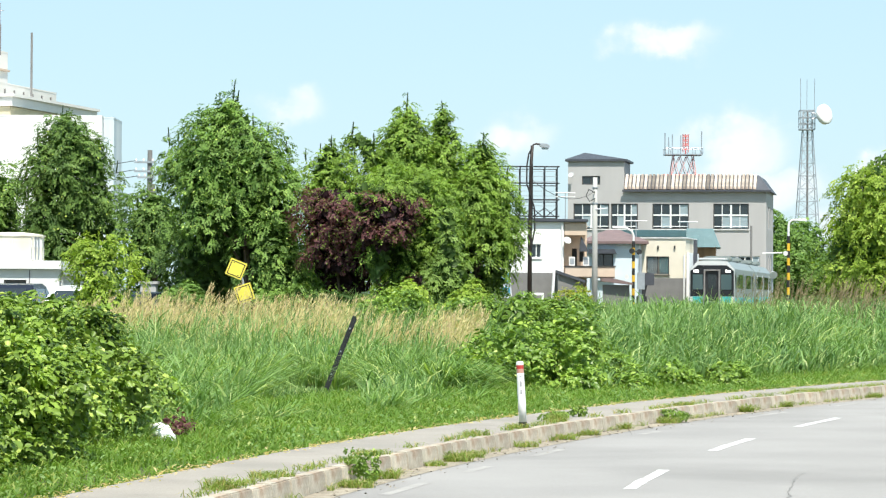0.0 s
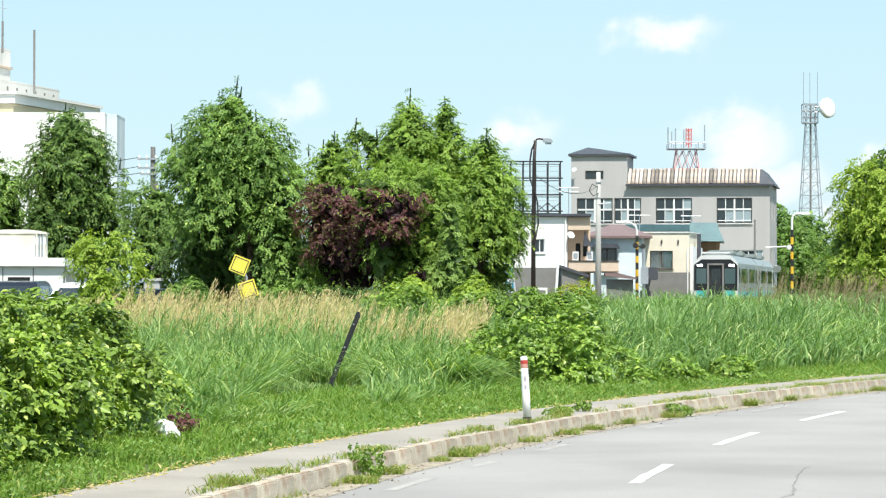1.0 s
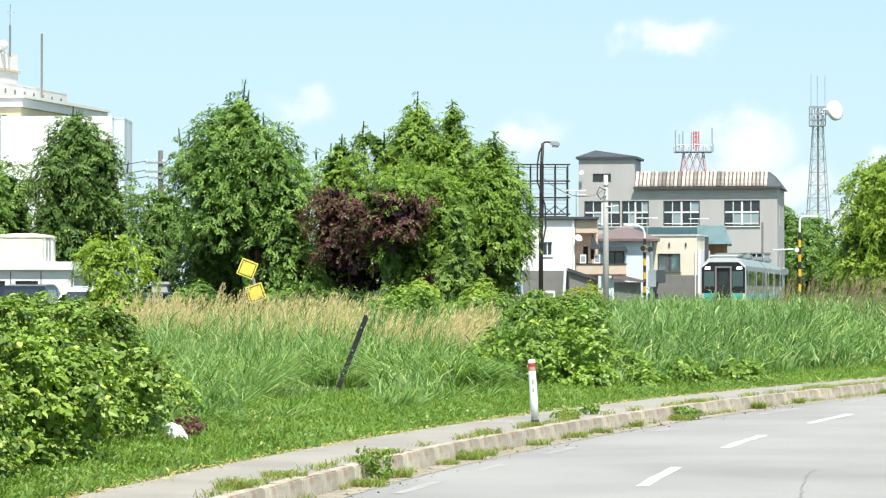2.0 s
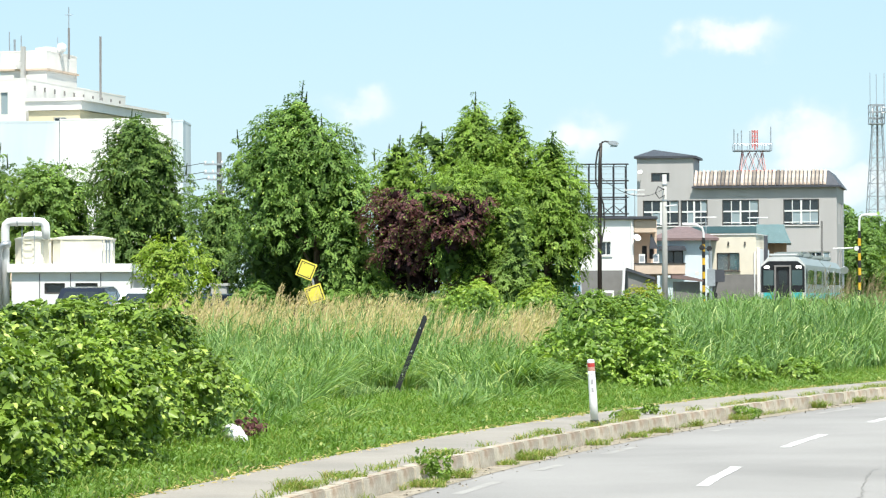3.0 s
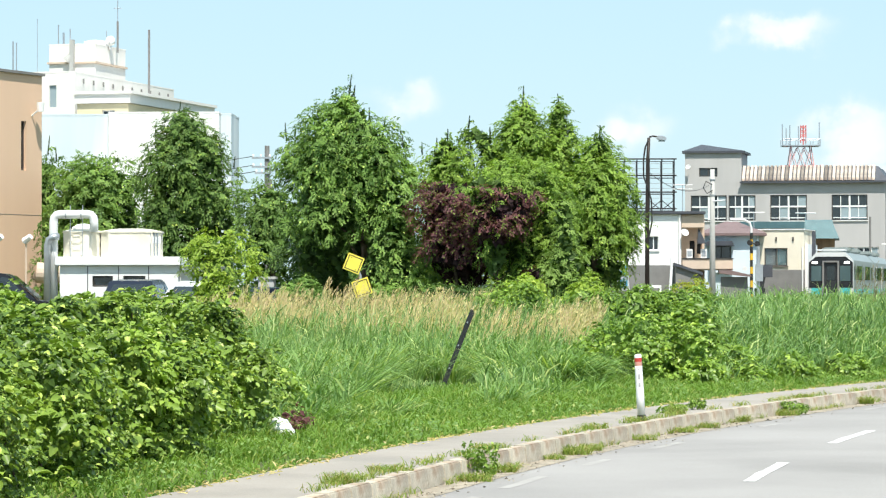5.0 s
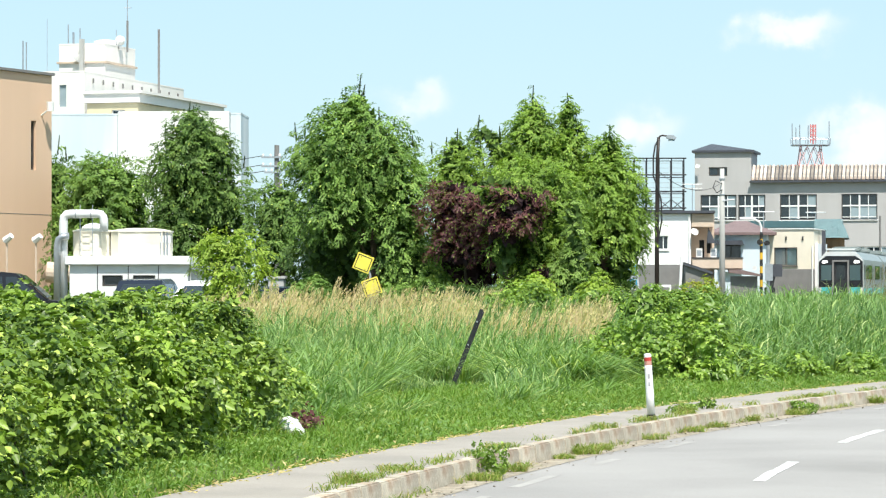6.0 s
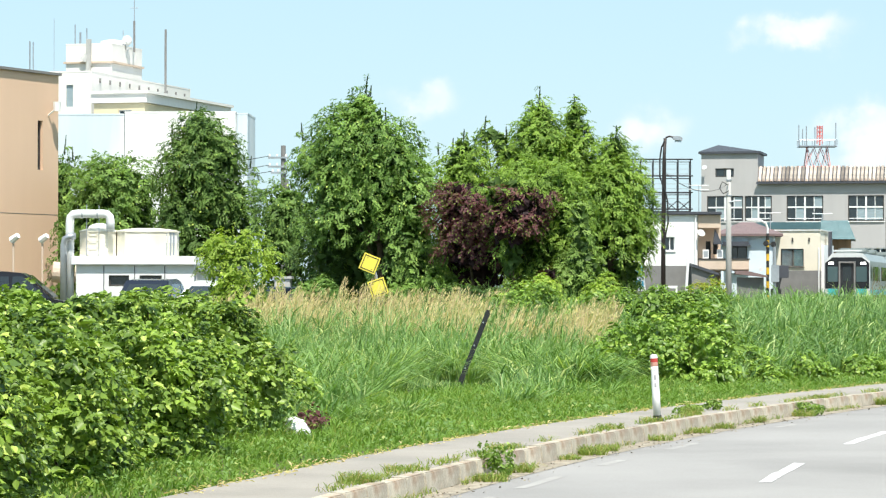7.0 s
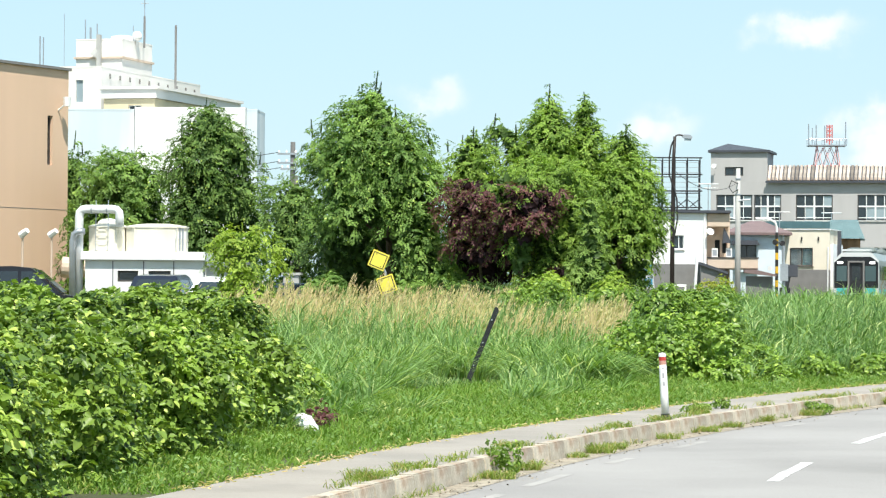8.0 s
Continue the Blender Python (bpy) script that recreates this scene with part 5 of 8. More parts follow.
def tree(name, x, y, profile, lump, n_lumps, leaves, size, mat, label, spikes=(), reach=1.6, trunk=0.16, group=""):
    z = float(ground_z(np.float64(x), np.float64(y)))
    t = thing(name, Matrix.Translation((x, y, z)), label, "tree" if name == "tree" else "shrub", group)
    prof = [((h - z) * (0.955 if y < 100 else 1.0), r) for h, r in profile]
    bm = bmesh.new()
    limbs(bm, (0, 0, -0.05), (0, 0, prof[-1][0] * 0.92), trunk, 14, reach)
    part("trunk", bm, M["bark"], t)
    lumps = crown_lumps(0, 0, prof, int(n_lumps * 0.60), lump * 1.45)
    p, d = shell_points(lumps, int(leaves * 0.55), 0.5, core=9)
    d[:, 2] += 0.4
    p2, d2, t2 = sprays(lumps, int(leaves * 0.85 / 9), 9, size * 3.3, core=9, droop=0.8)
    heart = [(a, b, c, r * 1.3, rz * 1.3) for a, b, c, r, rz in lumps[-9:]]
    p3, d3 = shell_points(heart, int(leaves * 0.30), 0.35)
    tips = np.concatenate([unit(rng.normal(0, 1, (len(p) + len(p3), 3)) + np.array((0, 0, -0.4))), t2])
    sizes = np.concatenate([np.full(len(p), size * 0.95), np.full(len(p3), size * 1.7), np.full(len(p2), size * 0.92)])
    crown = new("crown", leaf_mesh("crown", np.concatenate([p, p3, p2]), np.concatenate([d, d3, d2]), sizes, mat, spread=0.36, tips=tips))
    crown.parent = t
    # trailing shoots that break the outline
    if spikes:
        count, length = spikes
        pick = rng.choice(len(lumps) - 9, count)
        sp, sd = [], []
        for i in pick:
            lx, ly, lz, lr, lrz = lumps[i]
            a, e = rng.uniform(0, 6.28), rng.uniform(-0.4, 1.3)
            w = np.array((math.cos(a) * math.cos(e), math.sin(a) * math.cos(e), math.sin(e)))
            s0 = np.array((lx, ly, lz)) + w * lr * 0.8
            m = int(14 * length / 0.4)
            f = np.linspace(0, 1, m)[:, None]
            run = length * rng.uniform(0.5, 1.2)
            sp.append(s0 + w * run * f + np.array((0, 0, -0.5)) * run * f * f + rng.normal(0, 0.035, (m, 3)))
            sd.append(np.repeat(w[None] + np.array((0, 0, 0.5)), m, 0))
        sh = new("shoot_foliage", leaf_mesh("shoot_foliage", np.concatenate(sp), np.concatenate(sd), size * 0.85, mat))
        sh.parent = t
        tagged(sh, kind="stuff")
    return t


def outline_at(outline, z):
    zs, xl, xr = zip(*outline)
    return np.interp(z, zs, xl), np.interp(z, zs, xr)


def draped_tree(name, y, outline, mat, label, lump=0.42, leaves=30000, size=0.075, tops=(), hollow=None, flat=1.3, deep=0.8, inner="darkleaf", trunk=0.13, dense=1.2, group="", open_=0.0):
    """A tree hung with climbers: rounded cushions of leaves over an inner crown coloured dark as shade. outline:
    (height, one edge, other edge) from the foot up.
    """
    outline = sorted(outline)
    zs, xl, xr = (np.array(c) for c in zip(*outline))
    x = float((xl[0] + xr[0]) / 2)
    g = float(ground_z(np.float64(x), np.float64(y)))
    t = thing(name, Matrix.Translation((x, y, g)), label, "tree" if name == "tree" else "shrub", group)
    bm = bmesh.new()
    limbs(bm, (0, 0, -0.05), (float(xl[-1] + xr[-1]) / 2 - x, 0, zs[-1] - g - 0.15), trunk, 12, float(xr[0] - xl[0]) * 0.35)
    part("trunk", bm, M["bark"], t)
    zz = np.linspace(zs[0], zs[-1], 60)
    a, b = outline_at(outline, zz)
    area = float((b - a).mean() * (zz[-1] - zz[0]))
    pz = (b - a + 0.15) / (b - a + 0.15).sum()

    def place(n, front):
        z = rng.choice(zz, n, p=pz) + rng.uniform(-0.5, 0.5, n) * (zz[1] - zz[0])
        l, r = outline_at(outline, z)
        c, w = (l + r) / 2, (r - l) / 2
        u = rng.uniform(-1, 1, n)
        v = np.sqrt(np.maximum(1 - u * u, 0.03)) * np.where(rng.random(n) < front, -1, 1)
        return z, c, w, u, v
    n = int(dense * area / (lump * lump))
    z, c, w, u, v = place(n, 0.72)
    s = lump * 1.5 * (0.40 + 0.95 * rng.random(n) ** 1.6) * np.clip(w / 0.9, 0.35, 1)
    lx = c + u * np.maximum(w - 0.75 * s, 0.02) - x
    ly = v * np.maximum(w * deep - 0.5 * s, 0.05) * rng.uniform(0.55, 1.16, n)
    lz = np.minimum(z, zs[-1] - s * 0.6) - g
    keep = np.ones(n, bool)
    if hollow:
        keep &= ~((lx + x > hollow[0]) & (lx + x < hollow[1]) & (lz + g > hollow[2]) & (lz + g < hollow[3]) & (ly < 0.3))
    if open_:
        keep &= np.array([noise.noise((p * 1.1, q * 1.1, y * 0.37)) > open_ - 0.6 for p, q in zip(lx, lz)])
    L = np.stack([lx, ly, lz, s, s * flat * rng.uniform(0.8, 1.25, n)], 1)[keep]
    for a_, b_, h in tops:  # leafy points below each leader
        L = np.concatenate([L, [(a_ - x + rng.normal(0, 0.03), rng.normal(0, 0.05), b_ - g - 0.30 - 0.17 * k, 0.10 + 0.062 * k, 0.20) for k in range(7)]])
    # hanging sprays on the cushions: leaves of one spray face one way, out and up
    per = 13
    m = int(leaves / per)
    area_l = L[:, 3] * (L[:, 3] + L[:, 4])
    pick = rng.choice(len(L), m * 3, p=area_l / area_l.sum())
    d = rng.normal(0, 1, (m * 3, 3))
    d[:, 2] += 0.45
    d = unit(d)
    away = unit(np.stack([L[pick, 0], L[pick, 1] * 1.3, np.full(len(pick), 0.3)], 1))
    ok = ((d * away).sum(1) > -0.2) & (d[:, 2] > -0.55)
    pick, d = pick[ok][:m], d[ok][:m]
    m = len(d)
    rad = np.stack([L[pick, 3], L[pick, 3], L[pick, 4]], 1)
    root = L[pick, :3] + d * rad * (0.97 + rng.normal(0, 0.09, m))[:, None]
    hang = d * 0.55 + rng.normal(0, 0.40, d.shape)
    hang[:, 2] -= 0.40
    hang = unit(hang)
    face = unit(d * 0.9 + np.array((0, -0.1, 0.55)) + rng.normal(0, 0.28, d.shape))
    cross = unit(np.cross(hang, face))
    run = size * 2.9 * rng.uniform(0.6, 1.4, m)
    f = (np.arange(per)[None] + rng.random((m, per))) / per
    sgn = np.where(np.arange(per) % 2, 1.0, -1.0)[None, :, None]
    pos = root[:, None] + hang[:, None] * (run[:, None] * f)[..., None] + cross[:, None] * sgn * (size * 0.45 * rng.random((m, per)))[..., None]
    pos[..., 2] -= 0.35 * run[:, None] * f * f
    tip = unit((hang[:, None] * 0.8 + cross[:, None] * sgn * 0.8 + np.array((0, 0, -0.25))).reshape(-1, 3))
    nor = np.repeat(face[:, None], per, 1).reshape(-1, 3)
    pos = pos.reshape(-1, 3)
    ok = pos[:, 2] > 0.05
    crown = new("crown", leaf_mesh("crown", pos[ok], nor[ok], size, mat, spread=0.30, tips=tip[ok]))
    crown.parent = t
    # the inside of the crown: its shade is put into a darker leaf colour
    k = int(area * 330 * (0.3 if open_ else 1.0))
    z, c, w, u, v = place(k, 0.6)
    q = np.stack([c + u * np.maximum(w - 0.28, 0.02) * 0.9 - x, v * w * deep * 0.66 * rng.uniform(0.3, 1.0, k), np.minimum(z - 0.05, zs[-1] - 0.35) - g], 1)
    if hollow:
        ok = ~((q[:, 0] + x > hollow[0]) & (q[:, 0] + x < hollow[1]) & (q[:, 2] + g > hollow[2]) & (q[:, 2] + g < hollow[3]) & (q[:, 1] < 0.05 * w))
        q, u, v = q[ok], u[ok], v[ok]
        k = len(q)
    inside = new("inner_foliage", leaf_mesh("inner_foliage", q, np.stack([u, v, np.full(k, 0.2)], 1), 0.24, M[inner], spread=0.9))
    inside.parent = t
    tagged(inside, "leaves inside the crown, coloured dark to stand for shade", kind="stuff")
    if tops:
        vv, ff = spires([(a_ - x, 0, b_ - g - h + 0.55, h) for a_, b_, h in tops])
        o = new("leader_foliage", fast_mesh("leader_foliage", vv, ff, M["needle"]))
        o.parent = t
        tagged(o, kind="stuff")
    return t


VINE_TREE = "vine-smothered conifer with bare pointed leaders, deep green"
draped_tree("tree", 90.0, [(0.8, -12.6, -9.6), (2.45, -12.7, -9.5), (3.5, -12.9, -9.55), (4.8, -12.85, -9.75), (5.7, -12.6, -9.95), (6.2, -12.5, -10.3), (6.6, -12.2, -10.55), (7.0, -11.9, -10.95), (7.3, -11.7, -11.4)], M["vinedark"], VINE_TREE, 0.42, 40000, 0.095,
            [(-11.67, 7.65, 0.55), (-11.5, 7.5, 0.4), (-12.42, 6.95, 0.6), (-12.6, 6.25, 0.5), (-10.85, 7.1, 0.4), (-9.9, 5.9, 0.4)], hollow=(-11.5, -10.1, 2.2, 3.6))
draped_tree("tree", 94.0, [(0.8, -16.9, -13.2), (2.8, -16.9, -13.2), (4.2, -16.7, -13.2), (5.1, -16.4, -13.4), (5.5, -15.7, -13.7), (5.8, -14.9, -14.2)], M["vine"], "broad vine-covered tree, bright green", 0.48, 30000, 0.10,
            [(-14.61, 6.15, 0.45), (-14.8, 6.0, 0.4), (-13.6, 5.6, 0.3)])
draped_tree("tree", 98.0, [(0.8, -18.8, -16.6), (4.0, -18.8, -16.6), (5.6, -18.4, -16.9), (6.2, -18.0, -17.1)], M["vine"], "narrow green conifer beside a tan building", 0.4, 12000, 0.10, [(-17.3, 7.0, 0.7), (-17.0, 6.6, 0.5)])
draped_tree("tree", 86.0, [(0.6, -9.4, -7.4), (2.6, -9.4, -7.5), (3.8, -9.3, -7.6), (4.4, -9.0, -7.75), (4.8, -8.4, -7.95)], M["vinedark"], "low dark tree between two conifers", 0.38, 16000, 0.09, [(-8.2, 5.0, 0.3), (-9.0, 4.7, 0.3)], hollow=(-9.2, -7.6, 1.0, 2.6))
draped_tree("tree", 75.0, [(0.55, -6.8, -2.3), (1.2, -6.9, -2.1), (1.8, -6.9, -2.45), (2.5, -7.0, -3.0), (3.3, -6.95, -3.1), (4.3, -6.85, -3.35), (5.1, -6.8, -3.6), (5.5, -6.65, -3.75), (5.75, -6.25, -3.95), (5.95, -6.05, -4.2), (6.3, -5.95, -4.5), (6.7, -5.65, -4.85), (7.0, -5.3, -5.0)], M["vine"], "tall vine-draped conifer with a pointed top and shaded foot", 0.44, 62000, 0.078,
            [(-5.17, 7.35, 0.5), (-5.05, 7.1, 0.3), (-6.85, 6.1, 0.5), (-6.62, 6.0, 0.3), (-4.63, 6.5, 0.4), (-4.26, 6.25, 0.4), (-6.1, 6.2, 0.3), (-3.75, 5.75, 0.3)], hollow=(-6.45, -4.55, 0.6, 3.35))
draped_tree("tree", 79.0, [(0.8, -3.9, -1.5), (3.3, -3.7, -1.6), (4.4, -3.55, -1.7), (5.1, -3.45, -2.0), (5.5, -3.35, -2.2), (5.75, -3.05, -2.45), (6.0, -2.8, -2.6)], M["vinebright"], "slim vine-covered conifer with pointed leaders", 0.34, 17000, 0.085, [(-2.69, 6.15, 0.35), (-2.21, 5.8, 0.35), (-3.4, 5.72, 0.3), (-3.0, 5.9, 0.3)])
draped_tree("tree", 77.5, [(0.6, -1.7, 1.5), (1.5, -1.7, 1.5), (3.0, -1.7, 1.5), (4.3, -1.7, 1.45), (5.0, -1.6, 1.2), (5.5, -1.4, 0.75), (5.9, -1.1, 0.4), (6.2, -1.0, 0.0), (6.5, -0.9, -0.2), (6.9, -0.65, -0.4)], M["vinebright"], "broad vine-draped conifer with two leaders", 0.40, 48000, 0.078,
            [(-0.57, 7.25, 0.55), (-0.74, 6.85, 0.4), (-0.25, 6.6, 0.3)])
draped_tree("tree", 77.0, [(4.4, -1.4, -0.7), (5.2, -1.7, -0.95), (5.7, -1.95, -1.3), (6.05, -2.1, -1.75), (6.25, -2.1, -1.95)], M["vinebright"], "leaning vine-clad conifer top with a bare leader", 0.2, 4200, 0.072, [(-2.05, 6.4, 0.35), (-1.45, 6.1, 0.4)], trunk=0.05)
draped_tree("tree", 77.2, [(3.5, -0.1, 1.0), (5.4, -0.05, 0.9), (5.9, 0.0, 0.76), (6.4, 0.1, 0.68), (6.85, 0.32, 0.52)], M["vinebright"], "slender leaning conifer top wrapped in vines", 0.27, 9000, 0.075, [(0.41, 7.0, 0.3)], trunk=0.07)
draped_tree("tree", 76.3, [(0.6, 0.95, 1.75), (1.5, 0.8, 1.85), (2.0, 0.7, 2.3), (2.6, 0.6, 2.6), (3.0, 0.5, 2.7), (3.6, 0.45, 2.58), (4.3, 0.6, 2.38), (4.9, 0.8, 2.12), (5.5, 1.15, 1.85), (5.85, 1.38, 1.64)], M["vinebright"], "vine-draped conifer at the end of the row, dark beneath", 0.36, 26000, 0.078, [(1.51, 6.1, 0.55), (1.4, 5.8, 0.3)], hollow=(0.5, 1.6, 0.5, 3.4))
def reed_tuft(x, y, n, wide, h, label):
    a, q = rng.uniform(0, 6.28, n), wide * np.sqrt(rng.random(n))
    px, py = x + np.cos(a) * q, y + np.sin(a) * q * 0.5
    tagged(new("reed_tuft", blades("reed_tuft", px, py, ground_z(px, py), h * rng.uniform(0.6, 1.15, n), 0.024, M["reed"], (0.05, 0.0), 0.7)), label, "reeds", kind="stuff")


reed_tuft(-2.05, 71.3, 900, 0.42, 1.55, "blue-green reed tuft at the foot of a plum tree")
# the plum: flat boughs in layers, dark below, inner shade painted as near-black leaves
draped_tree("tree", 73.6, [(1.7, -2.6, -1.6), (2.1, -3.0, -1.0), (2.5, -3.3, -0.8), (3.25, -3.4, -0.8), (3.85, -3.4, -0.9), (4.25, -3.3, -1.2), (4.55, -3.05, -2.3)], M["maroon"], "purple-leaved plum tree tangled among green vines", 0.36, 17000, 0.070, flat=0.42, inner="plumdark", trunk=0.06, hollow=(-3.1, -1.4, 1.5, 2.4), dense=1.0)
draped_tree("shrub", 72.0, [(2.2, -1.7, -0.9), (3.0, -1.8, -0.7), (3.7, -2.0, -0.6), (4.3, -2.3, -0.5), (4.65, -1.9, -0.6)], M["vinebright"], "green vine climbing over a purple plum", 0.17, 2600, 0.064, flat=0.6, dense=0.35, trunk=0.03)
# dark backing added behind the tall tree's hollow, shade put into its leaf colour
draped_tree("tree", 78.5, [(0.5, -7.4, -2.6), (2.0, -7.4, -2.8), (3.4, -7.2, -3.2), (4.3, -6.6, -3.6)], M["darkleaf"], "dark conifer added behind a tall tree as shade for its hollow", 0.42, 22000, 0.10, trunk=0.1)
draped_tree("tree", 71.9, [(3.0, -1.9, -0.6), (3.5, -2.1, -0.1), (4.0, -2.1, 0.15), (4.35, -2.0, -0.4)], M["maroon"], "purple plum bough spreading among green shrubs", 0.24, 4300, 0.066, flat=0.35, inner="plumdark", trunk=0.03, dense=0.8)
draped_tree("shrub", 72.9, [(0.5, -1.6, 1.3), (1.4, -1.5, 1.3), (2.1, -1.3, 1.25), (3.0, -1.35, 1.1), (3.8, -1.5, 0.85), (4.4, -1.8, 0.6), (4.85, -1.5, 0.15)], M["vinebright"], "dense fine-leaved green shrub at the foot of conifers", 0.30, 36000, 0.062, flat=1.0, dense=1.1, hollow=(0.75, 1.4, 0.5, 2.6))
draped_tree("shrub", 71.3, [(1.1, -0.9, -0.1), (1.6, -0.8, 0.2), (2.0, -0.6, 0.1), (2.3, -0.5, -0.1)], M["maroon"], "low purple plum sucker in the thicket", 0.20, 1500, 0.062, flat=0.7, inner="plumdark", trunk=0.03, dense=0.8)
draped_tree("shrub", 71.2, [(0.4, -0.3, 1.6), (1.2, -0.2, 1.55), (2.0, -0.1, 1.3), (2.8, 0.05, 1.05), (3.5, 0.2, 0.8), (3.9, 0.35, 0.7)], M["feather"], "feathery light green shrub among dark trees", 0.25, 12000, 0.06, flat=0.8, dense=0.9, trunk=0.04)
draped_tree("shrub", 72.2, [(0.4, -4.3, -2.3), (1.0, -4.1, -2.2), (1.5, -3.8, -2.5), (2.0, -3.5, -2.9)], M["vine"], "low vine-covered slope of shrub under a tall tree", 0.26, 12000, 0.062, flat=1.0)
draped_tree("shrub", 66.0, [(0.5, -8.4, -6.5), (1.2, -8.5, -6.4), (2.0, -8.5, -6.5), (2.6, -8.3, -6.8), (3.05, -8.0, -7.45)], M["lightleaf"], "airy light green shrub beside the car park", 0.24, 8500, 0.075, flat=1.0, dense=0.8, trunk=0.05, open_=0.5, inner="vinedark")
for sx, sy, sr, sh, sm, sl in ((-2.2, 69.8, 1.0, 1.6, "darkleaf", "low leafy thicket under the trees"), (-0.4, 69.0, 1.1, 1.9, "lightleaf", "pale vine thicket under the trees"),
                               (1.0, 67.5, 0.9, 1.75, "lightleaf", "pale vine thicket under the trees"), (-5.8, 69.0, 0.8, 1.75, "vine", "low leafy thicket beside parked cars")):
    tree("shrub", sx, sy, [(0.35, sr), (sh * 0.55, sr), (sh * 0.85, sr * 0.7), (sh, sr * 0.2)], 0.26, 50, 6500, 0.085, M[sm], sl, (25, 0.3), reach=0.4, trunk=0.04)
draped_tree("tree", 150.0, [(0.8, 21.2, 29.8), (2.5, 20.9, 30.2), (3.6, 20.75, 30.3), (5.3, 21.0, 30.1), (6.3, 21.45, 29.7), (8.2, 22.1, 28.9), (9.0, 23.3, 27.6), (9.6, 24.4, 26.4)], M["lightleaf"], "full round-crowned broadleaf tree, fresh green", 0.75, 40000, 0.17, trunk=0.25, flat=0.8, dense=1.0, inner="vinedark")
for fx, fy, fr, fh in ((37.5, 300, 3.5, 10.0), (41.0, 306, 4.0, 9.6), (44.5, 290, 3.8, 10.0), (48, 300, 4.2, 11), (53, 305, 5, 12.5), (36, 330, 4, 9.5)):
    tree("tree", fx, fy, [(0.8, fr * 0.9), (fh * 0.5, fr), (fh * 0.8, fr * 0.7), (fh, fr * 0.15)], 1.0, 80, 7000, 0.36, M["farleaf"], "distant dark green broadleaf tree", (20, 0.8), trunk=0.25, group="distant trees")


for sx, sy, sr, sh in ((-1.5, 62.0, 0.7, 1.45), (-0.3, 60.5, 0.75, 1.55), (0.8, 59.0, 0.8, 1.6), (1.9, 58.0, 0.8, 1.6), (2.7, 60.0, 0.8, 1.5), (3.6, 63.0, 0.7, 1.45)):
    tree("shrub", sx, sy, [(0.3, sr), (sh * 0.55, sr), (sh * 0.85, sr * 0.75), (sh, sr * 0.25)], 0.28, 60, 6500, 0.085, M["knot"], "bright green leafy knotweed clump in the field", (25, 0.3), reach=0.4, trunk=0.03, group="knotweed clumps")


tree("shrub", 3.9, 72.0, [(0.4, 0.7), (1.1, 0.8), (1.6, 0.6), (1.95, 0.2)], 0.24, 50, 5000, 0.06, M["golden"], "yellow-green flowering goldenrod clump", (40, 0.3), reach=0.4, trunk=0.03)
for sx, sy, sr, sh in ((4.1, 47.6, 0.7, 0.42), (5.2, 49.0, 0.6, 0.36), (3.2, 45.8, 0.4, 0.34)):
    tree("shrub", sx, sy, [(0.15, sr), (sh * 0.6, sr * 0.9), (sh, sr * 0.4)], 0.14, 50, 1800, 0.075, M["knot"], "low broad-leaved weeds at the field's edge", (16, 0.2), reach=0.2, trunk=0.015, group="edge weeds")
tree("shrub", -2.62, 29.8, [(0.15, 0.14), (0.25, 0.16), (0.38, 0.08)], 0.08, 20, 220, 0.05, M["maroon"], "small reddish-brown withered plant beside a white bag", (6, 0.12), reach=0.1, trunk=0.01)


# ---------------------------------------------------------------- verge: bushes, grass, reeds
def broad_bush(name, x, y, lumps, leaves, size, mat, label, loose=0):
    z = float(ground_z(np.float64(x), np.float64(y)))
    t = thing(name, Matrix.Translation((x, y, z)), label, "shrub")
    L = [(a - x, b - y, c - z, r, rz) for a, b, c, r, rz in lumps]
    for a, b, c, r, rz in L[::6]:
        bm = bmesh.new()
        pipe(bm, [(a * 0.8, b * 0.8, -0.05), (a * 0.9 + 0.05, b * 0.9, max(c * 0.5, 0.05)), (a, b, c + rz * 0.6)], [0.018, 0.014, 0.006], n=5)
        part("stem", bm, M["bark"], t)
    p, d = shell_points([(a, b, c, r * 0.8, rz * 0.8) for a, b, c, r, rz in L], int(leaves * 0.35), depth=0.6)
    p2, d2, t2 = sprays(L, int(leaves * 0.55 / 9), 9, size * 4.2, droop=0.7)
    tips = np.concatenate([unit(rng.normal(0, 1, p.shape) + np.array((0, 0, -0.5))), t2])
    p, d = np.concatenate([p, p2]), np.concatenate([d + np.array((0, -0.2, 0.45)), d2])
    keep = p[:, 2] > 0.02
    p, d, tips = p[keep], d[keep], tips[keep]
    sizes = size * rng.choice((0.5, 0.7, 0.9, 1.15, 1.5), len(p), p=(0.25, 0.32, 0.26, 0.14, 0.03))
    crown = new("crown", leaf_mesh("crown", p, d, sizes, mat, wide=0.66, rich=True, spread=0.55, tips=tips))
    crown.parent = t
    # leaves of the outermost shoots, each on its own
    if loose:
        q, e = shell_points([(a, b, c, r * 1.06, rz * 1.06) for a, b, c, r, rz in L], loose * 3, depth=0.02)
        ok = (q[:, 2] > 0.3) & (q[:, 1] < np.median(q[:, 1]))
        q, e = q[ok][:loose], e[ok][:loose]
        meshes = [leaf_mesh("leaf", np.zeros((1, 3)), np.array([[0.0, -0.3, 1.0]]), [size * 1.15], mat, wide=0.8, rich=True, spread=0.3) for _ in range(6)]
        for i in range(len(q)):
            o = new("leaf", meshes[i % 6])
            o.parent = t
            o.matrix_basis = Matrix.Translation(q[i]) @ Euler((rng.uniform(-0.5, 0.3), rng.uniform(-0.5, 0.5), rng.uniform(0, 6.28))).to_matrix().to_4x4()
    return t


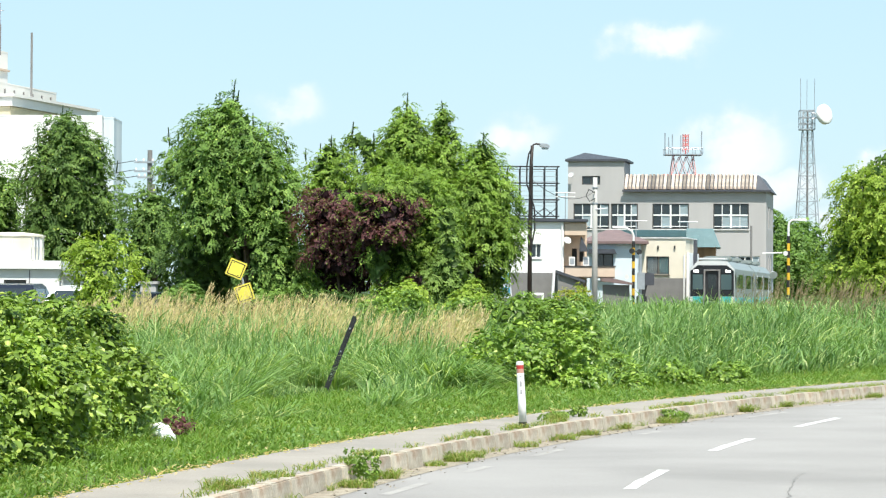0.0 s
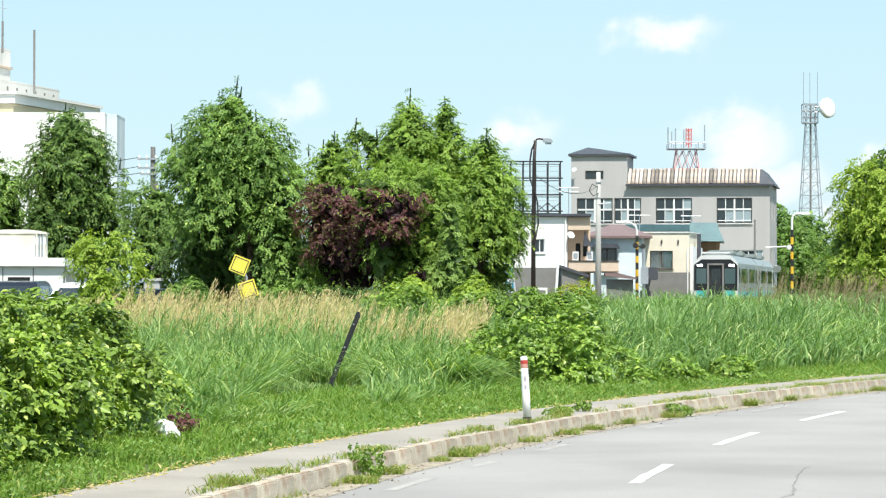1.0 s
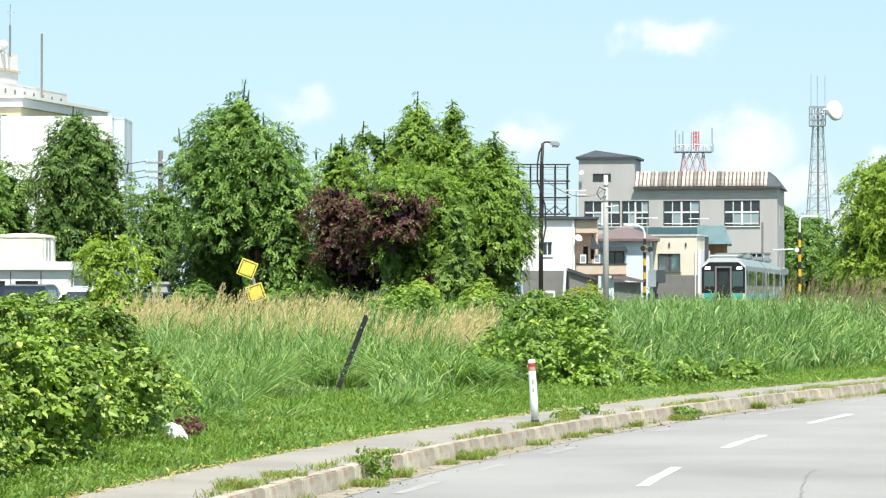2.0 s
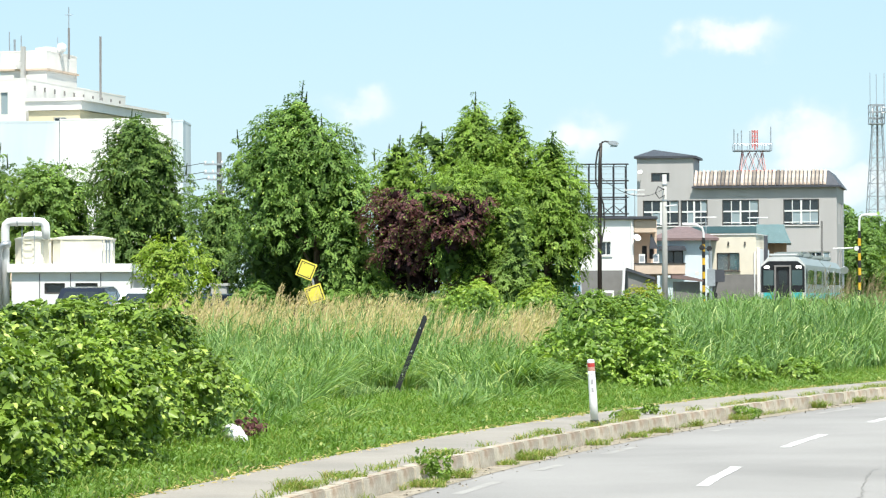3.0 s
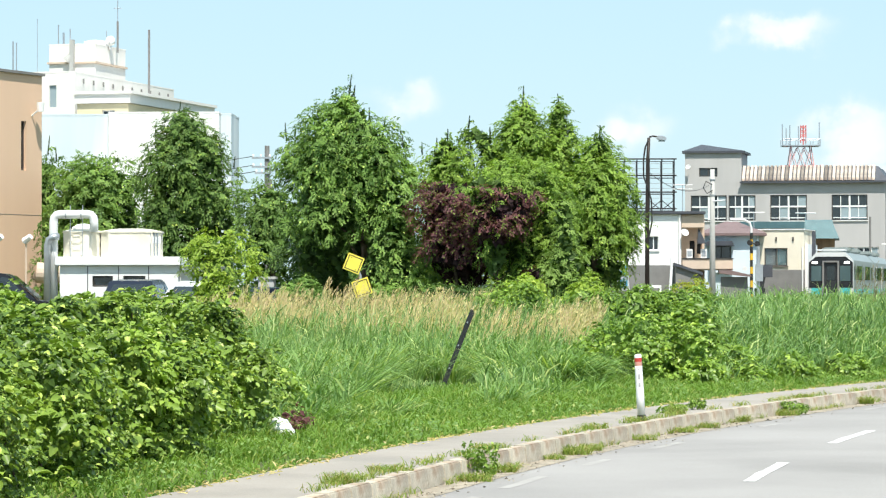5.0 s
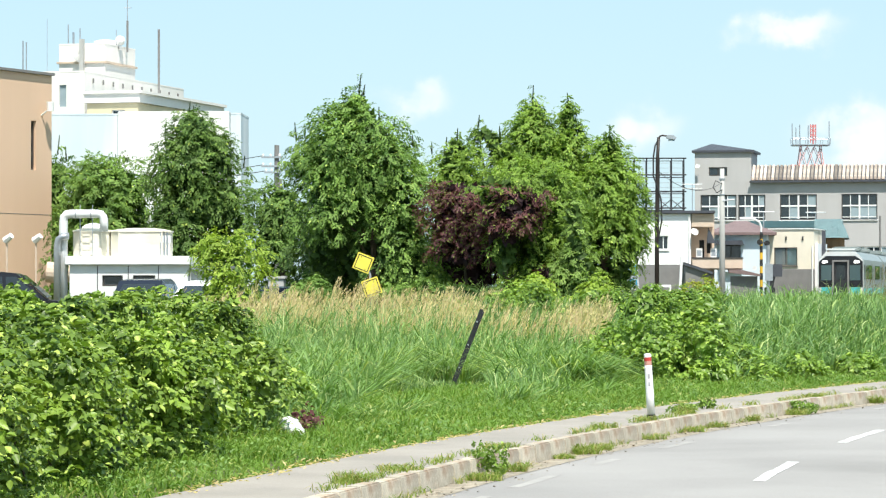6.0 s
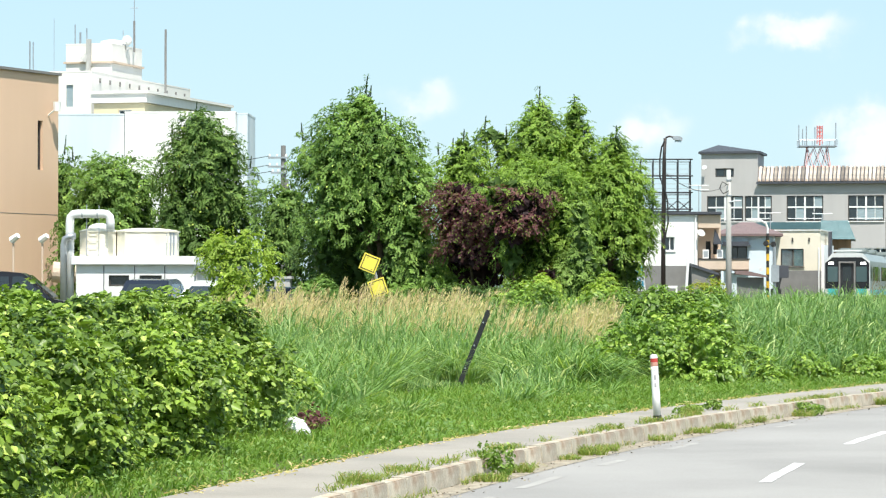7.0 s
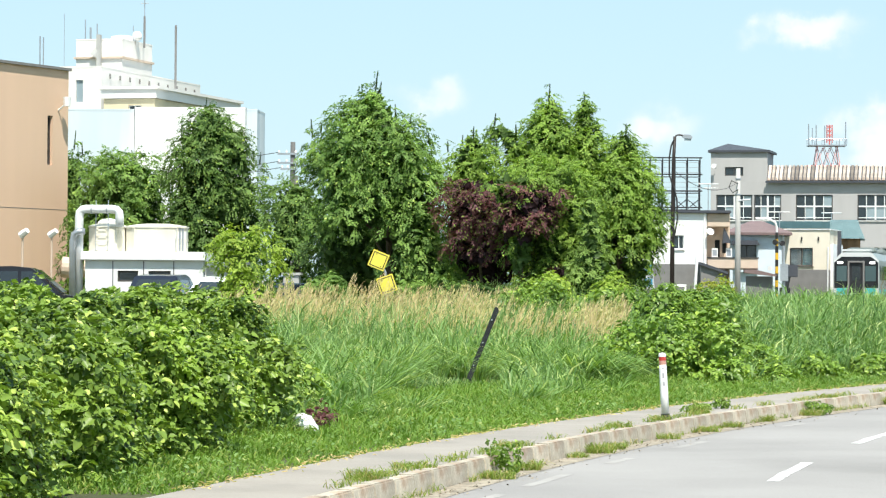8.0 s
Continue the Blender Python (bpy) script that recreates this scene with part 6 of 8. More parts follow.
def big_bush():
    lumps = []

    def face(y):
        """The thicket's edge towards the path."""
        return -3.62 + 0.072 * (y - 23) - 0.13 * math.sin(y * 1.9) - 0.6 * max(0.0, (y - 31.2) / 1.2) ** 2

    def crest(x, y):
        edge = min(max((face(y) - x) / 0.55, 0.0), 1.0)
        return 0.86 + 0.66 * math.sqrt(edge) + 0.11 * math.sin(2.2 * x + 2 * y) + 0.10 * min(1.0, max(0.0, -x - 4.2)) - 0.25 * max(0.0, (y - 30.8) / 1.2)
    for i in range(330):
        y = rng.uniform(18.3, 32.0)
        x = face(y) - 3.6 * rng.random() ** 1.5
        if y < 29 and noise.noise((x * 0.8, y * 0.65, 3.3)) < -0.10:
            continue
        s = rng.uniform(0.12, 0.34)
        lumps.append((x, y, max(crest(x, y) - s * 0.7, 0.25) * (1.0 if rng.random() < 0.6 else rng.uniform(0.2, 0.95)), s, s))
    for i in range(170):  # the face, cushion over cushion down to the ground
        y = rng.uniform(18.3, 31.8)
        s = rng.uniform(0.11, 0.27)
        z = rng.uniform(0.12, 1.15)
        if noise.noise((y * 1.1, z * 2.2, 3.3)) < -0.12 or (y < 25.0 and 0.4 < z < 1.05 and rng.random() < 0.7):
            continue
        lumps.append((face(y) - 0.30 * rng.random() - 0.28 * max(0.0, z - 0.55), y, z, s, s))
    return broad_bush("shrub", -4.3, 28.5, lumps, 104000, 0.074, M["bush"], "sprawling broad-leaved thicket, sunlit yellow-green, beside the footpath", loose=200)


big_bush()


def knot_bush():
    lumps = []
    for i in range(120):
        a, r = rng.uniform(0, 6.28), math.sqrt(rng.random())
        x, y = 1.95 + 1.6 * r * math.cos(a), 45.9 + 1.9 * r * math.sin(a)
        top = (0.30 + 0.95 * (1 - r * r)) * rng.uniform(0.75, 1.1) + 0.12 * math.sin(3.1 * x)
        s = rng.uniform(0.14, 0.30)
        if noise.noise((x * 1.3, y * 0.8, 7.7)) < -0.22:
            continue
        lumps.append((x, y, max(0.2, top * (1.0 if rng.random() < 0.62 else rng.uniform(0.2, 0.9))), s, s * 0.8))
    return broad_bush("shrub", 1.9, 46.5, lumps, 16000, 0.088, M["knot"], "dense knotweed clump with layered green leaves", loose=60)


knot_bush()


def scatter(n, y0, y1, o0, o1):
    """Random places in a band along the kerb, by distance and offset."""
    y = rng.uniform(y0, y1, n)
    o = rng.uniform(o0, o1, n)
    return kerb_x(y) + o * 1.05, y


def tuft_noise(x, y, s, seed=0.0):
    return np.array([noise.noise((a * s + seed, b * s, seed)) for a, b in zip(x, y)])


def grass_field():
    # tall grass of the field
    x, y = scatter(98000, 24, 72, -17, -2.9)
    keep = (np.abs(x) < 0.19 * y + 1.5)
    x, y = x[keep], y[keep]
    c = tuft_noise(x, y, 1.1)
    keep = c > -0.22 + 0.25 * rng.random(len(x))
    x, y, c = x[keep], y[keep], c[keep]
    u = x - kerb_x(y) + 0.5 * tuft_noise(x, y, 0.6, 11.0)
    ramp = np.clip((-u - 4.0) / 9.0, 0, 1) * np.clip((y - 34) / 20, 0.25, 1)
    h = (0.40 + 0.78 * ramp + 0.42 * c) * np.clip((-u - 2.3) / 1.5, 0.4, 1) * rng.uniform(0.55, 1.25, len(x))
    h *= np.where((np.abs(x + 1.62) < 0.75) & (y > 33) & (y < 46.8), 0.22, 1.0)
    h *= np.where((x > 0.75) & (x < 3.7) & (y > 40) & (y < 45.5), 0.25, 1.0)
    half = rng.random(len(x)) < 0.22
    tag = dict(label="tall uncut arching green grass of the field", category="grass", kind="stuff")
    for k, mat, bend in ((half, M["blade"], 0.65), (~half, M["reed"], 0.38)):
        tagged(new("tall_grass", blades("tall_grass", x[k], y[k], ground_z(x[k], y[k]) - 0.02, np.maximum(h[k], 0.15), 0.022, mat, (0.05, -0.03), bend)), **tag)
    # arching leaves in the upper half of the sward
    pick = rng.choice(np.flatnonzero(h > 0.36), 24000, replace=False)
    lx, ly, lh = x[pick], y[pick], np.maximum(h[pick], 0.2)
    length = 0.30 + 0.30 * rng.random(len(lx)) * np.clip(lh, 0.4, 1.0)
    dk = rng.random(len(lx)) < 0.5
    for k, mat in ((dk, M["reedgreen"]), (~dk, M["blade"])):
        tagged(new("tall_grass", blades("tall_grass", lx[k], ly[k], ground_z(lx[k], ly[k]) + lh[k] * rng.uniform(0.2, 0.65, k.sum()), length[k] * 0.85, 0.028, mat, (0.04, -0.02), 1.15)), "broad arching grass leaves over the field", "grass", kind="stuff")
    # arching tussocks over the front of the field
    m = 2300
    tx, ty = scatter(m, 26, 60, -11, -2.9)
    ok = (np.abs(tx) < 0.18 * ty + 0.5) & ~((np.abs(tx + 1.62) < 0.85) & (ty > 34) & (ty < 46.8)) & ~((tx > 0.75) & (tx < 3.7) & (ty > 40) & (ty < 46))
    tx, ty = tx[ok], ty[ok]
    per = 27
    a = rng.uniform(0, 6.28, (len(tx), per))
    q = np.abs(rng.normal(0, 0.09, a.shape))
    bx, by = (tx[:, None] + np.cos(a) * q).ravel(), (ty[:, None] + np.sin(a) * q).ravel()
    th = (rng.uniform(0.4, 0.85, len(tx)) * np.clip((-(tx - kerb_x(ty)) - 2.8) / 2.5, 0.5, 1.1))[:, None] * rng.uniform(0.6, 1.2, a.shape)
    dark = np.repeat(tuft_noise(tx, ty, 0.6, 17.0) > 0.0, per)
    for k, mat in ((dark, M["tuft"]), (~dark, M["blade"])):
        tagged(new("tussocks", blades("tussocks", bx[k], by[k], ground_z(bx[k], by[k]) - 0.02, th.ravel()[k], 0.026, mat, (0.10, -0.02), 1.0, a.ravel()[k])), "arching tussocks of coarse green grass", "grass", kind="stuff")
    # lush tufts before the knotweed
    tx, ty = rng.uniform(-0.62, 0.70, 80), rng.uniform(42.4, 45.4, 80)
    a = rng.uniform(0, 6.28, (80, 60))
    q = np.abs(rng.normal(0, 0.10, a.shape))
    bx, by = (tx[:, None] + np.cos(a) * q).ravel(), (ty[:, None] + np.sin(a) * q).ravel()
    th = rng.uniform(0.5, 0.78, 80)[:, None] * rng.uniform(0.6, 1.2, a.shape)
    tagged(new("tussocks", blades("tussocks", bx, by, ground_z(bx, by) - 0.02, th.ravel(), 0.03, M["tuft"], (0.06, -0.02), 1.1, a.ravel())), "lush deep green arching grass tufts before knotweed", "grass", kind="stuff")
    # reeds, taller, over the right-hand stretch
    x, y = scatter(58000, 38, 74, -13, -2.9)
    keep = (x > 0.045 * y + 0.4) & (x < 0.19 * y)
    x, y = x[keep], y[keep]
    c = tuft_noise(x, y, 0.5, 3.0)
    u = x - kerb_x(y)
    h = (1.34 + 0.40 * c) * rng.uniform(0.55, 1.15, len(x)) * np.clip((-u - 2.4) / 2.6, 0.25, 1)
    half = rng.random(len(x)) < 0.6
    for k, mat, bend, lean, wide in ((half, M["reed"], 0.42, 0.04, 0.028), (~half, M["reedgreen"], 0.8, 0.07, 0.032)):
        tagged(new("reeds", blades("reeds", x[k], y[k], ground_z(x[k], y[k]) - 0.02, h[k], wide, mat, (lean, 0.0), bend)), "dense stand of tall blue-green reeds", "reeds", kind="stuff")
    # drooping reed leaves, layer over layer
    pick = rng.choice(len(x), min(len(x), 17000), replace=False)
    lx, ly, lh = x[pick], y[pick], h[pick]
    dk = tuft_noise(lx, ly, 0.9, 31.0) + 0.25 * rng.normal(0, 1, len(lx)) > 0.0
    for k, mat in ((dk, M["reedgreen"]), (~dk, M["reed"])):
        tagged(new("reeds", blades("reeds", lx[k], ly[k], ground_z(lx[k], ly[k]) + lh[k] * rng.uniform(0.25, 0.72, k.sum()), rng.uniform(0.25, 0.52, k.sum()), 0.032, mat, (0.05, 0.0), 1.0)), "drooping blue-green reed leaves", "reeds", kind="stuff")
    # short green verge beside the path
    x, y = scatter(80000, 21, 60, -5.0, -1.22)
    u = x - kerb_x(y)
    h = (0.05 + 0.20 * np.clip((-u - 1.3) / 3.0, 0, 1) + 0.06 * np.maximum(tuft_noise(x, y, 1.7, 21.0), 0)) * rng.uniform(0.5, 1.5, len(x))
    tagged(new("verge_grass", blades("verge_grass", x, y, ground_z(x, y) - 0.01, h, 0.017, M["lawn"], (0.05, 0.0), 0.9)), "short bright green verge grass beside the path", "grass", kind="stuff")
    # low broad-leaved weeds in the verge
    x, y = scatter(16000, 21, 56, -5.0, -1.3)
    c = tuft_noise(x, y, 1.4, 8.0)
    k = c > 0.18
    x, y = x[k], y[k]
    p = np.stack([x, y, ground_z(x, y) + rng.uniform(0.02, 0.16, len(x))], 1)
    tagged(new("verge_weeds", leaf_mesh("verge_weeds", p, np.tile((0.0, -0.2, 1.0), (len(p), 1)), 0.05, M["blade"])), "low clover and plantain leaves in the verge", "weeds", kind="stuff")


def dry_heads(name, n, xr, yr, h0, h1, label, thin=-0.25, mat="straw"):
    """Straw-coloured flowering stems with feathery heads that lean with the wind."""
    x = rng.uniform(*xr, n)
    y = rng.uniform(*yr, n)
    c = tuft_noise(x, y, 0.7, 5.0)
    k = c > thin
    x, y = x[k], y[k]
    n = len(x)
    z = ground_z(x, y)
    h = rng.uniform(h0, h1, n)
    h *= 1 + 0.35 * c[k]
    lean = rng.uniform(0.02, 0.42, n)
    verts, faces = [], []
    base = np.stack([x, y, z], 1)
    top = base + np.stack([lean * h, rng.normal(0, 0.05, n), h], 1)
    mid = base + (top - base) * 0.45 + np.array((-0.02, 0, 0.03))
    side = np.array((0.004, 0, 0))
    V = [np.stack([mid - side, mid + side, top + side, top - side], 1)]
    for j in range(7):
        f = 0.74 + 0.26 * (j + rng.random(n)[:, None]) / 7
        c0 = base + (top - base) * f + np.array((0.02, 0, 0))
        a = rng.uniform(0, 6.28, n)
        d = np.stack([np.cos(a) * 0.4 + 0.35, np.sin(a) * 0.4, np.full(n, 0.9)], 1) * (0.10 * rng.uniform(0.6, 1.3, n))[:, None]
        s = np.stack([-np.sin(a), np.cos(a), np.zeros(n)], 1) * 0.011
        V.append(np.stack([c0, c0 + d * 0.5 + s, c0 + d, c0 + d * 0.5 - s], 1))
    V = np.concatenate(V, 0).reshape(-1, 3)
    tagged(new(name, fast_mesh(name, V, np.arange(len(V)).reshape(-1, 4), M[mat])), label, "grass", kind="stuff")


grass_field()
dry_heads("dry_grass", 1900, (-7.6, -1.5), (52, 68), 0.75, 1.35, "feathery pinkish-tan seed heads over green grass")
dry_heads("dry_grass", 620, (-1.3, 0.7), (50, 56), 0.85, 1.25, "straw-coloured drooping reed plumes", thin=0.02)
dry_heads("dry_grass", 170, (7.0, 11.0), (60, 70), 1.2, 1.7, "dry brown plumes over the reeds", mat="brownhead")
dry_heads("dry_grass", 260, (11.0, 20.0), (92, 104), 1.2, 2.0, "rank brown seed stems before a level crossing", mat="brownhead")


# ---------------------------------------------------------------- kerb stones
def kerb_stones():
    k = tagged(new("kerb"), "weathered concrete kerb of separate blocks", "kerb", kind="structure")
    bm = bmesh.new()
    box(bm, -0.168, 0.0, 0.006, 0.594, -0.12, 0.172, bevel=0.012)
    for v in bm.verts:
        if v.co.x > -0.05 and v.co.z > 0.05:
            v.co.x -= 0.03
    me = to_mesh("kerb_stone", bm, M["kerb"])
    y = 8.0
    while y < 66:
        d = kerb_dir(y + 0.3)
        s = new("kerb_stone", me)
        s.parent = k
        s.matrix_basis = pose(float(kerb_x(y)) + random.uniform(-.006, .006), y, random.uniform(-.006, .004), 0, random.uniform(-.8, .8), -math.degrees(math.atan2(d.x, d.y)))
        y += 0.6 * d.y
kerb_stones()


# ---------------------------------------------------------------- beside the path
def delineator():
    t = thing("delineator_post", pose(1.150, 33.3, 0.166, 0, -3.4, 0), "white roadside marker post with a red band, leaning slightly", "post")
    bm = bmesh.new()
    lathe(bm, [(0.075, 0), (0.075, 0.02), (0.052, 0.035), (0.050, 0.07)], 16)
    part("foot", bm, M["rubber"], t, "black rubber foot")
    bm = bmesh.new()
    lathe(bm, [(0.046, 0.06), (0.047, 0.3), (0.044, 0.62), (0.043, 0.645)], 18)
    part("tube", bm, M["white"], t, smooth=True)
    bm = bmesh.new()
    lathe(bm, [(0.0435, 0.646), (0.0435, 0.69), (0.042, 0.695)], 18)
    part("lower_band", bm, M["salmon"], t, "faded pinkish reflective band")
    bm = bmesh.new()
    lathe(bm, [(0.0445, 0.696), (0.0445, 0.735), (0.043, 0.74)], 18)
    part("red_band", bm, M["red"], t, "red reflective band")
    bm = bmesh.new()
    lathe(bm, [(0.044, 0.741), (0.044, 0.765), (0.036, 0.782), (0.01, 0.787)], 18)
    part("cap", bm, M["white"], t)
    for z0, z1 in ((0.40, 0.45), (0.49, 0.55), (0.60, 0.61)):
        boxed("mark", (-0.012, 0.012, -0.0475, -0.0445, z0, z1), M["faded"], t, "faded grey bar of lettering")


M["faded"] = surface("faded_print", (0.36, 0.36, 0.37), 0.6, vary=0.15, scale=30, bump=0.0)
M["salmon"] = surface("faded_red", (0.52, 0.28, 0.22), 0.45, vary=0.12, scale=15, bump=0.0)
delineator()


def leaning_post():
    t = thing("leaning_post", pose(-1.72, 46.0, -0.05, 0, 21.5, 0), "dark weathered steel post leaning out of the grass", "post")
    boxed("shaft", (-0.030, 0.030, -0.02, 0.02, 0, 1.52), M["dark"], t, bevel=0.008)
    boxed("flange", (0.031, 0.050, -0.035, 0.035, 0.05, 1.49), M["dark"], t)
    for z in (0.5, 0.9, 1.3):
        boxed("bolt", (-0.012, 0.012, -0.03, -0.0205, z - 0.012, z + 0.012), M["galv"], t)


leaning_post()


def plastic_bag():
    bm = bmesh.new()
    bmesh.ops.create_icosphere(bm, subdivisions=4, radius=0.13)
    for v in bm.verts:
        c = v.co.copy()
        k = 1 + 0.28 * noise.noise(c * 9) + 0.12 * noise.noise(c * 26)
        v.co = Vector((c.x * 1.0 * k, c.y * 0.8 * k, c.z * 1.0 * k + 0.10))
        v.co.x += 0.25 * (0.1 - v.co.z) * 0.8
        if v.co.z < 0:
            v.co.z *= 0.1
    t = thing("plastic_bag", pose(-2.72, 29.3, 0.155, 0, 0, 20), "crumpled white plastic rubbish bag lying in the grass", "litter")
    part("bag", bm, M["bag"], t, smooth=True)
    bm = bmesh.new()
    pipe(bm, [(0.05, 0, 0.17), (0.0, 0.01, 0.20), (-0.05, 0.0, 0.20)], [0.03, 0.015, 0.03], n=7)
    part("knot", bm, M["bag"], t)


plastic_bag()


def weed(x, y, z, r, h, n, kind):
    t = thing("weed", Matrix.Translation((x, y, z)), "broad-leaved green weed sprouting by the kerb" if kind == "leaf" else "tuft of yellow-green grass growing at the kerb", "weed", "kerbside weeds")
    if kind == "leaf":
        p, d = shell_points([(rng.uniform(-r, r) * 0.6, rng.uniform(-r, r) * 0.6, h * rng.uniform(0.3, 0.85), r * 0.45, h * 0.3) for _ in range(9)], n, 0.7)
        k = p[:, 2] > 0
        p, d = p[k], d[k]
        d[:, 2] += 0.5
        o = new("leaves", leaf_mesh("leaves", p, d, 0.045, M["knot"], rich=True, wide=0.5, spread=1.0))
    else:
        a, q = rng.uniform(0, 6.28, n), r * np.sqrt(rng.random(n))
        o = new("leaves", blades("leaves", np.cos(a) * q, np.sin(a) * q * 0.8, np.zeros(n) - 0.01, h * rng.uniform(0.5, 1.2, n), 0.008, M["tuft"], (0.0, 0.0), 1.1))
    o.parent = t
    tagged(o, kind="stuff")


M["tuft"] = foliage("kerb_tuft_blades", (0.12, 0.19, 0.03), (0.27, 0.34, 0.075), (0.40, 0.34, 0.15), 0.2, through=0.3)
for wy, wo, wr, wh, wn, wk in ((25.9, 0.08, 0.17, 0.30, 330, "leaf"), (25.4, 0.16, 0.17, 0.10, 300, "grass"), (26.6, 0.12, 0.14, 0.12, 220, "grass"), (22.6, -0.28, 0.16, 0.13, 260, "grass"), (24.1, -0.26, 0.20, 0.09, 240, "grass"),
                               (27.6, -0.28, 0.2, 0.08, 200, "grass"), (29.4, 0.10, 0.18, 0.14, 300, "grass"), (30.1, 0.08, 0.14, 0.10, 180, "grass"), (31.4, -0.22, 0.16, 0.10, 160, "grass"), (32.2, 0.10, 0.16, 0.10, 160, "grass"),
                               (33.1, -0.25, 0.14, 0.09, 120, "grass"), (33.9, 0.09, 0.16, 0.10, 200, "grass"), (35.2, -0.45, 0.22, 0.10, 260, "leaf"), (34.9, -0.30, 0.12, 0.16, 120, "grass"), (36.2, -0.42, 0.12, 0.12, 160, "leaf"),
                               (35.0, 0.10, 0.13, 0.10, 160, "grass"), (36.6, 0.09, 0.09, 0.12, 140, "grass"), (38.7, 0.12, 0.22, 0.16, 420, "leaf"), (38.4, 0.10, 0.2, 0.12, 260, "grass"), (42.2, 0.10, 0.11, 0.16, 200, "grass"),
                               (44.2, 0.09, 0.09, 0.13, 140, "grass"), (40.3, -0.25, 0.14, 0.08, 140, "grass"), (46.2, -0.25, 0.3, 0.09, 260, "grass"), (48.5, 0.1, 0.14, 0.12, 180, "grass"), (28.6, 0.1, 0.12, 0.07, 140, "grass")):
    px, py = along(wy, wo)
    weed(px, py, 0.167 if wo < -0.17 else 0.004, wr, wh, wn, wk)


def path_edges():
    """Fine weeds in the joint behind the kerb and grit in the gutter."""
    n = 5200
    y = rng.uniform(21.5, 50, n)
    k = tuft_noise(y, y * 0, 0.8, 2.0) > -0.05
    y = y[k]
    off = np.where(rng.random(len(y)) < 0.65, rng.normal(-0.22, 0.05, len(y)), rng.normal(0.04, 0.03, len(y)))
    xy = np.array([along(a, b) for a, b in zip(y, off)])
    z = np.where(off < -0.05, 0.166, 0.0)
    tagged(new("joint_weeds", blades("joint_weeds", xy[:, 0], xy[:, 1], z, rng.uniform(0.03, 0.10, len(y)), 0.008, M["tuft"], (0, 0), 1.2)), "thin weeds in the joint behind the kerb", "weeds", kind="stuff")
    n = 700
    y = rng.uniform(21.5, 50, n)
    off = np.abs(rng.normal(0.0, 0.22, n)) + 0.03
    xy = np.array([along(a, b) for a, b in zip(y, off)])
    p = np.stack([xy[:, 0], xy[:, 1], np.full(n, 0.012)], 1)
    tagged(new("grit", leaf_mesh("grit", p, np.tile((0, 0, 1.0), (n, 1)), 0.035, M["dirt"], spread=0.5)), "grit, crumbs and dead leaves in the gutter", "grit", kind="stuff")
    # straw and dead cuttings where the grass meets the path
    n = 1300
    y = rng.uniform(21, 52, n)
    off = -1.25 + np.abs(rng.normal(0, 0.07, n)) * np.where(rng.random(n) < 0.6, -1, 1)
    xy = np.array([along(a, b) for a, b in zip(y, off)])
    p = np.stack([xy[:, 0], xy[:, 1], np.full(n, 0.175)], 1)
    tagged(new("cuttings", leaf_mesh("cuttings", p, np.tile((0, 0, 1.0), (n, 1)), 0.06, M["straw"], wide=0.3, spread=0.6)), "dry cut grass along the path's edge", "grass", kind="stuff")
    # cracks: thin dark seams wandering over the road
    for i in range(5):
        bm = bmesh.new()
        y0, o0 = random.uniform(23, 46), random.uniform(0.9, 5.0)
        prev, a = None, random.uniform(-0.6, 0.6)
        across = i % 3 == 0
        for j in range(22):
            if across:
                o0 += 0.11
                y0 += random.uniform(-0.10, 0.10)
            else:
                y0 += 0.2
                o0 += random.uniform(-0.05, 0.05) + a * 0.02
            if not 0.7 < o0 < 5.5:
                break
            w = random.uniform(0.002, 0.007)
            row = [bm.verts.new((*along(y0, o0 - w), 0.0005 + 0.02 * (1 - abs(2 * o0 / 5.7 - 1)))), bm.verts.new((*along(y0 + (0.02 if across else 0), o0 + w), 0.0005 + 0.02 * (1 - abs(2 * o0 / 5.7 - 1))))]
            if prev:
                bm.faces.new((prev[0], prev[1], row[1], row[0]))
            prev = row
        solid("road_crack", bm, M["crack"], "thin dark crack wandering over the asphalt", "crack", "structure")


M["crack"] = surface("crack_tar", (0.235, 0.225, 0.21), 0.9, vary=0.2, scale=8)
path_edges()


# ---------------------------------------------------------------- signs, lamps and poles
def diamond_signs():
    t = thing("warning_sign", pose(-4.5, 70.0, 0.40), "two blank yellow square boards on one tilted pole", "sign")
    bm = bmesh.new()
    pipe(bm, [(-0.06, 0.06, 0), (-0.03, 0.06, 1.0), (-0.05, 0.06, 1.6), (-0.24, 0.06, 2.1)], 0.03, n=8)
    part("pole", bm, M["galv"], t)
    for x, z, a in ((-0.22, 1.91, -22), (-0.01, 1.31, 19)):
        m = pose(x, 0, z, 0, -a, 0)
        b = new("board", None)
        b.parent, b.matrix_basis = t, m
        bm = bmesh.new()
        box(bm, -0.215, 0.215, 0, 0.02, -0.215, 0.215, bevel=0.006)
        o = new("panel", to_mesh("panel", bm, M["yellow"]))
        o.parent = b
        bm = bmesh.new()
        for q in ((-0.18, 0.18, 0.160, 0.18), (-0.18, 0.18, -0.18, -0.160), (-0.18, -0.160, -0.160, 0.160), (0.160, 0.18, -0.160, 0.160)):
            box(bm, q[0], q[1], -0.004, -0.001, q[2], q[3])
        o = new("border", to_mesh("border", bm, M["stripe_k"]))
        o.parent = b
        for s in (-1, 1):
            bm = bmesh.new()
            tube(bm, (-s * 0.1, -0.006, s * 0.13), (-s * 0.1, 0.0, s * 0.13), 0.012, n=8)
            o = new("bolt", to_mesh("bolt", bm, M["dark"]))
            o.parent = b


diamond_signs()


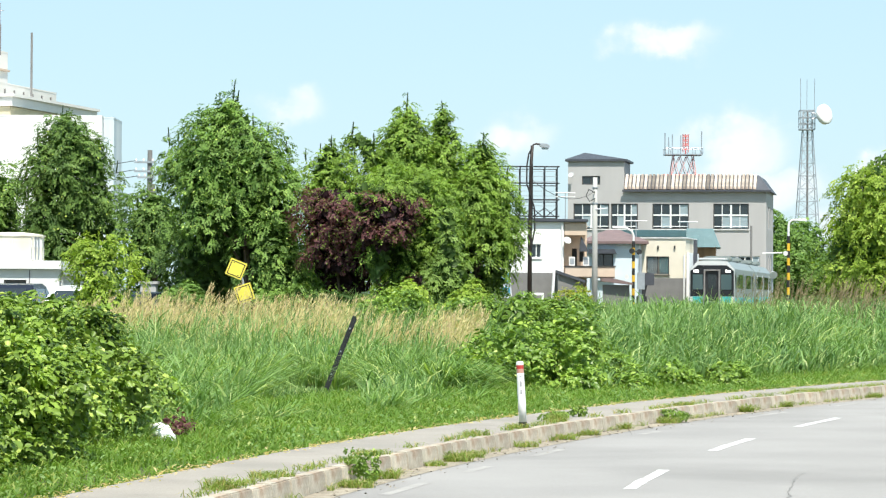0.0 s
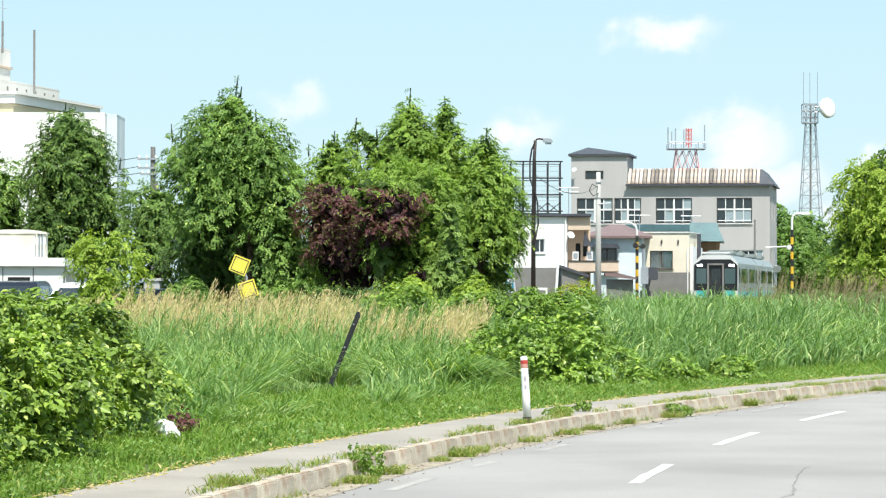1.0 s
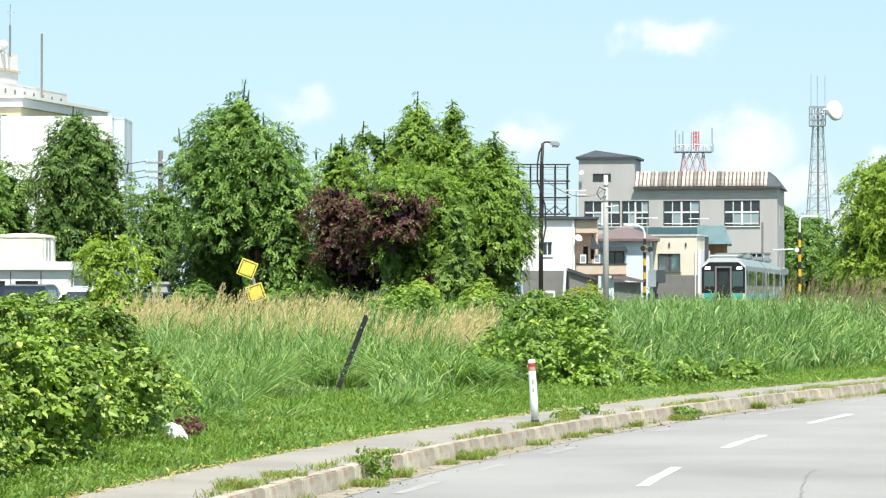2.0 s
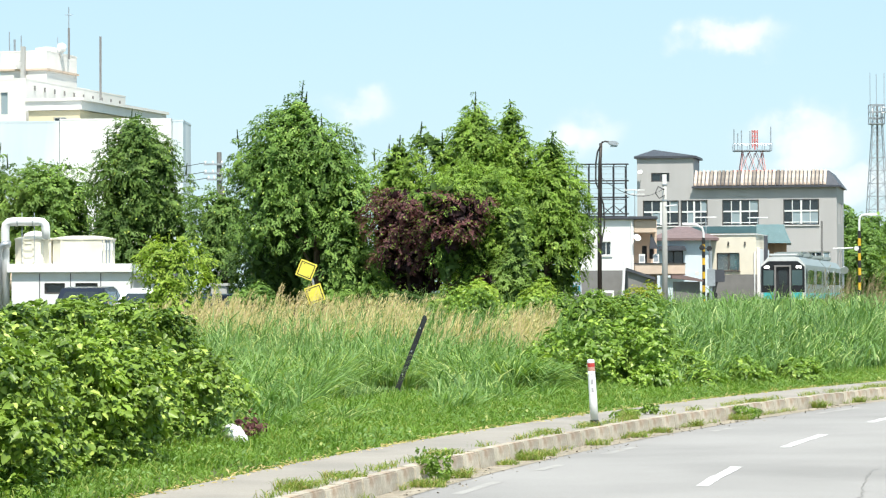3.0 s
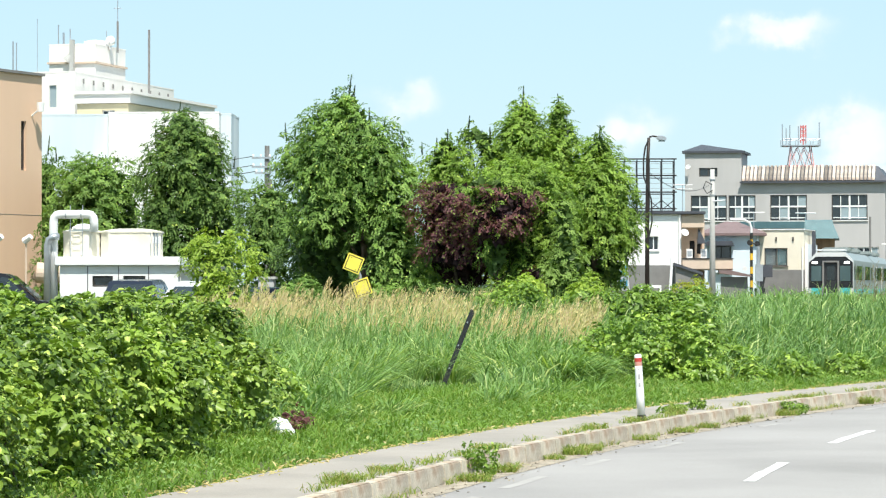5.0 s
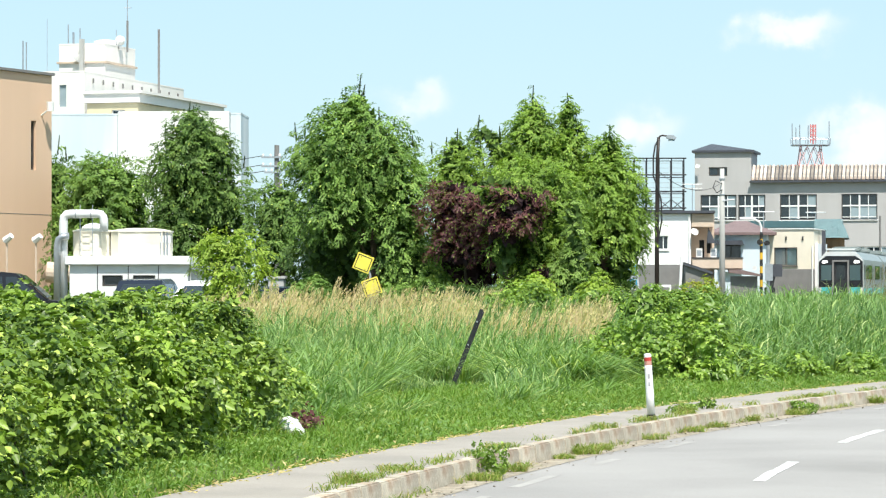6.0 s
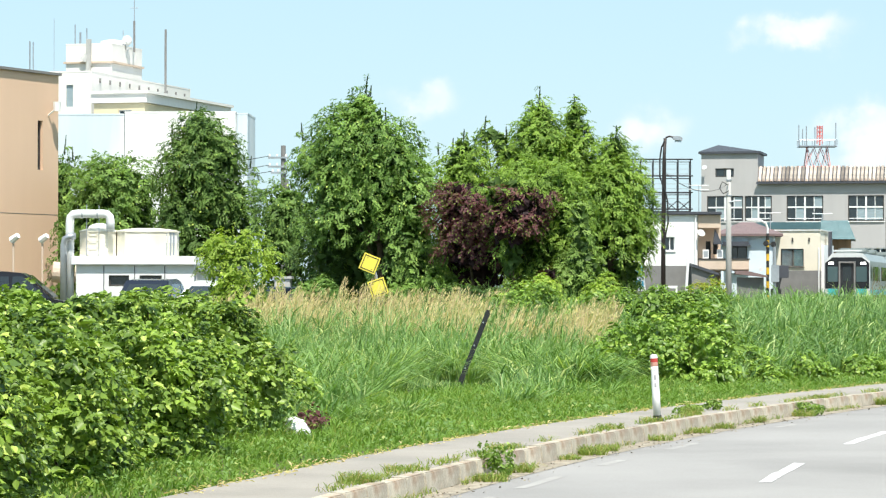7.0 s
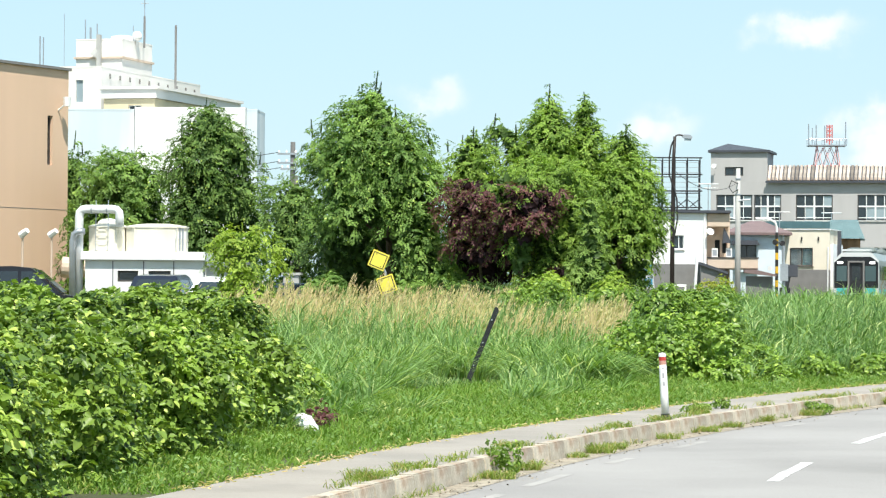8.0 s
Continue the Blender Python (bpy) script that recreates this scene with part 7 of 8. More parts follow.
def street_lamp():
    t = thing("street_lamp", pose(3.47, 95.0, 0.43), "slim dark brown street lamp with a short curved arm", "street lamp")
    bm = bmesh.new()
    pipe(bm, [(0, 0, 0), (0, 0, 3), (0.02, 0, 5.5), (0.06, 0, 6.3)], [0.085, 0.075, 0.06, 0.055], n=10)
    part("pole", bm, M["brownpole"], t, smooth=True)
    bm = bmesh.new()
    pipe(bm, [(0.06, 0, 6.25), (0.10, 0, 6.33), (0.2, 0, 6.36), (0.36, 0, 6.33)], 0.03, n=8)
    part("arm", bm, M["brownpole"], t)
    bm = bmesh.new()
    prism(bm, [(0.30, 6.30), (0.36, 6.37), (0.55, 6.36), (0.66, 6.28), (0.62, 6.22), (0.36, 6.24)], -0.12, 0.12)
    part("lamp_head", bm, M["galv"], t)
    boxed("diffuser", (0.38, 0.60, -0.09, 0.09, 6.17, 6.225), M["paleglass"], t)
    bm = bmesh.new()
    pipe(bm, [(0.04, -0.05, 6.2), (-0.06, -0.06, 6.0), (-0.12, -0.06, 5.6), (-0.12, -0.06, 5.0), (0.02, -0.08, 4.6), (0.14, -0.08, 4.2), (0.16, -0.08, 3.5), (0.05, -0.09, 2.9)], 0.028, n=6)
    part("cable", bm, M["rubber"], t)


street_lamp()


def wire(a, b, sag, r=0.012):
    bm = bmesh.new()
    a, b = Vector(a), Vector(b)
    pipe(bm, [a.lerp(b, k / 10) - Vector((0, 0, sag * 4 * (k / 10) * (1 - k / 10))) for k in range(11)], r, n=4)
    return solid("overhead_wire", bm, M["rubber"], "thin sagging black overhead cable", "cable", group="overhead wires")


def utility_poles():
    t = thing("utility_pole", pose(7.62, 128.0, 0.43), "grey concrete utility pole, slightly tapered", "utility pole")
    bm = bmesh.new()
    pipe(bm, [(0, 0, 0), (0, 0, 3.4), (0, 0, 6.6)], [0.15, 0.125, 0.10], n=14)
    part("pole", bm, M["pole"], t, smooth=True)
    bm = bmesh.new()
    pipe(bm, [(-0.02, -0.14, 5.9), (-0.3, -0.2, 6.05), (-0.42, -0.2, 5.75), (-0.25, -0.18, 5.5), (0.0, -0.15, 5.65)], 0.025, n=6)
    part("cable_loop", bm, M["rubber"], t)
    for z in (5.4, 6.1):
        bm = bmesh.new()
        lathe(bm, [(0.13, z), (0.13, z + 0.06)], 14)
        part("band", bm, M["galv"], t)
    bm = bmesh.new()
    tube(bm, (0, -0.1, 5.15), (0.55, -0.12, 5.2), 0.03)
    part("bracket", bm, M["galv"], t)
    t = thing("utility_pole", pose(-13.75, 140.0, 0.43), "dark utility pole with crossarms and transformer gear", "utility pole")
    bm = bmesh.new()
    pipe(bm, [(0, 0, 0), (0, 0, 8.3)], [0.17, 0.12], n=10)
    part("pole", bm, M["stone"], t)
    for z, w in ((7.65, 0.75), (7.2, 0.75), (6.9, 0.6)):
        boxed("crossarm", (-w, w * 0.35, -0.2, -0.1, z, z + 0.09), M["galv"], t)
        for x in (-w + 0.08, -w * 0.4, w * 0.2):
            bm = bmesh.new()
            lathe(bm, [(0.05, z + 0.09), (0.06, z + 0.16), (0.03, z + 0.22)], 8, (x, -0.15))
            part("insulator", bm, M["white"], t)
    boxed("junction_box", (-0.05, 0.28, -0.4, -0.13, 5.9, 6.6), M["stone"], t)
    for z, dx in ((8.2, -0.7), (7.75, -0.7), (7.45, -0.55), (6.7, 0)):
        wire((-13.75 + dx, 139.85, z), (-46, 152, z - 0.6), 1.1, 0.018)
    wire((7.6, 127.9, 6.4), (3.5, 95.0, 5.6), 0.5)
    t = thing("roof_aerial", pose(8.36, 170.5, 6.24), "white rake-shaped television aerial on a house", "antenna")
    bm = bmesh.new()
    tube(bm, (0, 0, 0), (0, 0, 1.6), 0.025)
    part("mast", bm, M["galv"], t)
    for dz in (1.35, 1.6):
        bm = bmesh.new()
        tube(bm, (-0.6, 0, dz), (0.6, 0.1, dz), 0.03)
        for k in range(9):
            tube(bm, (-0.55 + 0.137 * k, -0.3, dz + 0.03), (-0.55 + 0.137 * k, 0.3, dz + 0.03), 0.012, n=4)
        part("rake", bm, M["white"], t)
    for x, y, zb, z1, lab in ((13.7, 184.8, 5.1, 6.55, ""), (18.3, 198.0, 6.3, 6.85, "")):
        t = thing("roof_aerial", pose(x, y, zb), "white rake-shaped television aerial on a house", "antenna")
        bm = bmesh.new()
        tube(bm, (0, 0, 0), (0, 0, z1 - zb), 0.03)
        part("mast", bm, M["galv"], t)
        bm = bmesh.new()
        tube(bm, (-0.7, 0, z1 - zb), (0.7, 0.1, z1 - zb), 0.035)
        for k in range(7):
            tube(bm, (-0.6 + 0.2 * k, -0.35, z1 - zb), (-0.6 + 0.2 * k, 0.35, z1 - zb), 0.015, n=4)
        part("rake", bm, M["white"], t)


utility_poles()


def lane_marker_and_banner():
    t = thing("marker_pole", pose(4.85, 110.0, 0.43, 0, 3, 0), "thin white marker pole with a small box", "post")
    bm = bmesh.new()
    tube(bm, (0, 0, 0), (0, 0, 2.45), 0.055)
    part("pole", bm, M["white"], t)
    boxed("box", (0.06, 0.2, -0.06, 0.06, 0.95, 1.2), M["hvac"], t)
    t = thing("banner", pose(2.72, 100.0, 0.43, 0, -5, 0), "white advertising banner with faded blue lettering, hung upright", "banner")
    bm = bmesh.new()
    nx, nz = 6, 12
    g = [[bm.verts.new((0.42 * i / nx, 0.03 * math.sin(i * 1.3 + j * 0.5), 1.15 + 1.0 * j / nz)) for i in range(nx + 1)] for j in range(nz + 1)]
    for j in range(nz):
        for i in range(nx):
            bm.faces.new((g[j][i], g[j][i + 1], g[j + 1][i + 1], g[j + 1][i]))
    bmesh.ops.solidify(bm, geom=bm.faces[:], thickness=0.006)
    part("cloth", bm, M["white"], t)
    bm = bmesh.new()
    tube(bm, (-0.02, 0.02, 0), (-0.02, 0.02, 2.2), 0.015)
    part("pole", bm, M["white"], t)
    for x0, x1, z0, z1 in ((0.05, 0.11, 1.72, 2.05), (0.16, 0.22, 1.68, 2.05), (0.26, 0.37, 1.70, 2.02), (0.08, 0.16, 1.28, 1.55), (0.2, 0.26, 1.25, 1.58), (0.30, 0.36, 1.28, 1.5)):
        boxed("letter_bar", (x0, x1, -0.05, -0.044, z0, z1), M["sky_blue"], t, "faded blue bar of lettering")
    t = thing("pallet_crate", pose(3.85, 112.0, 0.43), "small white plastic frame box standing in weeds", "box")
    bm = bmesh.new()
    for q in ((0, 0.07, 0, 1.35), (0.73, 0.8, 0, 1.35), (0.07, 0.73, 1.25, 1.35), (0.07, 0.73, 0.0, 0.1)):
        box(bm, q[0], q[1], 0, 0.3, q[2], q[3])
    part("frame", bm, M["white"], t)


lane_marker_and_banner()


def crossing_signal(x, y, striped, h, arm, flashers, bell, label):
    """A striped mast with a bent arm: arm gives the points of the bend above the stripes."""
    t = thing("crossing_signal", pose(x, y, 0.43), label, "crossing signal", "level crossing signals")
    n = 11
    for k in range(n):
        bm = bmesh.new()
        tube(bm, (0, 0, striped * k / n), (0, 0, striped * (k + 1) / n), 0.095, n=12)
        part("mast_band", bm, M["stripe_y" if k % 2 else "stripe_k"], t)
    bm = bmesh.new()
    pipe(bm, [(0, 0, striped), *arm], 0.07, n=8)
    part("top_arm", bm, M["hvac"], t)
    for fx, fz in flashers:
        l = new("flasher")
        l.parent, l.matrix_basis = t, Matrix.Translation((fx, -0.15, fz))
        for nm, a, c, r0, r1 in (("disc", 0.05, 0.09, 0.17, 0.17), ("lens_hood", -0.2, 0.05, 0.12, 0.11)):
            bm = bmesh.new()
            tube(bm, (0, a, 0), (0, c, 0), r0, r1, n=16)
            o = new(nm, to_mesh(nm, bm, M["stripe_k"]))
            o.parent = l
    if flashers:
        bm = bmesh.new()
        tube(bm, (flashers[0][0], -0.08, flashers[0][1]), (flashers[-1][0], -0.08, flashers[-1][1]), 0.04)
        part("crossbar", bm, M["stripe_k"], t)
    bm = bmesh.new()
    tube(bm, (bell[0], -0.05, bell[1]), (bell[0], -0.3, bell[1] - 0.03), 0.08, 0.15, n=12)
    part("bell", bm, M["white"], t)
    tip = arm[-1]
    bm = bmesh.new()
    way = 1 if tip[0] > 0 else -1
    prism(bm, [(tip[0], tip[2] - 0.07), (tip[0] + way * 0.55, tip[2] - 0.04), (tip[0] + way * 0.5, tip[2] + 0.09), (tip[0], tip[2] + 0.08)], -0.12, 0.12)
    part("lamp_head", bm, M["white"], t, "white lamp head")
    return t


crossing_signal(12.6, 172.0, 4.55, 5.4, [(0, 0, 4.85), (-0.1, 0, 5.15), (-0.4, 0, 5.33), (-0.75, 0, 5.38)], ((-0.1, 3.95), (0.34, 3.88)), (-0.42, 2.4), "yellow and black striped level crossing mast with a bent arm")
crossing_signal(21.92, 171.0, 4.9, 5.86, [(0, 0, 5.5), (0.05, 0, 5.75), (0.2, 0, 5.86), (0.55, 0, 5.88)], (), (-0.21, 3.87), "yellow and black striped level crossing mast, white hooked top")


def gate_box():
    t = thing("barrier_machine", pose(12.75, 171.0, 0.43), "dark barrier drive cabinet with a raised counterweight", "barrier")
    boxed("cabinet", (0, 0.6, 0, 0.6, 0, 1.2), M["dark"], t, bevel=0.02)
    bm = bmesh.new()
    prism(bm, [(0.1, 1.2), (0.5, 1.2), (0.75, 2.4), (0.45, 2.55)], 0.1, 0.4)
    part("arm_root", bm, M["dark"], t)
    boxed("counterweight", (0.45, 1.05, 0.05, 0.35, 1.85, 2.6), M["slate"], t, bevel=0.03)
    t = thing("signal_post", pose(12.72, 168.0, 0.43), "pale steel crossing equipment post with a box", "post")
    bm = bmesh.new()
    tube(bm, (0, 0, 0), (0, 0, 3.7), 0.09)
    part("pole", bm, M["galv"], t)
    boxed("box", (-0.2, 0.25, -0.2, 0.0, 1.6, 2.6), M["galv"], t)
    t = thing("steel_post", pose(27.6, 240.0, 0.43), "tall thin grey steel post", "post")
    bm = bmesh.new()
    tube(bm, (0, 0, 0), (0, 0, 7.2), 0.09)
    part("pole", bm, M["stone"], t)
    t = thing("street_lamp", pose(24.0, 196.0, 0.43), "grey post with floodlights and a rake aerial", "lamp")
    bm = bmesh.new()
    tube(bm, (0, 0, 0), (0, 0, 4.2), 0.07)
    part("pole", bm, M["galv"], t)
    bm = bmesh.new()
    tube(bm, (-0.7, 0, 4.2), (0.7, 0, 4.25), 0.05)
    part("arm", bm, M["white"], t)
    bm = bmesh.new()
    tube(bm, (0.05, -0.3, 2.7), (0.05, -0.05, 2.85), 0.3, 0.15, n=12)
    part("floodlight", bm, M["white"], t)


gate_box()


def radio_tower():
    t = thing("radio_tower", pose(56.6, 420.0, 0.43), "tall galvanised lattice radio tower with a platform", "tower")
    H, levels = 28.6, 15
    half = lambda z: max(2.3 - 0.0617 * z, 0.66)
    zs = [H * k / levels for k in range(levels + 1)]
    for sx in (-1, 1):
        for sy in (-1, 1):
            bm = bmesh.new()
            pipe(bm, [(sx * half(z), sy * half(z), z) for z in zs], 0.075, n=5)
            part("leg", bm, M["galv"], t)
    for k in range(levels):
        a, b = half(zs[k]), half(zs[k + 1])
        bm = bmesh.new()
        for sy in (-1, 1):
            tube(bm, (-a, sy * a, zs[k]), (b, sy * b, zs[k + 1]), 0.035, n=4)
            tube(bm, (a, sy * a, zs[k]), (-b, sy * b, zs[k + 1]), 0.04, n=4)
            tube(bm, (-b, sy * b, zs[k + 1]), (b, sy * b, zs[k + 1]), 0.04, n=4)
            tube(bm, (sy * a, -a, zs[k]), (sy * b, b, zs[k + 1]), 0.04, n=4)
            tube(bm, (sy * b, -b, zs[k + 1]), (sy * b, b, zs[k + 1]), 0.04, n=4)
        part("bracing", bm, M["galv"], t)
    bm = bmesh.new()
    tube(bm, (0, 0, 0), (0, 0, H), 0.15, n=6)
    part("cable_ladder", bm, M["stone"], t)
    p = new("platform")
    p.parent, p.matrix_basis = t, Matrix.Translation((-0.1, 0, 25.9))
    bm = bmesh.new()
    box(bm, -1.1, 1.1, -1.1, 1.1, 0, 0.15)
    for z in (0.9, 1.8, 2.85):
        for s in (-1.05, 1.05):
            box(bm, -1.1, 1.1, s - 0.05, s + 0.05, z, z + 0.12), box(bm, s - 0.05, s + 0.05, -1.1, 1.1, z, z + 0.12)
    for sx in (-1.05, 1.05):
        for sy in (-1.05, 1.05):
            box(bm, sx - 0.07, sx + 0.07, sy - 0.07, sy + 0.07, 0.15, 2.95)
    part("railing", bm, M["galv"], p)
    for x, y in ((-1.2, -1.2), (0.9, -1.0), (0.0, 0.8)):
        bm = bmesh.new()
        tube(bm, (x, y, 28.8), (x, y, 33.5), 0.045, n=5)
        part("aerial", bm, M["galv"], t)
    d = thing("microwave_dish", pose(58.75, 418.6, 28.55, 0, 0, 40), "large white drum microwave dish on a tower", "dish")
    bm = bmesh.new()
    lathe(bm, [(0.3, -0.9), (1.0, -0.55), (1.45, -0.1), (1.5, 0.0), (1.5, 0.45), (1.3, 0.58), (0.5, 0.66)], 24)
    part("drum", bm, M["dish"], d, m=pose(0, 0, 0, 80, 0, 0), smooth=True)
    bm = bmesh.new()
    tube(bm, (-1.4, 1.1, 0.2), (0, 0.3, 0.2), 0.12), tube(bm, (-1.4, 1.1, -0.6), (0, 0.3, -0.3), 0.1)
    part("mount", bm, M["galv"], d)


radio_tower()


# ---------------------------------------------------------------- railway
def train():
    m = pose(18.0, 178.0, 0.62, 0, 0, -10.2)
    for car in range(2):
        t = thing("train_car", m @ Matrix.Translation((0, 20.6 * car, 0)), "stainless grey diesel railcar with white, black and teal front" if car == 0 else "stainless grey second railcar with teal band", "train", "coupled railcars")
        W = 1.4
        L = 20.0
        out = [(-W, 0.55), (W, 0.55), (W + 0.02, 1.6), (W - 0.02, 2.75), (0.95, 3.22), (0.5, 3.32), (-0.5, 3.32), (-0.95, 3.22), (-W + 0.02, 2.75), (-W - 0.02, 1.6)]
        bm = bmesh.new()
        prism(bm, out, 0.30, L)
        part("body", bm, M["steel"], t)
        bm = bmesh.new()
        box(bm, -1.2, 1.2, 0.8, L - 0.5, 0.15, 0.548)
        part("underframe", bm, M["dark"], t)
        for s in (-1, 1):
            x0, x1 = (s * (W + 0.022), s * (W + 0.045))
            x0, x1 = min(x0, x1), max(x0, x1)
            wy = [1.0, 3.1, 4.2, 5.1, 6.0, 6.9, 10.8, 11.8, 12.8, 13.8, 14.8, 18.0]
            for y in wy:
                boxed("side_window", (x0, x1, y, y + (0.55 if y in (1.0, 3.1, 18.0) else 0.78), 1.52, 2.42), M["trainglass"], t)
            for y in (1.75, 8.2, 16.4):
                d = new("side_door")
                d.parent = t
                bm = bmesh.new()
                box(bm, x0, x1 - 0.004, y, y + 1.0, 0.7, 2.55)
                o = new("leaf_panel", to_mesh("leaf_panel", bm, M["trainwhite"] if car else M["steel"]))
                o.parent = d
                bm = bmesh.new()
                box(bm, x0 - 0.001 if s < 0 else x0, x1 + 0.002, y + 0.2, y + 0.8, 1.45, 2.35)
                o = new("door_window", to_mesh("door_window", bm, M["trainglass"]))
                o.parent = d
            boxed("band", (x0, x1 - 0.012, 0.31, L - 0.01, 0.6, 0.95), M["trainteal"], t)
        for y in (4.5, 13.0):
            boxed("roof_unit", (-0.85, 0.85, y, y + 2.6, 3.325, 3.62), M["steel"], t, bevel=0.08)
        if car:
            continue
        # cab front
        f = new("cab_front")
        f.parent = t
        def front(name, outline, y0, y1, mat):
            bm = bmesh.new()
            prism(bm, outline, y0, y1)
            o = new(name, to_mesh(name, bm, mat))
            o.parent = f
        front("surround", [(-W, 0.55), (W, 0.55), (W, 2.72), (0.93, 3.24), (-0.93, 3.24), (-W, 2.72)], 0.12, 0.298, M["trainwhite"])
        front("mask", [(-1.37, 1.02), (1.37, 1.02), (1.37, 2.62), (0.92, 2.98), (-0.92, 2.98), (-1.37, 2.62)], 0.09, 0.118, M["trainblack"])
        for a, b in ((-1.22, -0.56), (0.56, 1.22)):
            front("windscreen", [(a, 1.45), (b, 1.45), (b, 2.4), (a, 2.4)], 0.07, 0.088, M["trainscreen"])
            front("lower_panel", [(a, 0.60), (b, 0.60), (b, 1.0), (a, 1.0)], 0.10, 0.118, M["trainteal"])
            c = -1.0 if a < 0 else 1.0
            front("headlight", [(c - 0.17, 2.54), (c + 0.17, 2.54), (c + 0.15, 2.68), (c - 0.15, 2.68)], 0.06, 0.088, M["lamp_on"])
        for q in ((-0.52, -0.42, 0.7, 2.72), (0.42, 0.52, 0.7, 2.72), (-0.42, 0.42, 2.62, 2.72)):
            front("gangway_frame", [(q[0], q[2]), (q[1], q[2]), (q[1], q[3]), (q[0], q[3])], -0.12, 0.088, M["stone"])
        front("gangway_door", [(-0.42, 0.7), (0.42, 0.7), (0.42, 2.62), (-0.42, 2.62)], 0.03, 0.088, M["dark"])
        front("door_pane", [(-0.25, 1.5), (0.25, 1.5), (0.25, 2.4), (-0.25, 2.4)], 0.015, 0.028, M["trainglass"])
        front("coupler", [(-0.2, 0.35), (0.2, 0.35), (0.2, 0.65), (-0.2, 0.65)], -0.45, 0.11, M["dark"])
        boxed("roof_fairing", (-0.9, 0.9, 0.3, 1.6, 3.326, 3.45), M["trainwhite"], t, bevel=0.03)
    tr = thing("railway_track", m @ Matrix.Translation((0, 0, -0.62)), "single railway track on brown ballast", "railway", kind="structure")
    bm = bmesh.new()
    prism(bm, [(-2.2, 0.43), (2.2, 0.43), (1.5, 0.56), (-1.5, 0.56)], -154, 190)
    part("ballast", bm, M["ballast"], tr)
    for s in (-1, 1):
        bm = bmesh.new()
        prism(bm, [(s * 0.534 - 0.035, 0.561), (s * 0.534 + 0.035, 0.561), (s * 0.534 + 0.03, 0.64), (s * 0.534 - 0.03, 0.64)], -154, 190)
        part("rail", bm, M["rail"], tr)
    # wheels
    for car in range(2):
        for y in (2.2, 4.3, 15.7, 17.8):
            for s in (-1, 1):
                bm = bmesh.new()
                tube(bm, (s * 0.50, 0, 0), (s * 0.60, 0, 0), 0.38, n=18)
                w = part("wheel", bm, M["dark"], [o for o in bpy.data.objects if o.name.startswith("train_car")][car], m=Matrix.Translation((0, y, 0.40)))


M["trainglass"] = glassy("train_side_glass", (0.03, 0.04, 0.045), 0.1)
M["trainscreen"] = glassy("train_windscreen", (0.10, 0.16, 0.17), 0.08)
train()


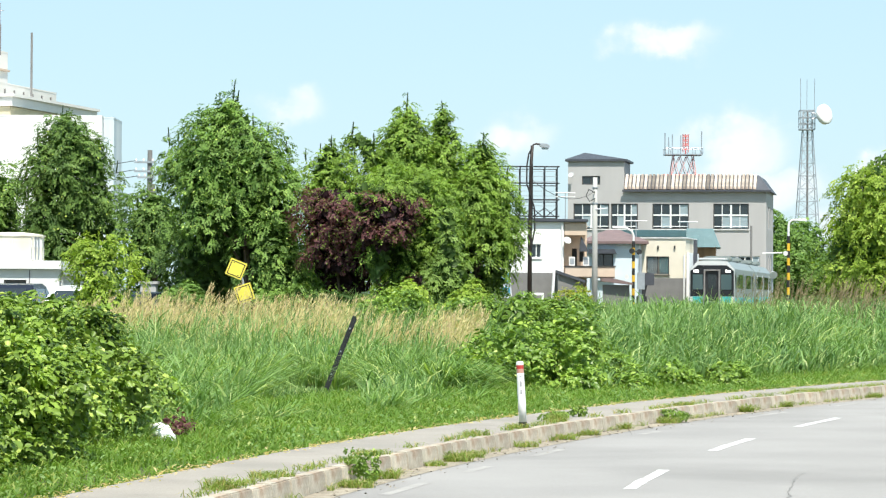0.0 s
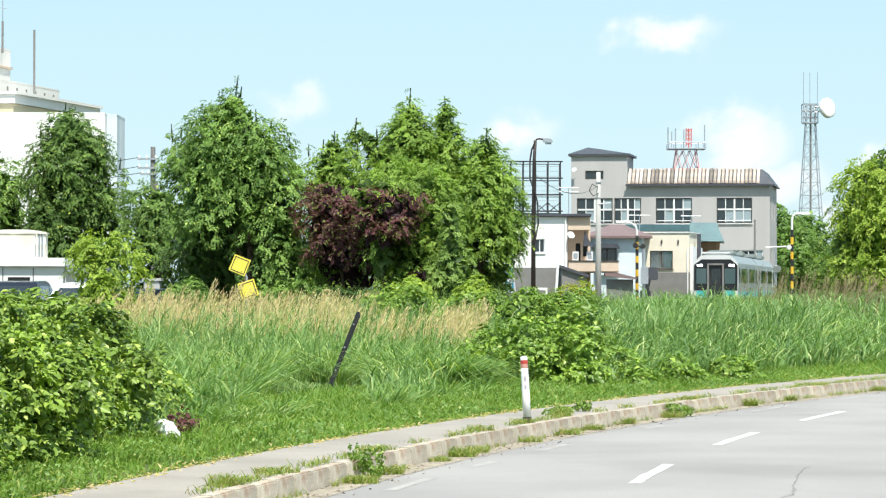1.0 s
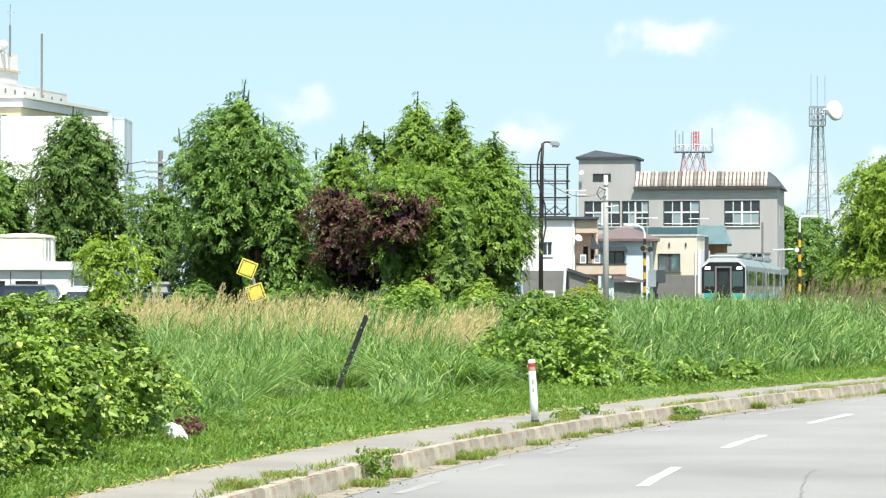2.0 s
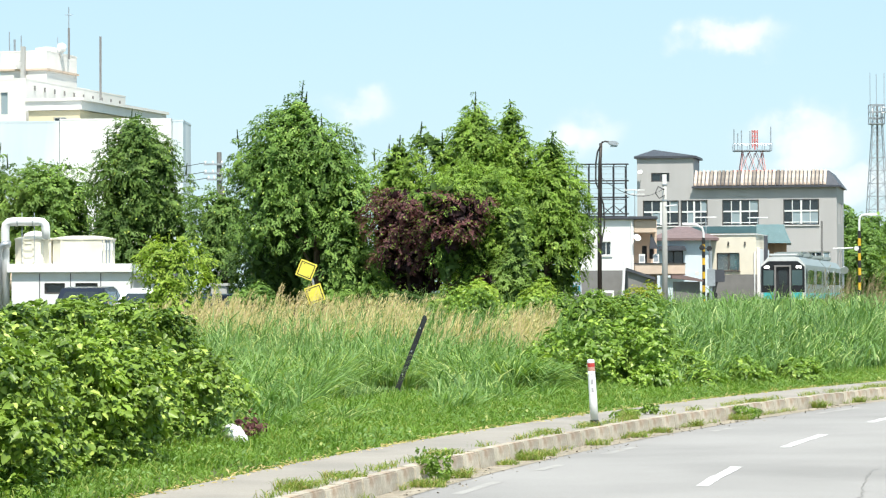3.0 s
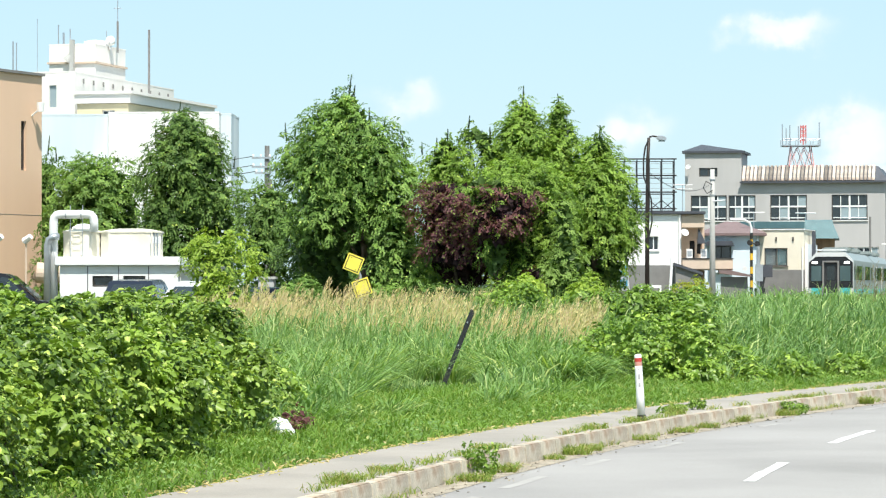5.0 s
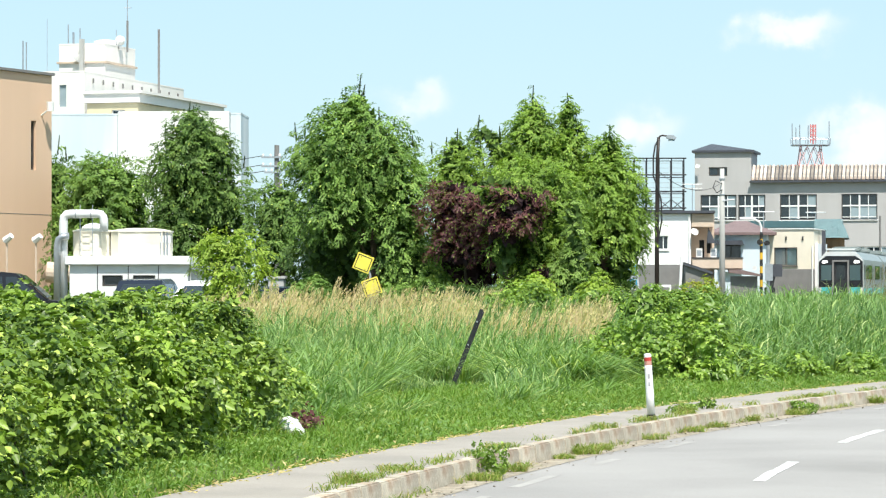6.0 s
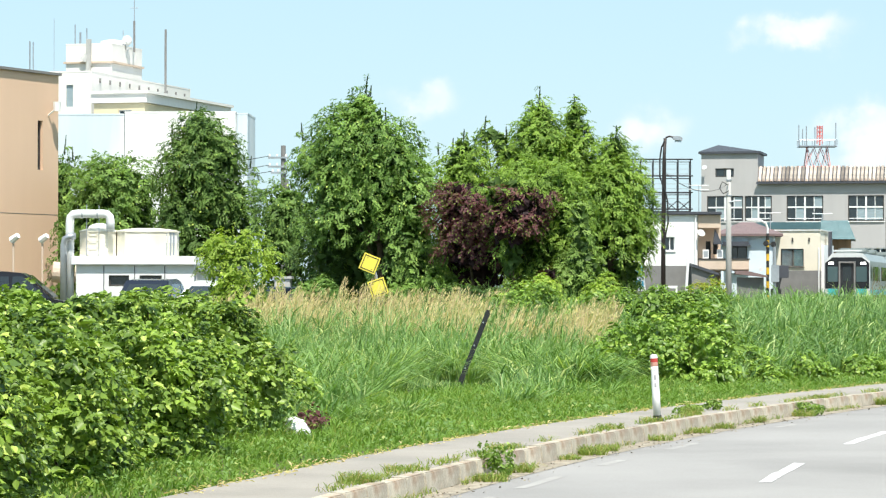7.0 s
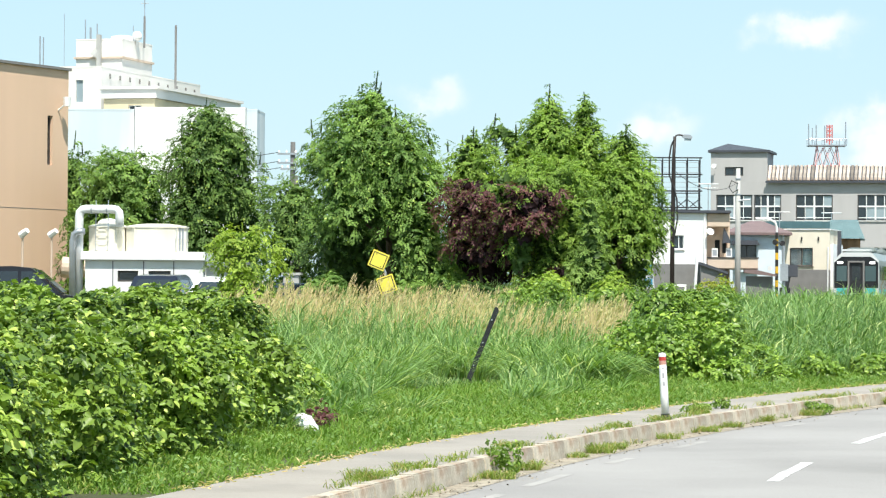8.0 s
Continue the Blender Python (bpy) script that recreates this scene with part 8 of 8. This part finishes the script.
# ---------------------------------------------------------------- car park
def car(x, y, turn, mat, label, tall=1.5, length=4.2, wide=1.7):
    t = thing("car", pose(x, y, 0.43, 0, 0, turn), label, "car", "parked cars")
    L, W, H = length, wide, tall
    low = [(-L / 2, 0.28), (L / 2, 0.28), (L / 2, 0.62), (L / 2 - 0.1, 0.82), (L * 0.22, 0.95), (-L / 2 + 0.05, 0.98), (-L / 2, 0.6)]
    bm = bmesh.new()
    prism(bm, low, -W / 2, W / 2)
    bmesh.ops.bevel(bm, geom=bm.edges[:], offset=0.05, segments=2, affect="EDGES")
    part("body", bm, mat, t, smooth=False)
    bm = bmesh.new()
    a = [bm.verts.new((px, sy * wy, pz)) for sy in (-1, 1) for px, wy, pz in ((L * 0.24, W / 2 - 0.06, 0.93), (L * 0.06, W / 2 - 0.17, H - 0.05), (-L * 0.06, W / 2 - 0.17, H), (-L * 0.34, W / 2 - 0.17, H - 0.04), (-L * 0.47, W / 2 - 0.06, 0.95))]
    bm.faces.new(a[:5]), bm.faces.new(list(reversed(a[5:])))
    for i in range(5):
        j = (i + 1) % 5
        bm.faces.new((a[j], a[i], a[5 + i], a[5 + j]))
    bmesh.ops.bevel(bm, geom=bm.edges[:], offset=0.03, segments=2, affect="EDGES")
    part("cabin", bm, mat, t)
    for s in (-1, 1):
        for x0, x1, u0, u1 in ((L * 0.20, L * 0.0, L * 0.06, L * 0.0), (-L * 0.02, -L * 0.36, -L * 0.02, -L * 0.29)):
            bm = bmesh.new()
            yb, yt = s * (W / 2 - 0.065), s * (W / 2 - 0.155)
            pts = [(x0, yb, 0.99), (x1, yb, 0.99), (u1, yt, H - 0.14), (u0, yt, H - 0.14)]
            v0 = [bm.verts.new(p) for p in pts]
            v1 = [bm.verts.new((p[0], p[1] + s * 0.02, p[2])) for p in pts]
            bm.faces.new(v0), bm.faces.new(v1)
            for i in range(4):
                bm.faces.new((v0[i], v0[(i + 1) % 4], v1[(i + 1) % 4], v1[i]))
            part("side_window", bm, M["trainglass"], t)
        for wx in (-L * 0.31, L * 0.31):
            w = new("wheel")
            w.parent, w.matrix_basis = t, Matrix.Translation((wx, s * (W / 2 - 0.1), 0.31))
            bm = bmesh.new()
            tube(bm, (0, -0.11, 0), (0, 0.11, 0), 0.31, n=20)
            o = new("tyre", to_mesh("tyre", bm, M["rubber"]))
            o.parent = w
            bm = bmesh.new()
            tube(bm, (0, s * 0.112, 0), (0, s * 0.125, 0), 0.19, n=14)
            o = new("rim", to_mesh("rim", bm, M["galv"]))
            o.parent = w
    for sx, nm, tx in ((1, "windscreen", 0.155), (-1, "rear_window", -0.40)):
        bm = bmesh.new()
        if sx > 0:
            pts = [(L * 0.235, -W / 2 + 0.14, 0.99), (L * 0.235, W / 2 - 0.14, 0.99), (L * 0.085, W / 2 - 0.24, H - 0.12), (L * 0.085, -W / 2 + 0.24, H - 0.12)]
        else:
            pts = [(-L * 0.462, -W / 2 + 0.24, 1.06), (-L * 0.462, W / 2 - 0.24, 1.06), (-L * 0.375, W / 2 - 0.32, H - 0.16), (-L * 0.375, -W / 2 + 0.32, H - 0.16)]
        v0 = [bm.verts.new((p[0] + sx * 0.01, p[1], p[2] + 0.01)) for p in pts]
        v1 = [bm.verts.new((p[0] + sx * 0.025, p[1], p[2] + 0.025)) for p in pts]
        bm.faces.new(v0), bm.faces.new(v1)
        for i in range(4):
            bm.faces.new((v0[i], v0[(i + 1) % 4], v1[(i + 1) % 4], v1[i]))
        part(nm, bm, M["trainglass"], t)
    for s in (-1, 1):
        boxed("tail_light", (-L / 2 - 0.02, -L / 2 + 0.04, s * (W / 2 - 0.2) - 0.1, s * (W / 2 - 0.2) + 0.1, 0.7, 0.92), M["red"], t)
        boxed("headlight", (L / 2 - 0.06, L / 2 + 0.015, s * (W / 2 - 0.25) - 0.15, s * (W / 2 - 0.25) + 0.15, 0.58, 0.74), M["frame"], t)
    return t


car(-10.72, 75.0, 84, M["carblue"], "dark blue hatchback parked beside a white railing", tall=1.5, length=3.4, wide=1.5)
car(-14.75, 76.0, 5, M["carblack"], "black minivan parked below a tan wall", tall=1.7, length=4.6)
car(-8.5, 72.5, 80, M["carwhite"], "white small car parked behind a shrub", tall=1.45)
car(-6.65, 71.0, 60, M["carblue"], "blue car parked beneath trees", tall=1.3)


def white_railing():
    t = thing("railing", pose(-10.3, 65.0, 0.41), "low white painted pipe railing at the car park's edge", "railing")
    for z in (0.78, 1.0):
        bm = bmesh.new()
        tube(bm, (0, 0, z), (1.3, 0.1, z), 0.025)
        part("rail", bm, M["white"], t)
    for k in range(6):
        bm = bmesh.new()
        tube(bm, (0.05 + 0.24 * k, 0.005 + 0.018 * k, 0), (0.05 + 0.24 * k, 0.005 + 0.018 * k, 0.98), 0.02)
        part("post", bm, M["white"], t)
    t = thing("utility_box", pose(-7.45, 73.5, 0.43), "pale grey metal equipment cabinet", "cabinet")
    boxed("cabinet", (0, 0.42, 0, 0.5, 0, 1.5), M["pole"], t, bevel=0.02)
    boxed("lid", (-0.04, 0.46, -0.04, 0.54, 1.502, 1.57), M["pole"], t)


white_railing()
